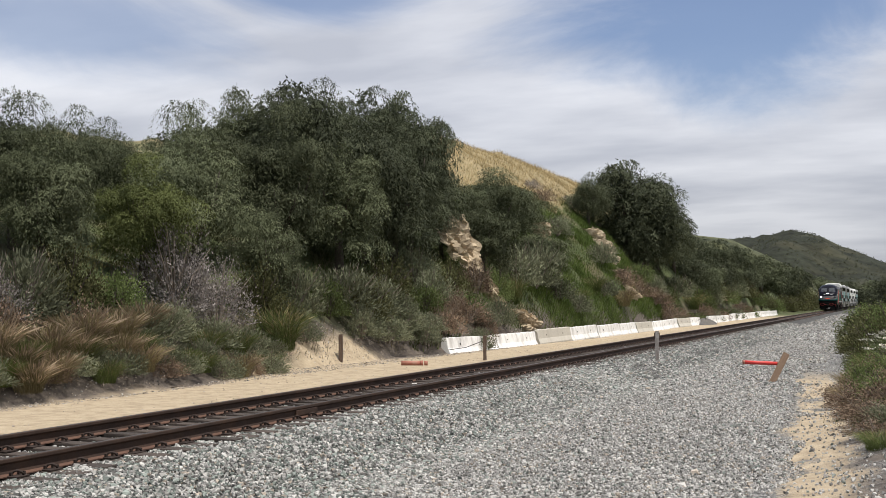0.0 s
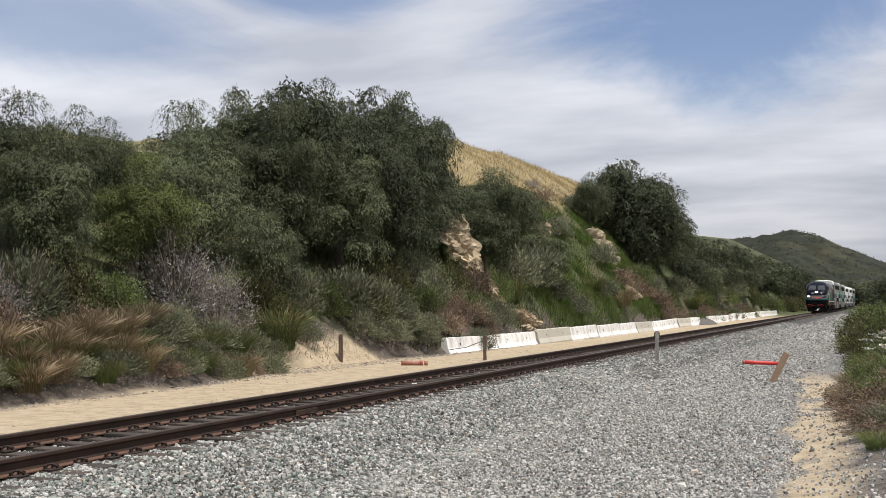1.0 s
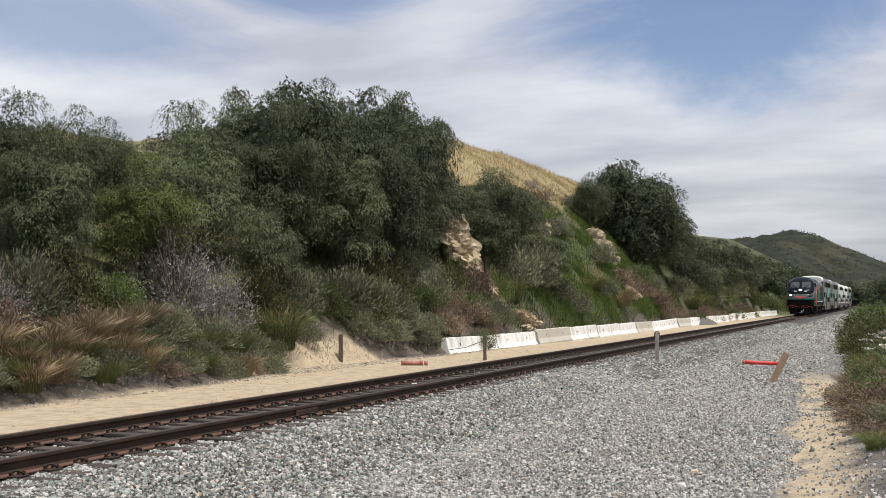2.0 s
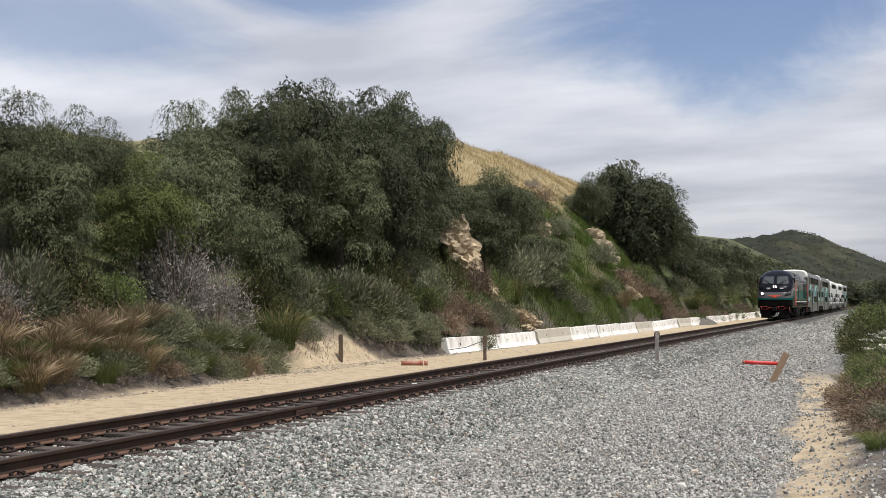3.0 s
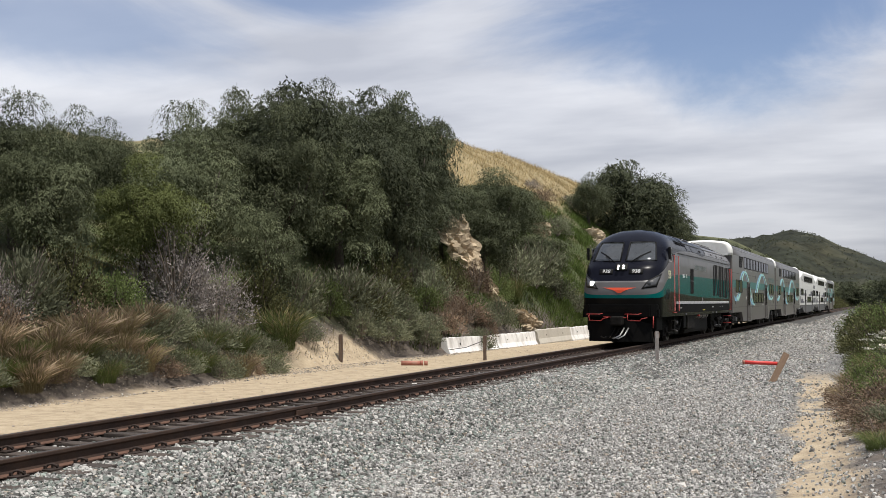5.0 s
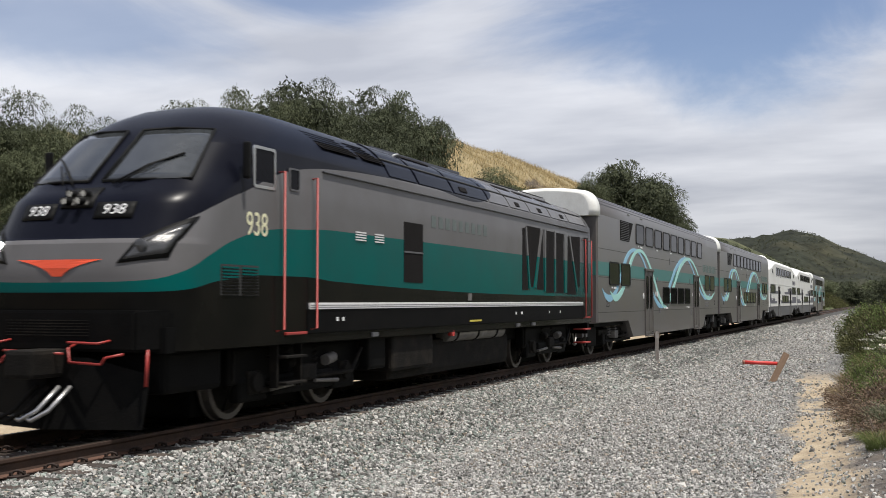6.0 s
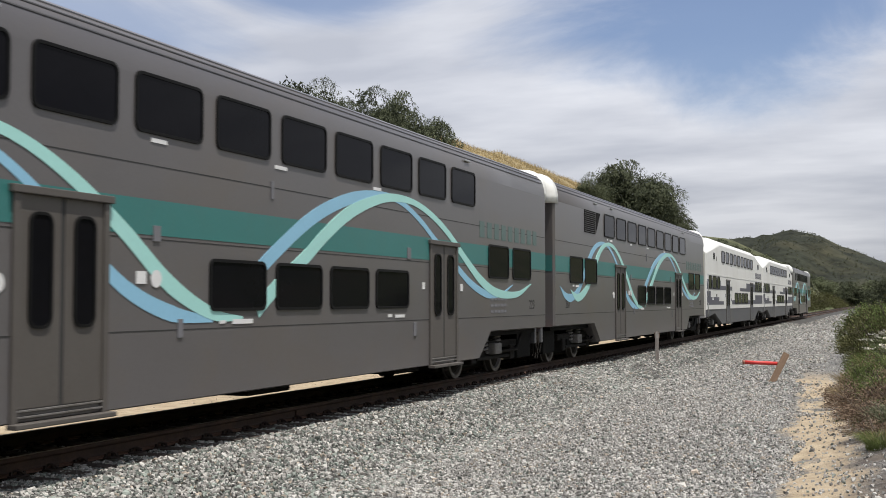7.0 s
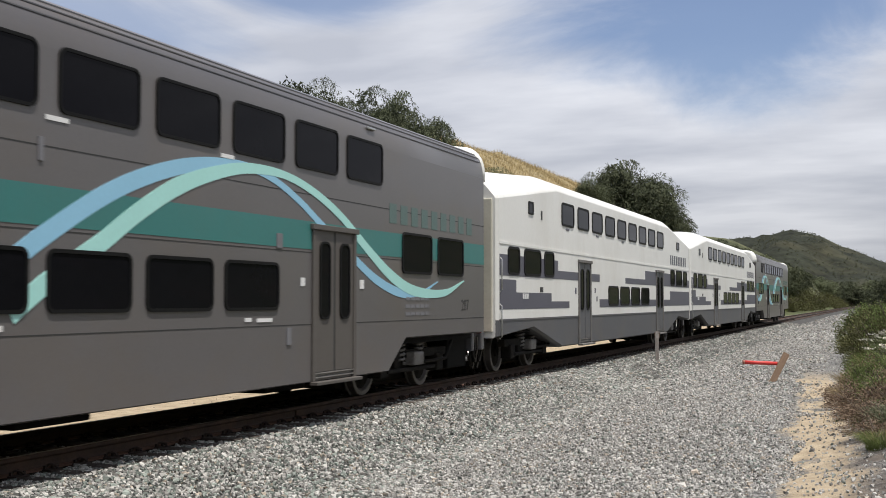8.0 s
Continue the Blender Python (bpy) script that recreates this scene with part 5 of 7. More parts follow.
            for k in range(6):
                q = lo.lerp(hi, (k + 0.5) / 6)
                part("slat", box_bm(*sorted((q.x + 0.018 * s, q.x + 0.034 * s)), y0 + 0.06 + skew * (1 - (k + 0.5) / 6), y1 - 0.06 + skew * (1 - (k + 0.5) / 6), q.z + 0.012, q.z + 0.022), BLACK, intake)
        part("roof_gutter", box_bm(*sorted((1.47 * s, 1.515 * s)), 3.6, 19.8, 3.50, 3.525, bevel=0.005), LOWER_GREY, root)
        for y0, y1 in ((6.1, 7.3), (7.4, 9.1), (9.2, 11.2), (11.3, 12.6), (12.75, 14.2), (14.3, 16.0), (16.1, 17.7), (17.8, 19.5)):
            for z0, z1 in ((3.70, 3.98), (4.00, 4.20), (4.215, 4.30)):
                part("roof_panel", roof_panel_bm(s, y0, y1, z0, z1), LIVERY, root)
        for y0, y1, z0 in ((12.9, 14.0, 4.205), (14.5, 15.8, 4.205), (16.3, 17.5, 4.205), (7.6, 8.9, 4.205), (13.2, 13.5, 3.76), (15.0, 15.3, 3.76), (17.0, 17.3, 3.76), (9.6, 10.0, 3.76)):
            part("roof_vent", roof_panel_bm(s, y0, y1, z0, z0 + (0.07 if z0 > 4 else 0.10), 0.035), MESHDARK, root)
        part("roof_lip", tube_bm([roof_point(s, y, 3.99, 0.02) for y in (6.0, 9.0, 12.0, 15.0, 19.5)], 0.022, 6), SEAM, root)
        part("lift_lug", tube_bm([(1.0 * s, 7.2, 4.18), (1.06 * s, 7.35, 4.24), (1.0 * s, 7.5, 4.18)], 0.02, 6), SILVER, root)
        # fuel tank, boxes and pipes below the sill
        part("battery_box", box_bm(*sorted((0.7 * s, 1.42 * s)), 6.3, 8.2, 0.42, 1.12, bevel=0.06), LOWER_GREY if s < 0 else GEAR, root)
        part("equipment_box", box_bm(*sorted((0.7 * s, 1.4 * s)), 5.4, 6.1, 0.5, 1.1, bevel=0.05), BLACK, root)
        part("air_reservoir", tube_bm([(1.22 * s, 9.2, 0.98), (1.22 * s, 12.6, 0.98)], 0.16, 14), STEELGREY, root)
        for k in range(3):
            part("tank_strap", tube_bm([(1.22 * s, 9.6 + 1.2 * k, 0.98), (1.22 * s, 9.68 + 1.2 * k, 0.98)], 0.175, 14), GEAR, root)
        part("filler_cap", tube_bm([(1.4 * s, 9.05, 1.0), (1.5 * s, 9.05, 1.0)], 0.06, 10), REDPAINT, root)
        for y in (5.3, 13.0, 14.2):
            part("jacking_plate", box_bm(*sorted((1.5 * s, 1.53 * s)), y, y + 0.22, 1.04, 1.11), LOWER_GREY, root)
        for y, w in ((12.9, 0.1), (13.3, 0.16), (15.6, 0.08), (16.6, 0.08), (4.0, 0.09), (4.2, 0.09)):
            part("notice", box_bm(*sorted((1.52 * s, 1.526 * s)), y, y + w * 0.8, 1.31, 1.37), WHITE_MARK, root)
    part("underframe", box_bm(-1.42, 1.42, -0.2, LOCO_REAR, 1.0, 1.3), BLACK, root)
    for y0, y1 in ((0.4, 6.2), (13.2, 19.6)):
        part("underframe", box_bm(-1.0, 1.0, y0, y1, 0.72, 1.05, bevel=0.03), BLACK, root)
    faded = mat("faded_teal_wordmark", (0.10, 0.122, 0.119), 0.4)
    for k in range(9):
        y = 7.9 + 0.36 * k
        part("wordmark_bar", box_bm(1.5, 1.504, y, y + 0.22, 2.95, 3.16), faded, root)
    part("warning_label", box_bm(1.52, 1.526, 9.9, 10.6, 1.20, 1.235), YELLOWTAG, root)
    part("sill_plate", box_bm(1.5, 1.512, 9.85, 10.05, 1.62, 1.76), STEELGREY, root)
    bm = bmesh.new()
    add_box(bm, -1.25, 1.25, 6.5, 13.2, 0.24, 0.90, 0.12)
    part("fuel_tank", bm, GEAR, root)
    part("rear_beam", box_bm(-1.4, 1.4, LOCO_REAR - 0.05, LOCO_REAR + 0.2, 0.7, 1.3, bevel=0.03), BLACK, root)
    part("roof_hump", box_bm(-0.55, 0.55, 7.4, 12.0, 4.2, 4.43, bevel=0.06), mat("dark_roof", (0.02, 0.022, 0.03), 0.5), root)
    part("roof_hump", box_bm(-0.62, 0.62, 12.6, 18.5, 4.05, 4.37, bevel=0.06), GREY_ROOF, root)
    part("roof_rail", tube_bm([(0.60, 12.8, 4.38), (0.60, 18.3, 4.38)], 0.014, 6), SEAM, root)
    for k in range(3):
        part("exhaust_stack", tube_bm([(0, 8.2 + 0.5 * k, 4.38), (0, 8.2 + 0.5 * k, 4.48)], 0.14, 12), GEAR, root)
    part("gangway", box_bm(-0.7, 0.7, LOCO_REAR, LOCO_REAR + 0.35, 1.2, 3.3, bevel=0.05), GEAR, root)
    for yc in (3.5, 16.5):
        bogie(root, yc, 1.38, 0.508, GEAR, heavy=True)
    coupling_gear(root, LOCO_REAR + 0.2, 1)
    return root


def lamp_y(t):
    """Where the locomotive's headlamps are along the track; the train slows slightly, then runs on steadily."""
    return 203.1 - 33.3 * t + 0.227 * (t * t - max(t - 6.4, 0) ** 2)


TRAIN = [(locomotive(), 0.0)]
grey = grey_coach("grey double-deck coach with teal stripe and looping aqua ribbons", "223")
TRAIN.append((grey, 20.78))
TRAIN.append((grey_coach("grey double-deck coach with teal stripe and looping aqua ribbons", "287"), 20.78 + 25.85))
white = white_coach("white double-deck coach with dark slate stepped blocks")
TRAIN.append((white, 21.13 + 2 * 25.85))
TRAIN.append((copy_thing(white, pose(0, 0, 0)), 21.13 + 3 * 25.85))
last = grey_coach("grey double-deck coach with looping ribbons at the train's tail")
TRAIN.append((last, 21.13 + 4 * 25.85))

# ---- distant hill ----
RIDGE = ((-700, 30), (-300, 36), (-140, 41), (-96, 43), (-60, 44), (-38, 47.5), (-27, 45), (-15, 38.5), (9, 27), (60, 15), (200, 10), (500, 12))


def far_hill(x, y):
    ridge = 0.87 * np.interp(x, [a for a, _ in RIDGE], [b for _, b in RIDGE])
    g = np.clip((y - 430) / 250, 0, 1)
    rise = g * g * (3 - 2 * g) * np.clip(1 - (y - 690) / 900, 0.5, 1)
    gully = 1 + 0.20 * wobble(x, y * 0.35, 16, 2) * (1 - g**4) + 0.035 * wobble(x, y, 6, 7)
    return -1.0 + ridge * rise * gully


SCRUB_HILL = mat("dry_scrub_hillside", (0.027, 0.030, 0.022), 0.95, 0, 0.7, 0.05, 0.35, 0.3, (0.080, 0.075, 0.046), 0.6, spec=0.1)
hill = new("distant_hill", grid_mesh("distant_hill", np.arange(-420, 301, 5.0), np.arange(430, 900, 6.0), far_hill))
hill.data.materials.append(SCRUB_HILL)
tagged(hill, "distant scrub-covered hill with dry slopes", "hill", kind="structure")

# ---- track ----
track = new("railway_track")
tagged(track, "rusty railway track on weathered wooden ties", "railway track", kind="structure")


def rail_mesh():
    half = [(0.076, -0.186), (0.076, -0.174), (0.020, -0.158), (0.010, -0.13), (0.010, -0.066), (0.030, -0.048), (0.037, -0.040), (0.037, -0.010), (0.030, -0.001), (0, 0)]
    ring = half + [(-x, z) for x, z in reversed(half[:-1])]
    bm = bmesh.new()
    rows = [[bm.verts.new((x, y, z)) for x, z in ring] for y in np.linspace(-60, 420, 25)]
    n = len(ring)
    for a, b in zip(rows, rows[1:]):
        for k in range(n):
            f = bm.faces.new((a[k], a[(k + 1) % n], b[(k + 1) % n], b[k]))
            f.material_index = 1 if k in (8, 9) else (2 if k in (0, 1, n - 2, n - 3) else 0)
    bmesh.ops.recalc_face_normals(bm, faces=bm.faces)
    return bm


FLANGE = mat("red_rail_base", (0.105, 0.054, 0.036), 0.85, 0.1, 0.3, 4, 40, 0.2)
for x in (-0.755, 0.755):
    part("rail", rail_mesh(), [RAIL_RUST, RAIL_TOP, FLANGE], track, at=pose(x, 0, 0))

tie_mesh = bpy.data.meshes.new("tie")
bm = box_bm(-1.32, 1.32, -0.115, 0.115, -0.37, -0.186, bevel=0.015)
bm.to_mesh(tie_mesh), bm.free()
tie_mesh.materials.append(TIE)
fast_mesh = bpy.data.meshes.new("rail_fastening")
bm = bmesh.new()
add_box(bm, -0.19, 0.19, -0.10, 0.10, -0.19, -0.172, 0.004)
for s in (-1, 1):
    for dy in (-0.06, 0.06):
        add_box(bm, 0.085 * s - 0.014, 0.085 * s + 0.014, dy - 0.014, dy + 0.014, -0.175, -0.135)
    add_tube(bm, [(0.155 * s, 0.05, -0.17), (0.145 * s, 0.03, -0.14), (0.115 * s, 0.01, -0.124), (0.085 * s, -0.01, -0.13), (0.06 * s, -0.02, -0.158)], 0.014, 6)
    # rail anchor beside the tie
    add_box(bm, -0.085 if s < 0 else 0.03, -0.03 if s < 0 else 0.085, 0.13, 0.16, -0.20, -0.15)
bm.to_mesh(fast_mesh), bm.free()
fast_mesh.materials.append(SPIKE)
rng = np.random.default_rng(5)
for k in range(290):
    y = 6 + 0.5 * k + rng.normal(0, 0.015)
    o = new("tie", tie_mesh)
    o.parent = track
    o.matrix_basis = pose(rng.normal(0, 0.03), y, rng.normal(0, 0.006), 0, 0, rng.normal(0, 0.8))
    for x in (-0.755, 0.755):
        if k < 220:
            o = new("rail_fastening", fast_mesh)
            o.parent = track
            o.matrix_basis = pose(x, y, 0)
part("joint_bar", box_bm(0.765, 0.79, 15.6, 16.3, -0.145, -0.055, bevel=0.01), RAIL_RUST, track)
bm = bmesh.new()
for k in range(500):
    y = 151 + 0.5 * k
    add_box(bm, -1.32, 1.32, y - 0.115, y + 0.115, -0.37, -0.186)
for k in range(120):
    y = 5.5 - 0.5 * k
    add_box(bm, -1.32, 1.32, y - 0.115, y + 0.115, -0.37, -0.186)
tagged(part("more_ties", bm, TIE, track), kind="stuff")


def bed_z(x):
    return np.interp(x, (-3.4, -2.0, -1.4, -0.9, -0.6, 0.6, 0.9, 1.4, 2.05, 3.9), (-0.95, -0.28, -0.22, -0.22, -0.25, -0.25, -0.22, -0.22, -0.265, -0.62))


# far darker than the stones: dirt, and the shade in their gaps as colour
SHADED_BED = mat("ballast_bed", (0.048, 0.047, 0.044), 0.95, 0, 0.5, 9, 40, 0.9, (0.11, 0.10, 0.092), 0.5)
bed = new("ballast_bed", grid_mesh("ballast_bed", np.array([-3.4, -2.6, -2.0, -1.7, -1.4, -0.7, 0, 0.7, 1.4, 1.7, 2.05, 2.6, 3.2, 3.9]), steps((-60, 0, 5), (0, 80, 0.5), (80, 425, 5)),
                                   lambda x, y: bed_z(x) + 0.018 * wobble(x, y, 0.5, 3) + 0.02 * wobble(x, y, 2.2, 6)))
bed.data.materials.append(SHADED_BED)
tagged(bed, "crushed-stone ballast bed under the track, darkened as shade between stones", "ballast", kind="structure")


def stones(name, count, xr, yr, size, seed, lift, label, power=1.0, keep=None, shares=(0.62, 0.32, 0.06)):
    """Loose angular stones on the bed and the pad, thinning with distance."""
    g = np.random.default_rng(seed)
    x = g.uniform(*xr, count)
    y = yr[0] + (yr[1] - yr[0]) * g.random(count) ** power
    if keep is not None:
        k = keep(x, y, g.random(count))
        x, y = x[k], y[k]
    n = len(x)
    z = np.where((x > -3.4) & (x < 3.9), np.maximum(bed_z(x), terrain(x, y)), terrain(x, y)) + lift
    s = size * np.exp(g.normal(0, 0.30, n))
    # a sunken three-cornered foot under a smaller, turned, flat top
    lump = np.array([(1.25, 0, -0.6), (-0.62, 1.08, -0.6), (-0.62, -1.08, -0.6), (0.48, 0.78, 0.8), (-0.92, 0.0, 0.9), (0.48, -0.78, 0.7)], float)
    v = lump[None] * g.uniform(0.7, 1.25, (n, 6, 1)) + g.normal(0, 0.13, (n, 6, 3))
    a = g.uniform(0, 2 * np.pi, n)
    c, si = np.cos(a)[:, None], np.sin(a)[:, None]
    tilt = g.normal(0, 0.22, n)[:, None]
    vx, vy, vz = v[:, :, 0], v[:, :, 1], v[:, :, 2]
    vy, vz = vy * np.cos(tilt) - vz * np.sin(tilt), vy * np.sin(tilt) + vz * np.cos(tilt)
    v = np.stack([vx * c - vy * si, vx * si + vy * c, vz], -1) * s[:, None, None]
    v += np.stack([x, y, z], -1)[:, None]
    tri = np.array([(0, 1, 3), (1, 4, 3), (1, 2, 4), (2, 5, 4), (2, 0, 5), (0, 3, 5), (3, 4, 5)])
    faces = (np.arange(n)[:, None, None] * 6 + tri[None]).reshape(-1, 3)
    ob = new(name, raw_mesh(name, v.reshape(-1, 3), faces, False))
    for m in (STONE, STONE_GREEN, STONE_BROWN):
        ob.data.materials.append(m)
    ob.data.polygons.foreach_set("material_index", np.repeat(g.choice(3, n, p=shares), 7).astype(np.int32))
    return tagged(ob, label, "gravel", kind="stuff")


def clear_of_track(x, y, r):
    near_tie = np.abs((y - 6) / 0.5 - np.round((y - 6) / 0.5)) * 0.5 < 0.13
    return ~((np.abs(x) < 1.36) & near_tie & (r < np.where(np.abs(x) > 0.98, 0.62, 0.95))) & ~(np.abs(np.abs(x) - 0.755) < 0.09) & ((x < np.maximum(8.85 - 0.058 * y, 7.1) + 0.22 * np.sin(y * 0.9) + 0.15 * np.sin(y * 2.3)) | (r < 0.09))


stones("ballast_stones", 86000, (-2.3, 4.0), (8.6, 30), 0.0172, 1, 0.012, "grey-green crushed ballast stones beside the rails", 1.25, clear_of_track)
stones("ballast_stones", 40000, (-1.6, 4.0), (27, 100), 0.024, 2, 0.006, "grey-green crushed ballast stones further along", 1.8, clear_of_track)
stones("pad_gravel", 60000, (3.5, 9.4), (11.4, 28), 0.0145, 3, 0.009, "loose pale gravel on the level pad", 1.3, clear_of_track, (0.84, 0.08, 0.08))
stones("pad_gravel", 30000, (3.5, 8.6), (26, 70), 0.022, 4, 0.004, "loose pale gravel further along the pad", 1.2, clear_of_track, (0.84, 0.08, 0.08))
stones("pad_gravel", 12000, (2.5, 8.6), (65, 190), 0.045, 5, 0.0, "coarse pale gravel far along the line", 1.3, lambda x, y, r: r < 2, (0.84, 0.08, 0.08))
stones("track_pebbles", 700, (-10.5, -2.2), (14, 60), 0.016, 6, 0.0, "scattered stones on the sandy service track", 1.0, None, (0.15, 0.0, 0.85))
stones("slope_debris", 9000, (-11.6, -8.4), (15, 62), 0.018, 7, 0.0, "dark clods and litter along the slope's foot", 1.0, None, (0.2, 0.0, 0.8))

# ---- concrete barriers ----
def barrier_mesh(seed):
    """A sloped-face barrier unit with chipped edges and an uneven, half-buried foot."""
    g = np.random.default_rng(seed)
    prof = [(0.30, 0), (0.30, 0.08), (0.185, 0.33), (0.12, 0.79), (0.10, 0.81)]
    ring = prof + [(-x, z) for x, z in reversed(prof)]
    bm = bmesh.new()
    rows = []
    ys = [0.03, 0.06] + list(np.linspace(0.3, 5.75, 20)) + [5.98, 6.01]
    for i, y in enumerate(ys):
        end = i in (0, len(ys) - 1)
        row = []
        for k, (x, z) in enumerate(ring):
            chip = 0.03 * max(g.normal(), 0) if k in (3, 4, 5, 6) else 0.0
            row.append(bm.verts.new((x * (0.94 if end else 1.0) + g.normal(0, 0.004), y + (g.normal(0, 0.012) if end else 0), z - chip * (2.5 if end else 1.0) + g.normal(0, 0.004))))
        rows.append(row)
    n = len(ring)
    for a, b in zip(rows, rows[1:]):
        for k in range(n):
            bm.faces.new((a[k], a[(k + 1) % n], b[(k + 1) % n], b[k]))
    bm.faces.new(rows[0]), bm.faces.new(rows[-1])
    bmesh.ops.recalc_face_normals(bm, faces=bm.faces)
    return bm


wmesh, gmesh = [], []
smesh = bpy.data.meshes.new("drain_slot")
for kind, m, seeds in ((wmesh, CONCRETE, (1, 2, 3, 4)), (gmesh, GREYCONC, (5,))):
    for seed in seeds:
        me = bpy.data.meshes.new("barrier")
        bm = barrier_mesh(seed)
        bm.to_mesh(me), bm.free()
        me.materials.append(m)
        kind.append(me)
bm = box_bm(0.20, 0.297, -0.25, 0.25, 0.002, 0.075, bevel=0.01)
bm.to_mesh(smesh), bm.free()
smesh.materials.append(SEAM)
bolt = bpy.data.meshes.new("lifting_hole")
bm = box_bm(0.13, 0.168, -0.05, 0.05, 0.42, 0.54, bevel=0.01)
bm.to_mesh(bolt), bm.free()
bolt.materials.append(SEAM)
rng = np.random.default_rng(8)
for k in range(24):
    y0 = 48.2 + 6.12 * k + (6.0 if k > 10 else 0)
    x0 = float(np.interp(y0, (48, 60, 72, 210), (-9.35, -8.75, -8.3, -8.2)))
    x1 = float(np.interp(y0 + 6.12, (48, 60, 72, 210), (-9.35, -8.75, -8.3, -8.2)))
    grey_one = k in (2, 6, 9)
    b = new("concrete_barrier", gmesh[0] if grey_one else wmesh[k % 4])
    b.matrix_basis = pose(x0, y0, -0.80 + rng.normal(0, 0.025), rng.normal(0, 0.35), rng.normal(0, 1.8), math.degrees(math.atan2(x0 - x1, 6.12)) + rng.normal(0, 0.7))
    tagged(b, "bare grey concrete barrier unit with rain stains" if grey_one else "whitewashed concrete barrier unit with dark stains", "barrier", "barriers along the service track")
    for dy in (1.5, 4.5):
        for name, me in (("drain_slot", smesh), ("lifting_hole", bolt)):
            o = new(name, me)
            o.parent = b
            o.matrix_basis = pose(0, dy, 0)

def mound():
    """A heap of dark spoil between the two runs of barriers."""
    bm = bmesh.new()
    rows = []
    for i in range(9):
        r = i / 8
        rows.append([bm.verts.new((1.1 * r * math.cos(a) * (1 + 0.12 * math.sin(3 * a)), 4.2 * r * math.sin(a) * (1 + 0.1 * math.cos(5 * a)), 0.62 * (1 - r * r) * (1 + 0.15 * math.sin(4 * a + i)) - 0.04)) for a in (2 * math.pi * k / 26 for k in range(26))])
    for a, b in zip(rows[1:], rows[2:]):
        for k in range(26):
            bm.faces.new((a[k], b[k], b[(k + 1) % 26], a[(k + 1) % 26])).smooth = True
    bm.faces.new(rows[1])
    bmesh.ops.recalc_face_normals(bm, faces=bm.faces)
    ob = part("spoil_mound", bm, mat("dark_spoil", (0.10, 0.095, 0.09), 0.95, 0, 0.4, 3, 20, 0.8, (0.2, 0.17, 0.13), 0.5))
    ob.matrix_basis = pose(-7.9, 117.5, -0.76)
    return tagged(ob, "low mound of dark spoil beside the barriers", "spoil mound")


mound()


def outcrop(x, y, w, h, seed, turn):
    """A crumbling sandstone face that breaks out of the slope: a craggy sheet bent back into the hill."""
    g = np.random.default_rng(seed)
    nu, nv = 36, 40
    u, v = np.meshgrid(np.linspace(-1, 1, nu), np.linspace(0, 1, nv))
    ragged = w / 2 * (0.75 + 0.30 * np.sin(v * 5 + seed) + g.normal(0, 0.05, u.shape))
    side = u * ragged + 0.25 * w * np.sin(v * 3 + seed)
    out = 0.55 - 1.3 * np.abs(u) ** 3 - 0.62 * h * v ** 1.3 + 0.16 * np.round(2.5 * np.sin(4 * side + 9 * v + seed)) + 0.14 * np.round(2 * np.sin(11 * side + 5 * v + 2 * seed)) * np.sin(17 * v + seed) + g.normal(0, 0.07, u.shape)
    co = np.stack([out, side, v * h - 0.4 + g.normal(0, 0.06, u.shape)], -1).reshape(-1, 3)
    i = (np.arange(nv - 1)[:, None] * nu + np.arange(nu - 1)[None]).ravel()
    me = raw_mesh("rock_outcrop", co, np.stack([i, i + 1, i + nu + 1, i + nu], 1), False)
    me.materials.append(SANDSTONE)
    ob = new("rock_outcrop", me)
    ob.matrix_basis = pose(x, y, float(terrain(x, y)), 0, 0, turn)
    return tagged(ob, "crumbling tan sandstone face in the cutting slope", "rock")


SANDSTONE = mat("tan_sandstone", (0.50, 0.41, 0.29), 0.95, 0, 0.35, 1.5, 14, 0.9, (0.20, 0.15, 0.10), 0.7)
outcrop(-10.8, 60.0, 3.0, 5.4, 3, -14)
outcrop(-15.4, 86.0, 3.2, 1.8, 4, -10)
outcrop(-12.6, 96.8, 2.0, 2.6, 5, -12)
outcrop(-10.4, 93.0, 1.6, 2.4, 6, -10)
outcrop(-9.8, 61.2, 2.4, 1.2, 7, -10)
outcrop(-10.9, 153.0, 1.6, 2.2, 8, -5)
outcrop(-14.0, 100.0, 2.2, 2.2, 9, -5)

# ---- posts, board and pipes ----
def post(x, y, h, w, material, label, lean=0.0, cable=None):
    z = float(max(bed_z(x) if -3.4 < x < 3.9 else -9, terrain(x, y))) - 0.1
    bm = bmesh.new()
    rows = []
    g = random.Random(int(y * 10))
    for i in range(7):
        zz = (h + 0.1) * i / 6
        rows.append([bm.verts.new((sx * w / 2 + g.uniform(-1, 1) * w * 0.06, sy * w / 2 + g.uniform(-1, 1) * w * 0.06, zz + (g.uniform(-0.03, 0.03) if i == 6 else 0))) for sx, sy in ((-1, -1), (1, -1), (1, 1), (-1, 1))])
    for a, b in zip(rows, rows[1:]):
        for k in range(4):
            bm.faces.new((a[k], a[(k + 1) % 4], b[(k + 1) % 4], b[k]))
    bm.faces.new(rows[-1]), bm.faces.new(rows[0][::-1])
    me = bpy.data.meshes.new("post")
    bm.to_mesh(me), bm.free()
    me.materials.append(material)
    ob = new("wooden_post", me)
    ob.matrix_basis = pose(x, y, z, 0, lean, 15)
    tagged(ob, label, "post")
    if cable:
        part("steel_cable", tube_bm([Vector((0, 0, h * 0.92)), Vector((cable[0] * 0.5, cable[1] * 0.5, h * 0.62)), Vector((cable[0], cable[1], h * 0.5))], 0.014, 6), GEAR, ob)
    return ob


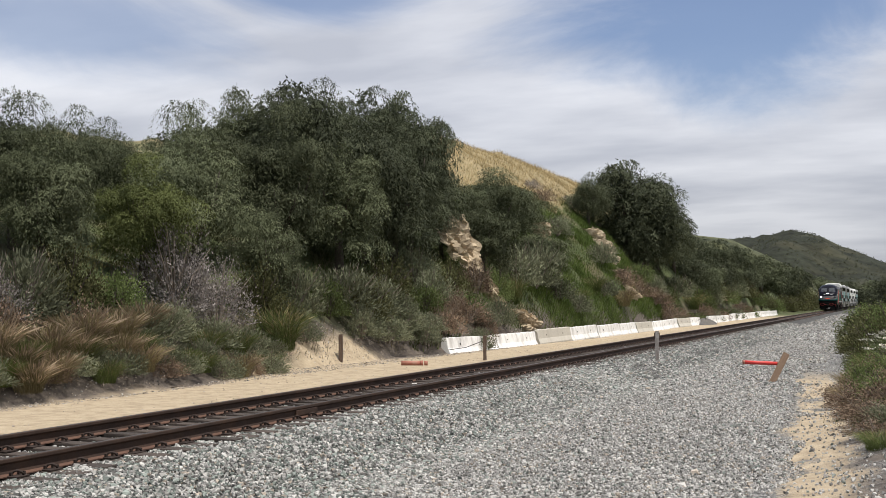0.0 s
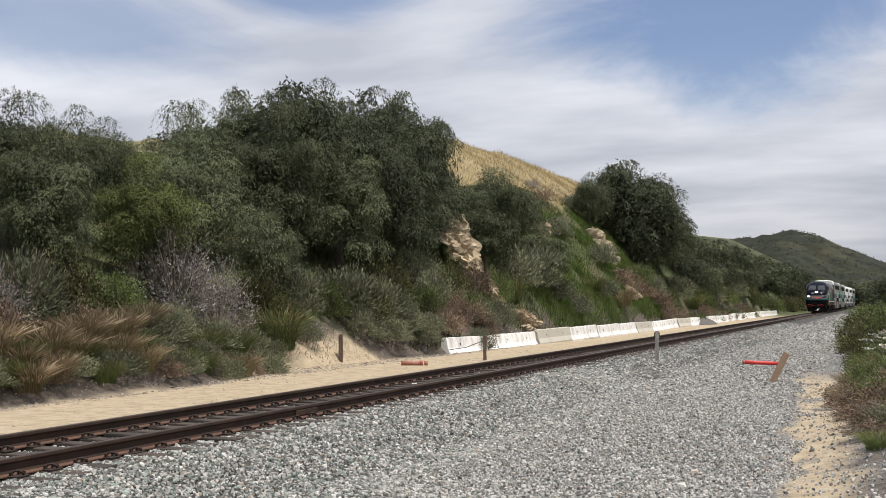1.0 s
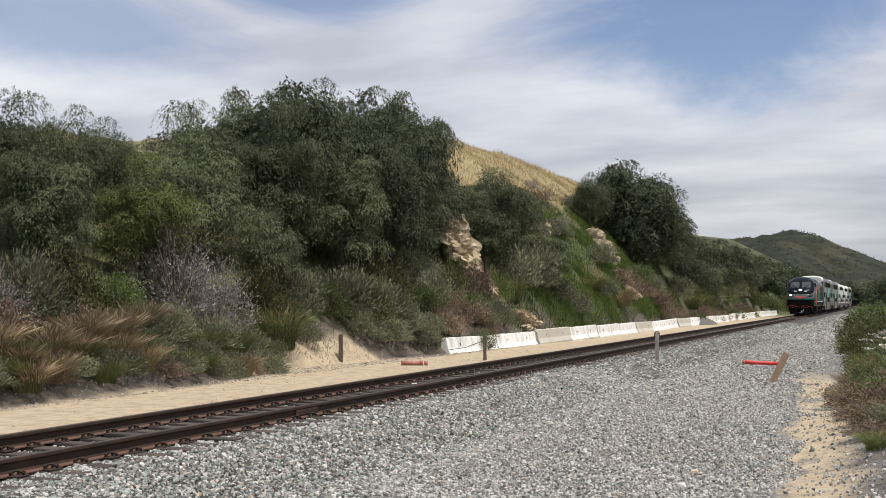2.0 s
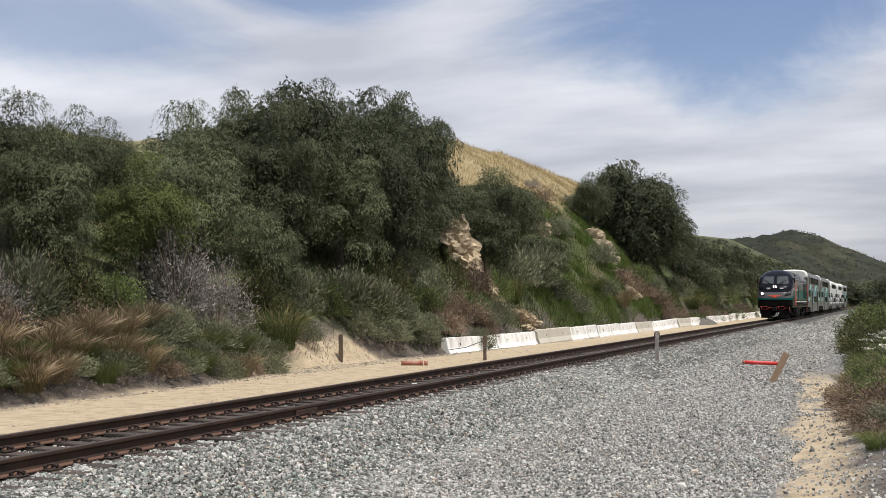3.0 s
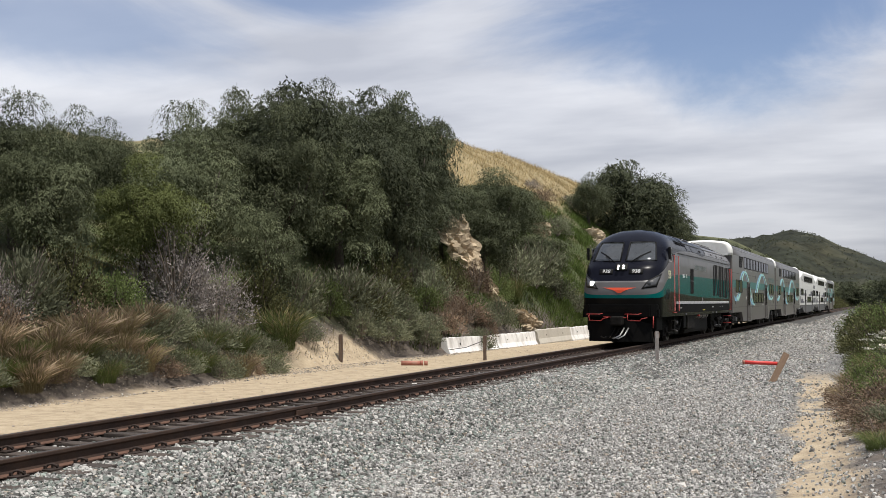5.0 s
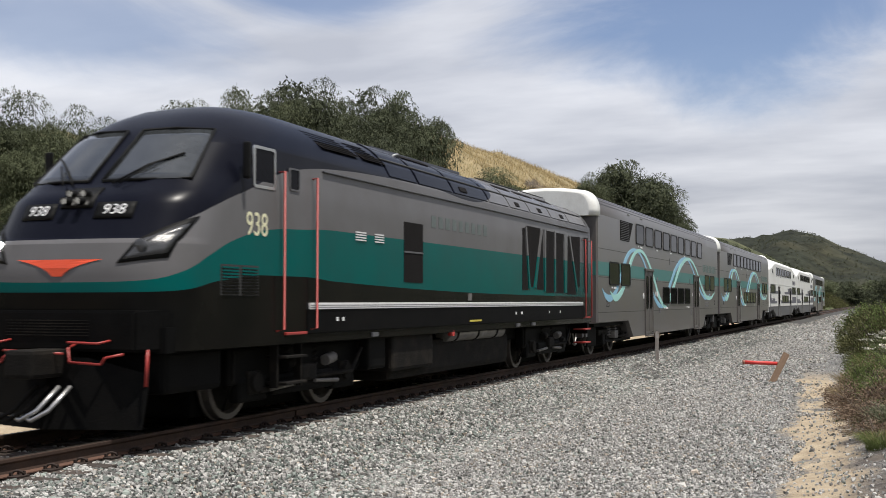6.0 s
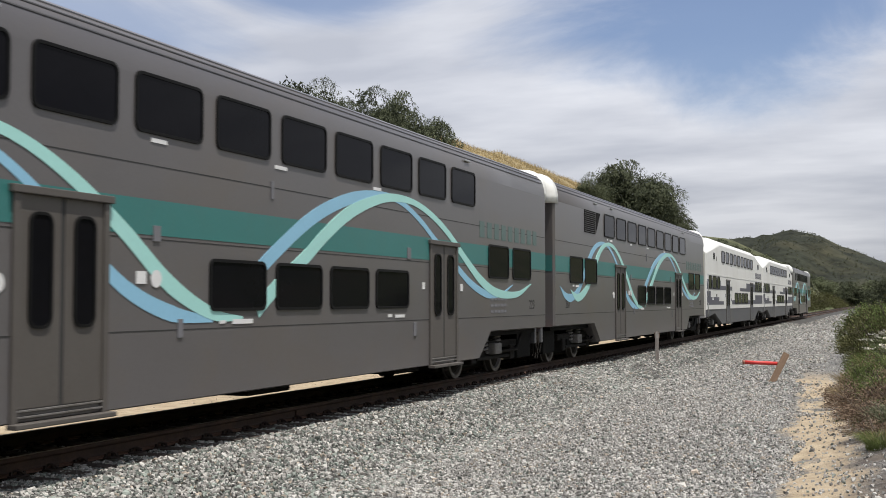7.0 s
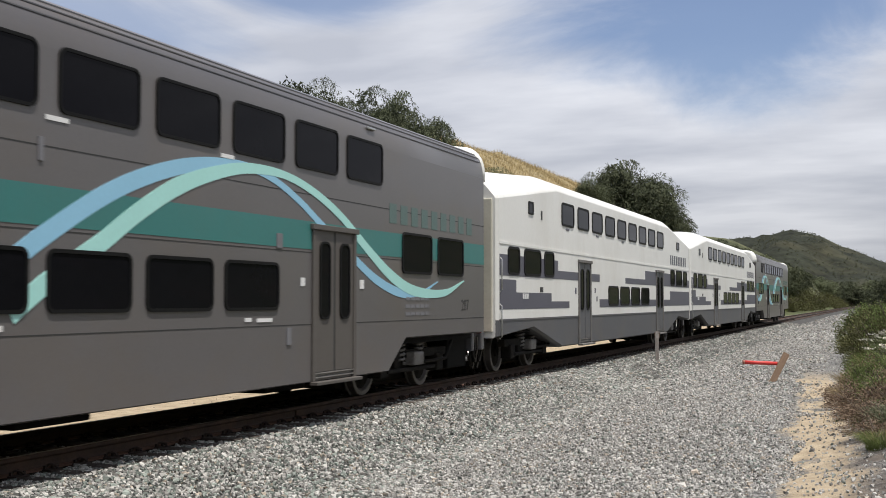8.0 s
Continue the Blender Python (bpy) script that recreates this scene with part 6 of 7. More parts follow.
p = post(2.33, 36.8, 0.95, 0.11, WHITEWOOD, "weathered white-painted wooden post in the gravel")
part("post_cap", box_bm(-0.09, 0.09, -0.02, 0.02, 0.86, 1.02), POSTWOOD, p)
post(-5.76, 43.4, 0.98, 0.13, POSTWOOD, "dark weathered wooden post with a slack cable", 0, (-1.5, 0.3))
post(-10.04, 39.15, 1.0, 0.15, POSTWOOD, "dark weathered wooden post at the slope's foot")
post(8.2, 38.0, 0.75, 0.09, POSTWOOD, "grey metal-capped stake among the bushes")

zb = float(terrain(6.4, 31.46))
board = part("leaning_board", box_bm(-0.085, 0.085, -0.02, 0.02, -0.05, 0.85, bevel=0.006), PALEWOOD)
board.matrix_basis = pose(6.36, 31.46, zb, -6, 27, 12)
tagged(board, "pale wooden board leaning in gravel with a red bar", "board")
bar = part("red_bar", tube_bm([(-0.96, 0.05, 0.0), (-0.55, 0.045, 0.0), (0.0, 0.05, 0.0)], 0.050, 12), REDPAINT, board, "red-painted wooden bar")
bar.matrix_basis = pose(-0.02, 0.03, 0.53, 0, -25, 0)
for dx in (-0.94, -0.05):
    part("bar_end", tube_bm([(dx - 0.03, 0.05, 0), (dx + 0.03, 0.05, 0)], 0.054, 12), CLAYPIPE, bar)

pipe = part("clay_pipe", tube_bm([(0, 0, 0), (0.72, 0, 0)], 0.085, 16), CLAYPIPE)
pipe.matrix_basis = pose(-7.45, 38.9, float(terrain(-7.2, 39)) + 0.08, 0, 0, 20)
tagged(pipe, "faded red clay pipe lying on the sand", "pipe")
part("pipe_collar", tube_bm([(0.70, 0, 0), (0.80, 0, 0)], 0.10, 16), CLAYPIPE, pipe)
part("pipe_collar", tube_bm([(0.84, 0, 0), (0.97, 0, 0)], 0.085, 16), CLAYPIPE, pipe)

# ---- plants ----
def leafy(name, base, var=0.35, rough=0.75, trans=0.25, tips=None):
    """Leaf material: colour varied from leaf to leaf and over patches, with light let through."""
    m = bpy.data.materials.new(name)
    m.use_nodes = True
    nt = m.node_tree
    N, L = nt.nodes.new, nt.links.new
    bs, out = nt.nodes["Principled BSDF"], nt.nodes["Material Output"]
    bs.inputs["Roughness"].default_value = rough
    bs.inputs["Specular IOR Level"].default_value = 0.12
    geo = N("ShaderNodeNewGeometry")
    nz = N("ShaderNodeTexNoise")
    nz.inputs["Scale"].default_value, nz.inputs["Detail"].default_value = 0.8, 3
    L(geo.outputs["Position"], nz.inputs["Vector"])
    a = N("ShaderNodeMapRange")
    a.inputs["To Min"].default_value, a.inputs["To Max"].default_value = 1 - var, 1 + var
    L(geo.outputs["Random Per Island"], a.inputs[0])
    b = N("ShaderNodeMapRange")
    b.inputs["From Min"].default_value, b.inputs["From Max"].default_value = 0.3, 0.7
    b.inputs["To Min"].default_value, b.inputs["To Max"].default_value = 0.75, 1.3
    L(nz.outputs[0], b.inputs[0])
    mu = N("ShaderNodeMath"); mu.operation = "MULTIPLY"
    L(a.outputs[0], mu.inputs[0]), L(b.outputs[0], mu.inputs[1])
    oi = N("ShaderNodeObjectInfo")
    c = N("ShaderNodeMapRange")
    c.inputs["To Min"].default_value, c.inputs["To Max"].default_value = 0.72, 1.3
    L(oi.outputs["Random"], c.inputs[0])
    mu2 = N("ShaderNodeMath"); mu2.operation = "MULTIPLY"
    L(mu.outputs[0], mu2.inputs[0]), L(c.outputs[0], mu2.inputs[1])
    mu = mu2
    colour = N("ShaderNodeMix"); colour.data_type = "RGBA"
    colour.inputs["A"].default_value, colour.inputs["B"].default_value = (*base, 1), (*(tips or base), 1)
    L(nz.outputs[0], colour.inputs["Factor"])
    sc = N("ShaderNodeVectorMath"); sc.operation = "SCALE"
    L(colour.outputs["Result"], sc.inputs[0]), L(mu.outputs[0], sc.inputs["Scale"])
    L(sc.outputs[0], bs.inputs["Base Color"])
    tr = N("ShaderNodeBsdfTranslucent")
    L(sc.outputs[0], tr.inputs[0])
    mx = N("ShaderNodeMixShader")
    mx.inputs[0].default_value = trans
    L(bs.outputs[0], mx.inputs[1]), L(tr.outputs[0], mx.inputs[2]), L(mx.outputs[0], out.inputs[0])
    return m


PEPPER = leafy("pepper_tree_leaf", (0.070, 0.083, 0.041), 0.14, trans=0.2, tips=(0.134, 0.147, 0.088))
# the pepper leaf again at about 0.6 of its colour
PEPPER_DARK = leafy("darker_pepper_leaf", (0.042, 0.050, 0.028), 0.14, trans=0.18, tips=(0.085, 0.095, 0.058))
PEPPER_BRIGHT = leafy("young_pepper_leaf", (0.074, 0.092, 0.032), 0.14, trans=0.22, tips=(0.125, 0.138, 0.050))
SAGE = leafy("sage_leaf", (0.140, 0.155, 0.092), 0.3, tips=(0.19, 0.195, 0.13))
GREYTWIG = leafy("grey_dry_twig", (0.175, 0.155, 0.148), 0.4, trans=0.05, tips=(0.24, 0.22, 0.205))
DARKSHRUB = leafy("dark_shrub_leaf", (0.068, 0.073, 0.029), 0.35, tips=(0.108, 0.106, 0.050))
GREENSHRUB = leafy("green_shrub_leaf", (0.090, 0.125, 0.040), 0.4, tips=(0.145, 0.170, 0.068))
RUSSET = leafy("russet_seed_head", (0.155, 0.105, 0.078), 0.4, trans=0.15, tips=(0.22, 0.165, 0.115))
PLUME = leafy("tan_grass_plume", (0.25, 0.185, 0.13), 0.35, trans=0.2, tips=(0.33, 0.26, 0.18))
GRASSGREEN = leafy("green_grass_blade", (0.066, 0.098, 0.026), 0.4, tips=(0.115, 0.132, 0.048))
GRASSGOLD = leafy("golden_grass_blade", (0.28, 0.215, 0.11), 0.4, tips=(0.40, 0.32, 0.18))
GRASSDRY = leafy("dry_grass_blade", (0.19, 0.165, 0.085), 0.4, tips=(0.27, 0.22, 0.12))
BARK = mat("grey_brown_bark", (0.075, 0.06, 0.05), 0.9, 0, 0.3, 4, 25, 0.6, stretch=(1, 1, 0.3))
TWIGWOOD = mat("bare_twig", (0.20, 0.165, 0.135), 0.85, 0, 0.3)
WHITEFLOWER = leafy("white_flower", (0.62, 0.60, 0.52), 0.2, trans=0.3)


def leaf_arrays(p, d, length, width, g, facing=None):
    """Diamond leaves at p along d, their faces turned about the way of facing."""
    n = len(p)
    d = d / np.linalg.norm(d, axis=1, keepdims=True)
    r = g.normal(size=(n, 3))
    if facing is not None:
        r = facing / (np.linalg.norm(facing, axis=1, keepdims=True) + 1e-6) + 0.30 * r
    side = np.cross(d, r)
    side /= np.linalg.norm(side, axis=1, keepdims=True) + 1e-9
    ln, w = (length * g.uniform(0.6, 1.3, n))[:, None], (width * g.uniform(0.7, 1.3, n))[:, None]
    return np.stack([p, p + d * ln * 0.45 + side * w / 2, p + d * ln, p + d * ln * 0.45 - side * w / 2], 1)


def leaf_mesh(name, quads, material):
    v = quads.reshape(-1, 3)
    me = raw_mesh(name, v, np.arange(len(v)).reshape(-1, quads.shape[1]), False)
    me.materials.append(material)
    return me


def leaf_tris(p, d, length, width, g, facing):
    """Narrow three-cornered sprays at p along d, their faces turned about the way of facing."""
    n = len(p)
    d = d / np.linalg.norm(d, axis=1, keepdims=True)
    r = facing / (np.linalg.norm(facing, axis=1, keepdims=True) + 1e-6) + 0.22 * g.normal(size=(n, 3))
    side = np.cross(d, r)
    side /= np.linalg.norm(side, axis=1, keepdims=True) + 1e-9
    ln, w = (length * g.uniform(0.5, 1.4, n))[:, None], (width * g.uniform(0.6, 1.4, n))[:, None]
    return np.stack([p + side * w / 2, p - side * w / 2, p + d * ln], 1)


def crown_tris(seed, height, radius, low, clumps, leaves, leaf, lobes=8):
    """A weeping crown, base at z = 0: tall leaning lobes clad in mop-headed clumps, each a cap of sprays with a hanging skirt."""
    g = np.random.default_rng(seed)
    out = []
    ang = np.arange(lobes) * 2.4 + g.uniform(-0.5, 0.5, lobes)
    off = radius * g.uniform(0.30, 0.66, lobes)
    off[0] = 0.0
    lobe_top = height * (1.0 - 0.42 * (off / radius) ** 1.5 - g.uniform(0, 0.22, lobes))
    lobe_top[0] = height
    lobe_r = radius * g.uniform(0.34, 0.50, lobes)
    lobe_low = low + height * g.uniform(0.0, 0.30, lobes)
    for c in range(clumps):
        k = c % lobes
        th, cz = g.uniform(0, 2 * np.pi), 1 - 1.75 * g.random() ** 1.15
        sz = np.sqrt(max(1 - cz * cz, 0.0))
        half = (lobe_top[k] - lobe_low[k]) / 2
        swell = g.uniform(0.75, 1.08 - 0.14 * max(cz, 0))
        way = np.array([sz * np.cos(th), sz * np.sin(th), cz])
        centre = np.array([off[k] * np.cos(ang[k]), off[k] * np.sin(ang[k]), lobe_low[k] + half]) + way * np.array([lobe_r[k], lobe_r[k], half]) * swell
        cr = radius * 0.25 * np.exp(g.normal(0, 0.26))
        m = int(leaves * g.uniform(0.75, 1.25) * (cr / (radius * 0.25)) ** 1.6)
        strands = max(m // 10, 3)
        sa, su = g.uniform(0, 2 * np.pi, strands), np.sqrt(g.random(strands))
        sf = g.uniform(0.4, 1.9, strands) * (0.3 + 0.95 * su) * cr
        i = g.integers(0, strands, m)
        # half the sprays lie on the cap, the rest hang below its rim
        t = np.where(g.random(m) < 0.42, 0.12 * g.random(m), g.random(m))
        a, u = sa[i] + g.normal(0, 0.12, m), su[i] * (1 + 0.12 * np.sqrt(t))
        outw = np.stack([np.cos(a), np.sin(a), np.zeros(m)], 1) * u[:, None]
        up = np.array([0, 0, 1.0])
        p = centre + outw * cr + up * (0.7 * cr * (1 - np.minimum(u, 1) ** 2) - t * sf[i])[:, None]
        p = p + g.normal(0, 0.045, p.shape)
        p[:, 2] = np.maximum(p[:, 2], 0.12)
        d = outw * (1.0 - 0.7 * t)[:, None] - up * (0.15 + 0.9 * u * u)[:, None] + g.normal(0, 0.38, p.shape)
        face = outw * 0.8 + way * 0.3 + up * (1.15 - 0.9 * t)[:, None]
        out.append(leaf_tris(p, d, leaf, leaf * 0.36, g, face))
    # larger sprays fill the heart, so that little sky shows through
    n = clumps * 56
    k = g.integers(0, lobes, n)
    th, r, v = g.uniform(0, 2 * np.pi, n), np.sqrt(g.random(n)), g.uniform(0.05, 0.93, n)
    r = r * lobe_r[k] * 0.92 * np.sqrt(np.clip(1 - (2 * v - 1) ** 2, 0.02, 1))
    p = np.stack([off[k] * np.cos(ang[k]) + r * np.cos(th), off[k] * np.sin(ang[k]) + r * np.sin(th), lobe_low[k] + (lobe_top[k] - lobe_low[k]) * v], 1)
    out.append(leaf_tris(p, np.array([0, 0, -0.8]) + g.normal(0, 0.6, p.shape), leaf * 1.4, leaf * 0.6, g, g.normal(size=p.shape)))
    return np.concatenate(out) * np.array([1, 1, 8.95 / height])


def trunk_bm(seed, height, radius):
    g = random.Random(seed)
    bm = bmesh.new()
    lean = Vector((g.uniform(-0.12, 0.12), g.uniform(-0.12, 0.12), 0))
    fork = height * g.uniform(0.22, 0.32)
    add_tube(bm, [(0, 0, -0.5), lean * fork * 0.5 + Vector((0, 0, fork * 0.5)), lean * fork + Vector((0, 0, fork))], [0.035 * height, 0.028 * height, 0.024 * height], 9)
    for k in range(7):
        a = 2 * math.pi * k / 7 + g.uniform(-0.4, 0.4)
        reach, up = radius * g.uniform(0.3, 0.55), height * g.uniform(0.42, 0.66)
        b0 = lean * fork + Vector((0, 0, fork * g.uniform(0.8, 1.0)))
        tip = Vector((math.cos(a) * reach, math.sin(a) * reach, up))
        mid = b0.lerp(tip, 0.5) + Vector((math.cos(a), math.sin(a), 0.6)) * 0.25
        add_tube(bm, [b0, mid, tip], [0.014 * height, 0.009 * height, 0.003 * height], 6)
        t2 = mid + Vector((math.cos(a + 0.9), math.sin(a + 0.9), 0.9)) * radius * 0.18
        add_tube(bm, [mid, t2], [0.007 * height, 0.002 * height], 5)
    return bm


TREE_KINDS = []
for k, (h, r, low, cl, lv, leaf, mtl) in enumerate(((10, 3.4, 0.6, 84, 460, 0.165, PEPPER), (10, 3.0, 0.4, 76, 460, 0.155, PEPPER), (10, 4.0, 0.8, 96, 460, 0.17, PEPPER), (10, 3.2, 0.3, 80, 460, 0.15, PEPPER_BRIGHT),
                                                    (10, 4.2, 0.3, 110, 400, 0.21, PEPPER_DARK), (10, 4.0, 0.2, 90, 150, 0.27, PEPPER), (10, 4.4, 0.2, 96, 150, 0.27, PEPPER_DARK), (10, 3.4, 0.3, 86, 460, 0.165, PEPPER_DARK))):
    crown = leaf_mesh("crown", crown_tris(20 + k, h, r, low, cl, lv, leaf), mtl)
    bm = trunk_bm(60 + k, h, r)
    tm = bpy.data.meshes.new("trunk")
    bm.to_mesh(tm), bm.free()
    tm.materials.append(BARK)
    TREE_KINDS.append((crown, tm))


def tree(x, y, top, kind, wide=1.0, label="weeping pepper tree with drooping grey-green foliage", turn=0.0):
    z = float(terrain(x, y)) - 0.2
    root = new("tree")
    tagged(root, label, "tree")
    s = (top - z) / 8.95
    crown, tm = TREE_KINDS[kind]
    for name, me in (("trunk", tm), ("crown", crown)):
        o = new(name, me)
        o.parent = root
    root.matrix_basis = pose(x, y, z, 0, 0, turn) @ Matrix.Diagonal((s * wide, s * wide, s, 1))
    return root


YOUNG = "bright green young pepper tree with drooping leaves"
FULL = "large dark weeping pepper tree on the cutting slope"
# x, y, height of the top, kind, breadth, turn
for x, y, top, kind, wide, turn, lab in (
        (-13, 22.5, 7.2, 0, 1.1, 0, ""), (-15.5, 27.8, 7.9, 0, 1.0, 40, ""), (-13.2, 26.4, 6.6, 0, 0.9, 80, ""), (-17.5, 33.0, 8.3, 2, 0.85, 120, ""),
        (-13, 30.8, 6.6, 3, 1.0, 160, YOUNG), (-16, 38.0, 9.2, 0, 1.0, 200, ""), (-12.4, 34.8, 7.4, 2, 1.0, 20, ""), (-18, 45.3, 11.6, 1, 0.9, 240, ""),
        (-16, 45.9, 12.2, 4, 0.85, 300, FULL), (-12.6, 41.6, 9.0, 0, 1.0, 330, ""), (-18, 53.1, 12.8, 2, 0.9, 60, ""), (-17, 55.8, 13.4, 7, 0.95, 100, FULL),
        (-12.5, 46.8, 8.6, 1, 1.1, 140, ""), (-16.0, 59.0, 14.0, 4, 0.72, 180, FULL), (-14.6, 56.6, 11.4, 7, 0.8, 220, FULL), (-12.4, 52.6, 9.6, 7, 1.0, 260, FULL),
        (-11.2, 38.1, 4.6, 1, 0.95, 10, ""), (-12.6, 60.0, 8.4, 7, 0.75, 45, FULL), (-20, 38, 8.8, 2, 1.1, 70, ""), (-20, 48, 11.0, 0, 1.1, 15, ""), (-14.5, 50.5, 11.0, 4, 0.85, 95, ""),
        (-14.2, 110, 16.0, 4, 1.1, 210, FULL), (-16.2, 103, 13.2, 2, 0.95, 150, ""), (-12.8, 118, 13.8, 4, 0.95, 30, ""), (-12.4, 126, 11.0, 2, 1.0, 300, ""), (-12.4, 110, 11.6, 1, 1.2, 250, ""),
        (-11.4, 131, 7.6, 6, 1.2, 15, ""), (-11.2, 139, 6.6, 5, 1.3, 75, ""), (-11.4, 148, 7.4, 6, 1.3, 135, ""), (-11.2, 164, 7.0, 5, 1.4, 195, ""), (-11.6, 178, 7.8, 6, 1.4, 255, ""), (-14, 145, 11.6, 6, 1.3, 0, ""), (-12.6, 158, 9.6, 5, 1.4, 60, ""), (-13.5, 172, 11.0, 6, 1.4, 120, ""), (-12.4, 188, 9.8, 5, 1.5, 180, ""), (-14, 204, 11.2, 6, 1.4, 240, ""),
        (-12.6, 222, 10.4, 5, 1.4, 300, ""), (-13.6, 240, 11.2, 6, 1.5, 20, ""), (-12.8, 262, 10.6, 5, 1.5, 80, ""), (-14, 288, 11.4, 6, 1.5, 140, ""), (-13, 318, 10.6, 5, 1.6, 200, ""), (-12, 350, 10.0, 6, 1.7, 260, ""),
        (-10.5, 385, 9.5, 5, 1.7, 320, ""), (-2, 420, 9.0, 6, 1.9, 10, ""), (6, 430, 9.0, 5, 1.9, 100, ""), (-14, 412, 10.0, 6, 1.8, 50, ""), (-8.5, 426, 9.0, 5, 1.8, 70, ""), (-5, 445, 9.5, 6, 1.9, 190, ""), (3, 448, 9.0, 5, 1.9, 280, ""), (13, 445, 9.5, 6, 1.9, 330, ""), (-19, 430, 11.0, 5, 1.9, 140, ""), (10.2, 92, 4.6, 6, 1.2, 25, "")):
    if x > -13.1 and y < 62 and lab != YOUNG:
        x, wide, top = x - 1.4, wide * 0.9, top + 0.6
    tree(x, y, top, kind, wide, lab or "weeping pepper tree with drooping grey-green foliage", turn)


def shrub_quads(seed, count, leaf, width, shape="round"):
    """A shrub one metre high and wide: stems fan from the base and carry leaves, or arching blades for a tuft."""
    g = np.random.default_rng(seed)
    if shape == "tuft":
        a, lean = g.uniform(0, 2 * np.pi, count), g.uniform(0.05, 0.6, count)
        out = []
        b = 0.28 * np.sqrt(g.random(count))
        p = np.stack([b * np.cos(a + 0.8), b * np.sin(a + 0.8), np.zeros(count)], 1)
        grow = g.uniform(0.35, 1.0, count)[:, None]
        for k in range(3):
            dz = np.array([1.0, 0.85, 0.4])[k]
            dr = np.array([0.35, 0.75, 1.0])[k]
            d = np.stack([np.cos(a) * lean * dr, np.sin(a) * lean * dr, np.full(count, dz) * (1.1 - 0.5 * lean)], 1)
            q = leaf_arrays(p - d * 0.03, d + g.normal(0, 0.03, d.shape), 0.42, width, np.random.default_rng(seed + 9))
            out.append(q[:, :1] + (q - q[:, :1]) * grow[:, None])
            p = p + d / np.linalg.norm(d, axis=1, keepdims=True) * 0.36 * grow
        return np.concatenate(out)
    n = count
    th = g.uniform(0, 2 * np.pi, n)
    ce = g.uniform(0.0, 1.0, n)
    bump = 0.75 + 0.25 * np.sin(3 * th + seed) * np.cos(4 * ce + seed) + g.normal(0, 0.09, n)
    r = bump * g.uniform(0.45, 1.0, n) ** 0.45
    st = np.sqrt(1 - ce**2)
    p = np.stack([0.55 * r * st * np.cos(th), 0.55 * r * st * np.sin(th), 0.06 + 0.92 * r * ce], 1)
    d = p * np.array([1, 1, 1.1]) + np.array([0, 0, 0.25]) + g.normal(0, 0.28, p.shape)
    return leaf_arrays(p, d, leaf, width, g, p + np.array([0, 0, 0.1]))


def stems_mesh(seed, n, material):
    g = random.Random(seed)
    bm = bmesh.new()
    for k in range(n):
        a, e = g.uniform(0, 6.28), g.uniform(0.2, 0.9)
        tip = Vector((math.cos(a) * 0.5 * e, math.sin(a) * 0.5 * e, 0.9 - 0.5 * e * g.random()))
        add_tube(bm, [(0, 0, -0.05), tip * 0.5 + Vector((0, 0, 0.06)), tip], [0.014, 0.009, 0.003], 4, cap=False)
    me = bpy.data.meshes.new("branchwork")
    bm.to_mesh(me), bm.free()
    me.materials.append(material)
    return me


SHRUBS = {
    "sage": (leaf_mesh("foliage", shrub_quads(1, 2400, 0.085, 0.022), SAGE), stems_mesh(1, 14, TWIGWOOD), "soft grey-green sagebrush shrub", "shrub"),
    "grey": (leaf_mesh("foliage", shrub_quads(2, 5200, 0.030, 0.014), GREYTWIG), stems_mesh(2, 14, TWIGWOOD), "leafless grey twiggy shrub with dry heads", "shrub"),
    "dark": (leaf_mesh("foliage", shrub_quads(3, 3600, 0.050, 0.024), DARKSHRUB), stems_mesh(3, 14, BARK), "dense dark olive-green shrub on the slope", "shrub"),
    "green": (leaf_mesh("foliage", shrub_quads(4, 4200, 0.044, 0.021), GREENSHRUB), stems_mesh(4, 14, BARK), "fresh green leafy shrub", "shrub"),
    "russet": (leaf_mesh("foliage", shrub_quads(5, 2300, 0.064, 0.019), RUSSET), stems_mesh(5, 18, TWIGWOOD), "russet-brown dried buckwheat shrub", "shrub"),
}
TUFTS = {
    "plume": (leaf_mesh("grass_tuft", shrub_quads(6, 900, 0.4, 0.010, "tuft"), GRASSDRY), leaf_mesh("plume_head", shrub_quads(16, 420, 0.4, 0.026, "tuft")[-420:], PLUME), "fountain grass clump with tan-brown plumes", "grass clump"),
    "fan": (leaf_mesh("grass_tuft", shrub_quads(7, 1100, 0.4, 0.009, "tuft"), GRASSGREEN), leaf_mesh("plume_head", shrub_quads(17, 420, 0.4, 0.012, "tuft")[-420:], GRASSDRY), "stiff arching grass clump with straw tips", "grass clump"),
    "green_tuft": (leaf_mesh("grass_tuft", shrub_quads(8, 1200, 0.4, 0.008, "tuft"), GRASSGREEN), leaf_mesh("plume_head", shrub_quads(18, 300, 0.4, 0.009, "tuft")[-300:], GRASSDRY), "green grass clump at the slope's foot", "grass clump"),
}
turns = random.Random(11)


def plant(kind, x, y, h, w=None):
    """A shrub or clump of that height and breadth, standing on the ground."""
    a, b, label, cat = (SHRUBS.get(kind) or TUFTS.get(kind))
    root = new("shrub" if kind in SHRUBS else "grass_clump")
    tagged(root, label, cat)
    for name, me in (("foliage" if kind in SHRUBS else "grass_tuft", a), ("branchwork" if kind in SHRUBS else "plume_head", b)):
        o = new(name, me)
        o.parent = root
    w = w or h
    root.matrix_basis = pose(x, y, float(terrain(x, y)) - 0.03, 0, 0, turns.uniform(0, 360)) @ Matrix.Diagonal((w, w, h, 1))
    return root


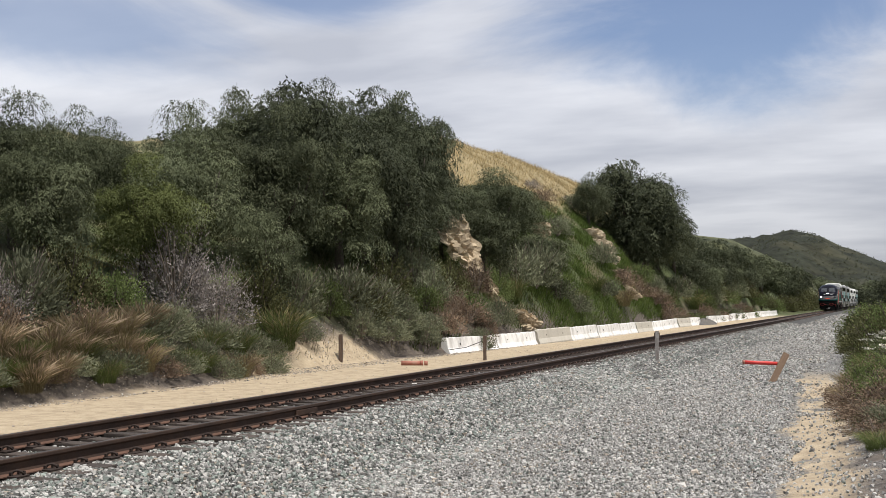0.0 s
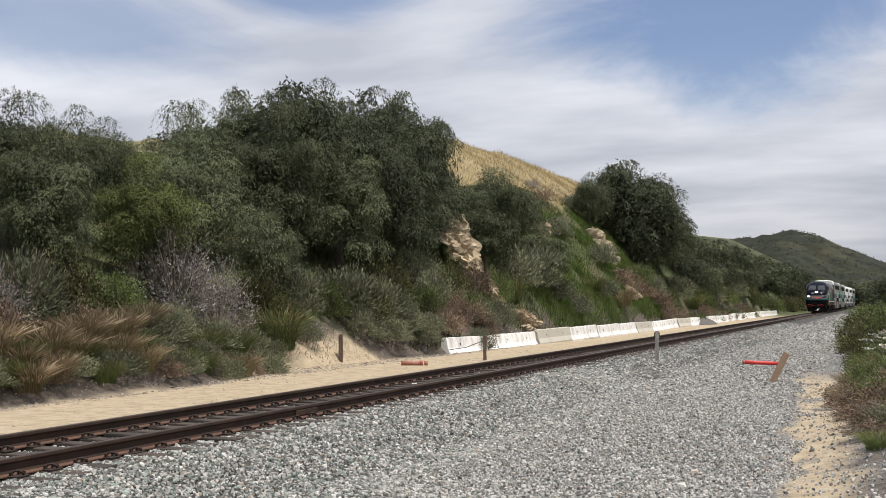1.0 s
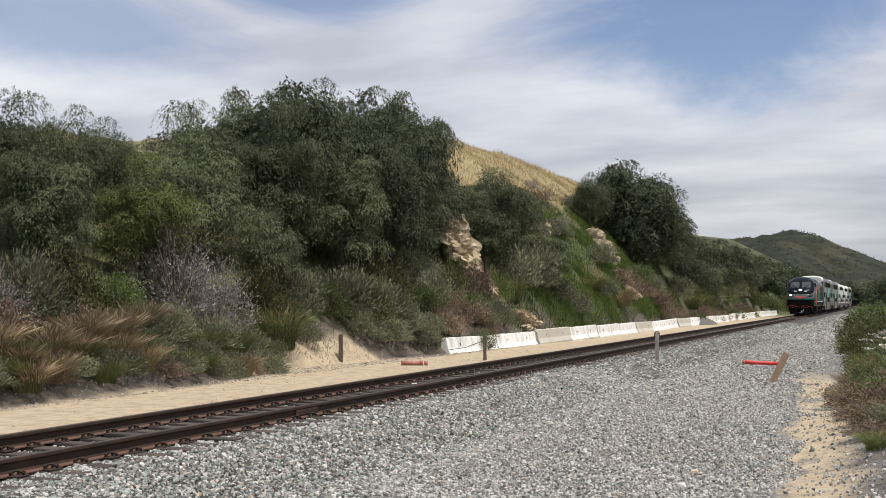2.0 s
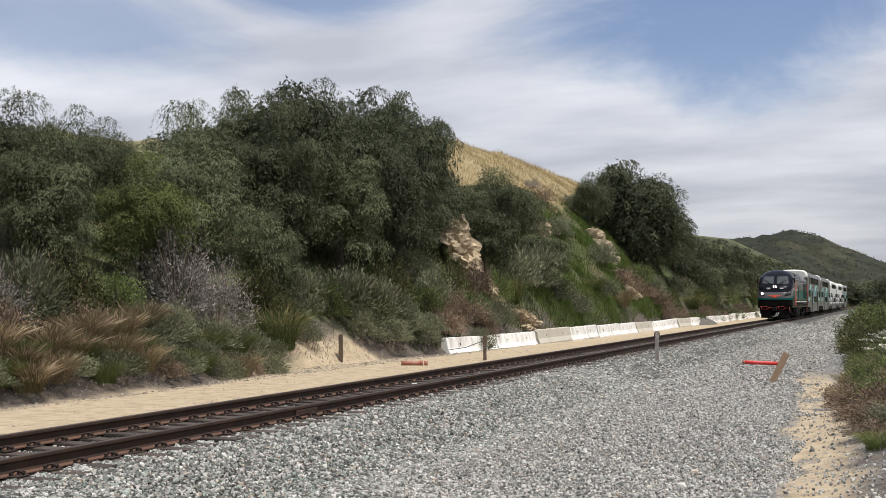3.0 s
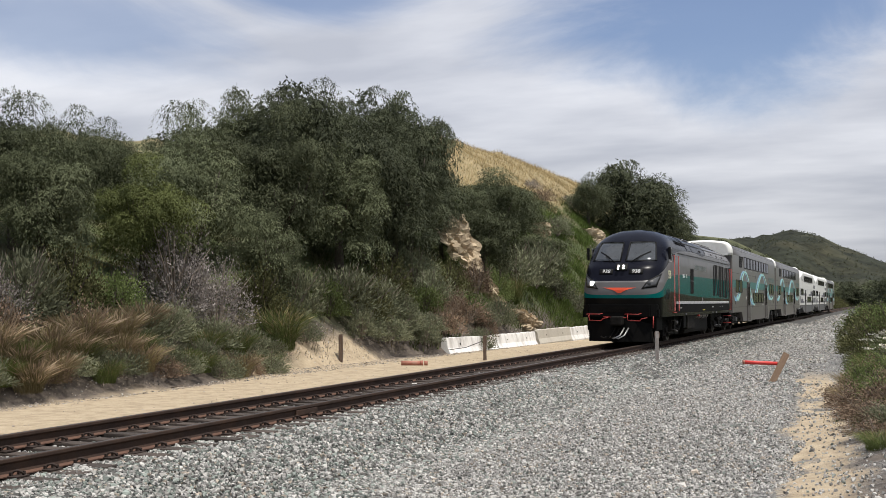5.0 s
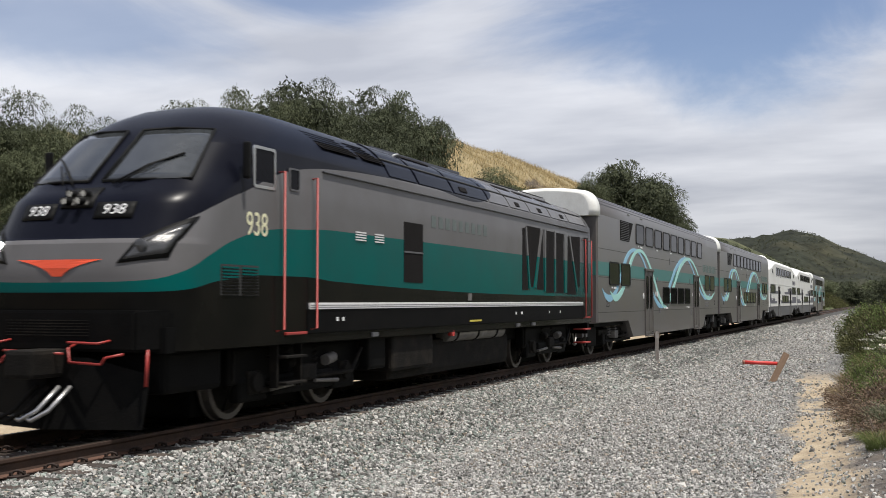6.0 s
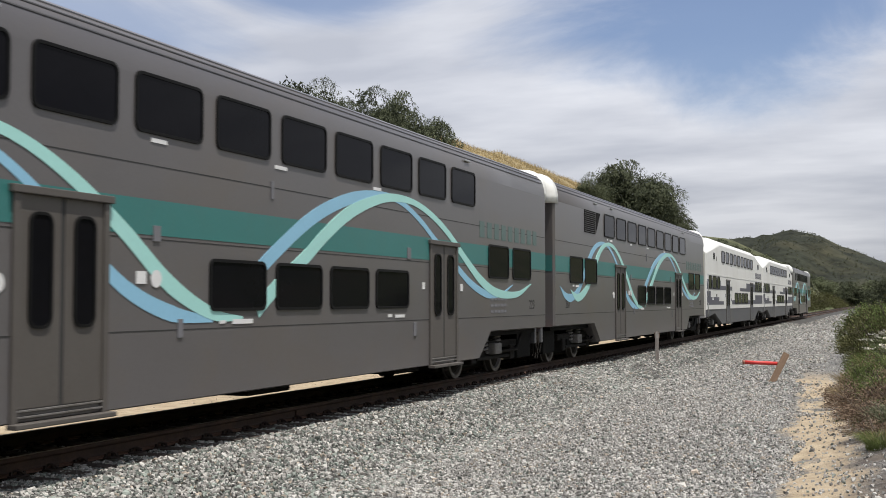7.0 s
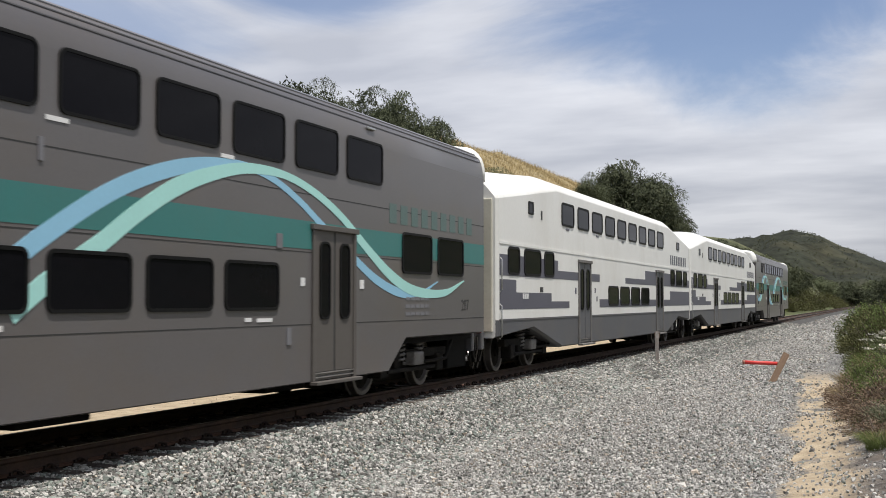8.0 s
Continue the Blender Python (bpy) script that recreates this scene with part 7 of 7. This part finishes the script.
for row in ("plume -10.3 21.2 1.1 1.6, green_tuft -9.9 22.0 0.9 1.0, plume -10.2 23.0 1.0 1.5, plume -10.5 24.6 1.15 1.7, sage -9.9 24.4 0.75 1.1, plume -10.6 26.2 1.1 1.6, green_tuft -10.1 26.6 0.8 1.2",
            "sage -11.4 20.6 1.9 2.6, grey -11.6 22.4 1.9 2.2, sage -11.8 24.0 2.2 2.6, dark -12.0 26.0 2.2 2.4, green -11.8 28.0 1.6 1.8, plume -10.9 27.8 1.1 1.5",
            "grey -11.9 31.0 3.3 3.3, grey -11.7 33.2 2.7 2.8, sage -10.9 29.4 1.3 1.8, sage -10.6 31.2 1.25 1.9, sage -10.5 33.0 1.2 1.7, green_tuft -10.3 30.2 0.9 1.4, green_tuft -10.4 32.2 0.9 1.3",
            "fan -10.75 35.6 1.6 2.1, dark -11.6 54.5 2.2 2.6, green -10.6 55.4 1.2 1.8, russet -10.9 53.2 1.5 2.0, sage -11.4 51.6 2.0 2.4, sage -12.6 52.6 2.0 2.6, green_tuft -10.0 24.0 0.8 1.3, sage -9.9 27.4 0.9 1.5, sage -10.0 29.6 0.9 1.4, green_tuft -9.8 28.4 0.6 1.0, sage -9.9 31.4 0.8 1.3, green_tuft -9.9 33.2 0.7 1.1, green_tuft -9.7 20.8 0.7 1.2, plume -9.6 22.6 0.8 1.2, sage -12.0 39.0 2.4 2.8, dark -12.2 36.8 2.2 2.4, sage -11.8 43.2 2.5 3.4, sage -11.5 45.6 2.1 3.0, dark -11.9 47.6 2.4 2.8, sage -11.0 47.0 1.5 2.4, green -11.8 41.6 2.0 2.2",
            "sage -10.9 38.0 0.9 1.4, sage -10.8 42.6 1.5 2.2, sage -10.5 44.6 1.4 2.4, sage -10.6 46.4 1.3 2.2, sage -10.2 48.4 1.1 2.0, dark -11.4 44.0 2.2 2.8, russet -10.2 50.0 0.9 2.0, sage -10.5 34.6 0.8 1.3, green -10.9 35.2 1.2 1.5, sage -10.7 20.0 1.3 1.8, sage -10.8 27.6 1.2 1.6, sage -10.7 28.6 1.3 1.8, plume -10.0 25.6 0.9 1.4, plume -9.9 21.6 0.8 1.3, plume -10.1 23.8 0.9 1.4, russet -10.9 25.4 1.3 1.8, russet -10.9 22.2 1.3 1.8",
            "sage -9.2 52.6 1.3 1.7, russet -9.9 49.6 1.7 2.2, russet -9.6 54.6 1.3 1.8, sage -9.9 47.2 1.3 1.8, green -11.0 50.0 1.7 2.4, russet -10.6 51.4 1.5 2.4, russet -10.3 54.0 1.4 2.6, sage -9.9 55.2 1.2 1.8, sage -9.7 57.2 1.7 2.0, russet -11.2 57.8 2.0 2.2, green -10.8 60.0 2.2 2.2, fan -10.8 62.6 1.6 1.8",
            "dark -12.8 63.5 4.2 3.2, dark -13.8 68.0 5.0 4.2, dark -14.6 72.5 4.6 4.6, sage -11.6 66.0 3.0 3.4, sage -11.4 69.5 3.6 3.8, dark -11.8 72.0 3.4 3.4, sage -10.8 72.8 1.8 2.6, sage -10.6 76.5 1.6 2.8",
            "green_tuft -11.0 79.0 1.2 1.8, green_tuft -11.2 84.0 1.2 2.0, sage -11.0 86.5 1.8 2.6, sage -12.4 92.0 2.2 3.0, russet -10.8 93.0 1.8 3.0, russet -10.5 97.5 1.8 3.4, plume -10.4 90.0 1.4 2.4",
            "green -11.2 101.0 2.2 3.0, sage -10.8 105.5 2.4 3.2, russet -10.2 103.0 1.7 3.4, russet -10.3 109.0 1.9 3.8, green -11.0 112.5 2.4 3.2, sage -10.8 118.0 2.8 4.0, fan -10.2 123.0 1.8 3.0, green -10.2 128.0 2.2 3.6",
            "russet -9.6 104.0 1.2 3.0, sage -9.5 108.5 1.4 3.0, russet -9.6 114.0 1.5 3.4, green -9.5 119.5 1.5 3.2, russet -9.5 126.0 1.6 3.6, sage -9.5 132.0 1.7 3.6, russet -9.5 138.0 1.7 4.0, green -9.5 144.5 1.8 4.0, sage -9.5 151.0 1.8 4.2, russet -9.5 158.0 1.8 4.4, green -9.5 167.0 2.0 4.6, green -10.2 133.0 2.4 3.4, sage -10.6 139.0 2.6 4.0, dark -11.2 146.0 3.2 5.0, green -10.4 154.0 2.4 4.2, sage -10.6 163.0 2.8 4.6, dark -11.0 174.0 3.4 6.0, green -10.4 186.0 2.8 5.0, dark -10.6 200.0 3.4 6.0, green -9.8 214.0 3.0 5.0, dark -9.6 232.0 3.6 7.0, dark -9.0 250.0 3.6 8.0, dark -8.0 275.0 3.4 8.0, dark -8.4 300.0 3.8 9.0, dark -6.6 325.0 3.2 8.0, dark -7.0 350.0 3.8 9.0, dark -5.6 375.0 3.2 8.0, dark -6.4 395.0 3.8 9.0, dark -10.0 262.0 4.5 9.0, dark -9.6 312.0 4.8 9.0",
            "dark -17.4 79.0 2.6 4.0, dark -16.8 84.0 2.4 4.0, dark -18.4 88.5 2.2 3.6, sage -15.6 90.0 2.0 3.0, russet -19.0 97.0 1.6 3.0, sage -18.0 104.0 1.8 3.0, dark -15.4 75.5 3.2 4.2, grey -19.6 108.0 1.4 2.4, grey -17.2 111.0 1.4 2.4, sage -16.2 118.0 1.8 3.0, grey -21.0 101.0 1.2 2.2",
            "sage -9.45 18.6 0.75 1.3, green_tuft -9.57 19.6 0.6 1.1, sage -9.69 20.5 0.85 1.4, plume -9.45 21.5 0.8 1.3, russet -9.57 22.4 0.7 1.2, sage -9.69 23.4 0.75 1.3, green_tuft -9.45 24.3 0.6 1.1, sage -9.57 25.2 0.85 1.4, plume -9.69 26.2 0.8 1.3, russet -9.45 27.1 0.7 1.2, sage -9.57 28.1 0.75 1.3, green_tuft -9.69 29.1 0.6 1.1, sage -9.45 30.0 0.85 1.4, plume -9.57 31.0 0.8 1.3, russet -9.69 31.9 0.7 1.2, sage -9.45 32.9 0.75 1.3",
            # the bank on the near side
            "green 9.6 34.0 2.0 2.4, dark 8.9 37.5 1.6 2.2, green 10.2 39.5 2.4 3.0, green 9.6 44.0 1.8 2.6, dark 10.6 48.0 2.6 3.2, green 9.4 52.0 1.9 2.8, green 9.4 60.0 2.0 3.4, dark 9.0 70.0 2.0 4.0, green 8.6 84.0 2.2 4.6, green 8.6 104.0 2.4 6.0",
            "green 8.9 30.0 0.8 1.5, green 9.5 28.2 1.0 1.6, sage 9.6 31.0 1.2 1.8, sage 8.6 33.4 0.9 1.2, green 9.4 25.6 0.8 1.5, russet 8.55 24.4 0.55 1.2, russet 9.15 23.6 0.65 1.4, russet 9.5 22.2 0.6 1.2, plume 8.45 27.0 0.45 0.7, russet 9.45 20.8 0.45 1.2, green 9.2 18.8 0.30 1.0, sage 8.95 19.8 0.28 0.8, russet 9.3 17.6 0.28 0.8, green 9.6 17.2 0.35 0.9, russet 9.35 21.6 0.5 1.1, sage 9.9 18.2 0.35 0.8, green 9.8 23.0 0.7 1.3, sage 9.75 19.2 0.4 1.0, russet 9.0 22.0 0.4 1.0, grey 9.9 20.4 0.6 1.2, green 10.2 21.8 0.7 1.4, sage 9.5 26.6 0.9 1.2, grey 9.0 35.6 1.1 1.3, russet 8.3 25.2 0.35 0.8, green_tuft 8.9 29.0 0.6 0.9, green_tuft 9.2 32.0 0.8 1.0, russet 10.2 24.4 0.9 1.6, green 10.4 29.0 1.2 1.8, russet 8.75 21.0 0.5 1.1, russet 8.85 19.6 0.5 1.2, russet 9.25 19.2 0.6 1.2, russet 8.95 18.2 0.4 1.1, russet 9.05 17.2 0.4 0.9, russet 9.05 16.2 0.3 0.9, sage 9.3 16.6 0.4 0.9, russet 8.6 22.4 0.5 1.0, green 8.95 23.0 0.8 1.2, green 8.75 25.8 0.7 1.1, plume 8.5 24.2 0.4 0.7, green 9.1 20.6 0.65 1.2, dark 9.1 33.0 1.5 1.8, dark 8.8 41.0 1.7 2.4, green_tuft 9.1 15.2 0.25 0.6, russet 8.95 26.6 0.8 1.1, russet 9.2 21.4 0.6 1.1, green_tuft 8.9 27.8 0.6 0.9, dark 8.4 46.0 1.6 2.4, green 8.2 56.0 1.7 2.8"):
    for item in row.split(","):
        kind, *nums = item.split()
        x, y, h, *w = [float(v) for v in nums]
        if kind == "dark" and h >= 2.4 and x < -11.5 and y > 60:
            tree(x, y, float(terrain(x, y)) + h + 0.3, 0 if y < 110 else 5, 1.5 * w[0] / h, "low bushy pepper tree on the cutting slope", 47 * y)
        else:
            plant(kind, x, y, h, *w)


def blades(name, count, xr, yr, length, width, material, label, seed, keep, bend=0.35):
    """Grass standing on the ground, one blade a triangle."""
    g = np.random.default_rng(seed)
    x, y = g.uniform(*xr, count), g.uniform(*yr, count)
    z = terrain(x, y)
    k = keep(x, y, z, g.random(count))
    x, y, z = x[k], y[k], z[k]
    n = len(x)
    ln = length * g.uniform(0.5, 1.3, n)
    a = g.uniform(0, 2 * np.pi, n)
    w = width * g.uniform(0.6, 1.4, n)
    p = np.stack([x, y, z - 0.03], 1)
    side = np.stack([np.cos(a), np.sin(a), np.zeros(n)], 1) * w[:, None] / 2
    tip = p + np.stack([g.normal(bend * 0.5, bend, n) * ln, g.normal(0, bend, n) * ln, ln], 1)
    v = np.stack([p - side, p + side, tip], 1).reshape(-1, 3)
    ob = new(name, raw_mesh(name, v, np.arange(len(v)).reshape(-1, 3), False))
    ob.data.materials.append(material)
    return tagged(ob, label, "grass", kind="stuff")


blades("golden_grass", 90000, (-38, -16), (60, 190), 0.42, 0.032, GRASSGOLD, "tall golden dry grass over the hilltop", 1, lambda x, y, z, r: z + 1.6 * wobble(x, y, 5, 9) > 10.2)
blades("green_grass", 150000, (-26, -9.4), (46, 150), 0.34, 0.036, GRASSGREEN, "lush green grass on the cutting slope", 2, lambda x, y, z, r: (z + 1.2 * wobble(x, y, 4, 9) < 10.5) & (z > -0.6) & (wobble(x, y, 6, 4) > -0.45))
GRASSLUSH = leafy("lush_grass_blade", (0.072, 0.120, 0.026), 0.35, tips=(0.125, 0.160, 0.045))
blades("lush_grass", 90000, (-21, -9.6), (68, 108), 0.40, 0.034, GRASSLUSH, "lush fresh green grass on the open slope", 8, lambda x, y, z, r: (z > -0.5) & (z < 9.2 + 0.8 * wobble(x, y, 3, 1)) & (wobble(x, y, 3.2, 6) > -0.5))
blades("dry_grass", 32000, (-24, -9.6), (15, 150), 0.34, 0.026, GRASSDRY, "dry straw-coloured grass among the shrubs", 3, lambda x, y, z, r: (z > -0.6) & (wobble(x, y, 5, 2) > 0.0) & ((y < 74) | (y > 104) | (r < 0.15)))
blades("bank_grass", 22000, (8.0, 11.5), (16, 60), 0.26, 0.010, GRASSGREEN, "green and dry grass on the near bank", 4, lambda x, y, z, r: x > 8.4 + 0.4 * wobble(y, y, 3, 2) + 0.35 * np.clip((26 - y) / 3, 0, 1) + np.clip((19 - y) / 6, 0, 2))
blades("bank_dry_grass", 9000, (8.0, 13), (15, 60), 0.24, 0.009, GRASSDRY, "dry stalks on the near bank", 5, lambda x, y, z, r: x > 8.2 + 0.4 * wobble(y, y, 3, 2) + 0.35 * np.clip((26 - y) / 3, 0, 1) + np.clip((19 - y) / 6, 0, 2))


def far_scrub():
    """Scrub that dots the distant hill and the spur."""
    g = np.random.default_rng(77)
    x, y = g.uniform(-330, 190, 15000), g.uniform(450, 700, 15000)
    k = wobble(x, y, 40, 3) + g.normal(0, 0.5, len(x)) > -0.1
    x, y = x[k], y[k]
    s = g.uniform(0.25, 1.0, len(x))
    n = 7
    p = np.stack([x, y, far_hill(x, y)], 1)[:, None] + g.normal(0, 0.45, (len(x), n, 3)) * s[:, None, None] * np.array([1, 1, 0.6]) + np.array([0, 0, 0.4]) * s[:, None, None]
    q = leaf_arrays(p.reshape(-1, 3), g.normal(size=(len(x) * n, 3)), 0.50, 0.42, g)
    ob = new("distant_scrub", leaf_mesh("distant_scrub", q, leafy("far_scrub_leaf", (0.060, 0.066, 0.042), 0.2, tips=(0.085, 0.086, 0.054))))
    return tagged(ob, "dark scrub dotting the distant hillside", "scrub", kind="stuff")


far_scrub()
for k in range(9):
    # dead sticks on the service track's edge
    g = random.Random(k)
    x, y = -9.6 + g.uniform(-0.5, 0.8), 20 + 3.2 * k
    z = float(terrain(x, y))
    s = part("fallen_twig", tube_bm([(0, 0, 0.02), (0.35, 0.1, 0.10), (0.8, 0.05, 0.05)], [0.02, 0.014, 0.006], 5), TWIGWOOD)
    s.matrix_basis = pose(x, y, z, 0, 0, g.uniform(0, 360))
    tagged(s, "dead branch lying on the dusty verge", "branch")


def flower_stalk(x, y, h, seed):
    """A few thin stalks with flat white flower heads."""
    g = np.random.default_rng(seed)
    root = new("white_flowers")
    tagged(root, "flat white flower heads on thin stalks", "flower")
    for k in range(6):
        tip = Vector((g.uniform(-0.35, 0.35), g.uniform(-0.35, 0.35), h * g.uniform(0.8, 1.1)))
        stalk = part("stalk", tube_bm([(0, 0, 0), tip * 0.5, tip], [0.008, 0.006, 0.004], 4), GREENSHRUB, root)
        n = 26
        p = np.array(tip) + np.stack([g.normal(0, 0.06, n), g.normal(0, 0.06, n), g.normal(0, 0.012, n)], 1)
        head = new("flower_head", leaf_mesh("flower_head", leaf_arrays(p, g.normal(0, 1, (n, 3)) * np.array([1, 1, 0.3]), 0.045, 0.035, g), WHITEFLOWER))
        head.parent = stalk
        tagged(head, kind="stuff")
    root.matrix_basis = pose(x, y, float(terrain(x, y)))
    return root


for k, (x, y, h) in enumerate(((8.95, 29.6, 0.95), (9.15, 30.6, 1.0), (9.1, 26.6, 0.9))):
    flower_stalk(x, y, h, 40 + k)


def motions():
    times = [k * 0.2 for k in range(41)]
    for ob, back in TRAIN:
        walk(ob, [(t, pose(0, lamp_y(t) + back, 0)) for t in times])


motions()
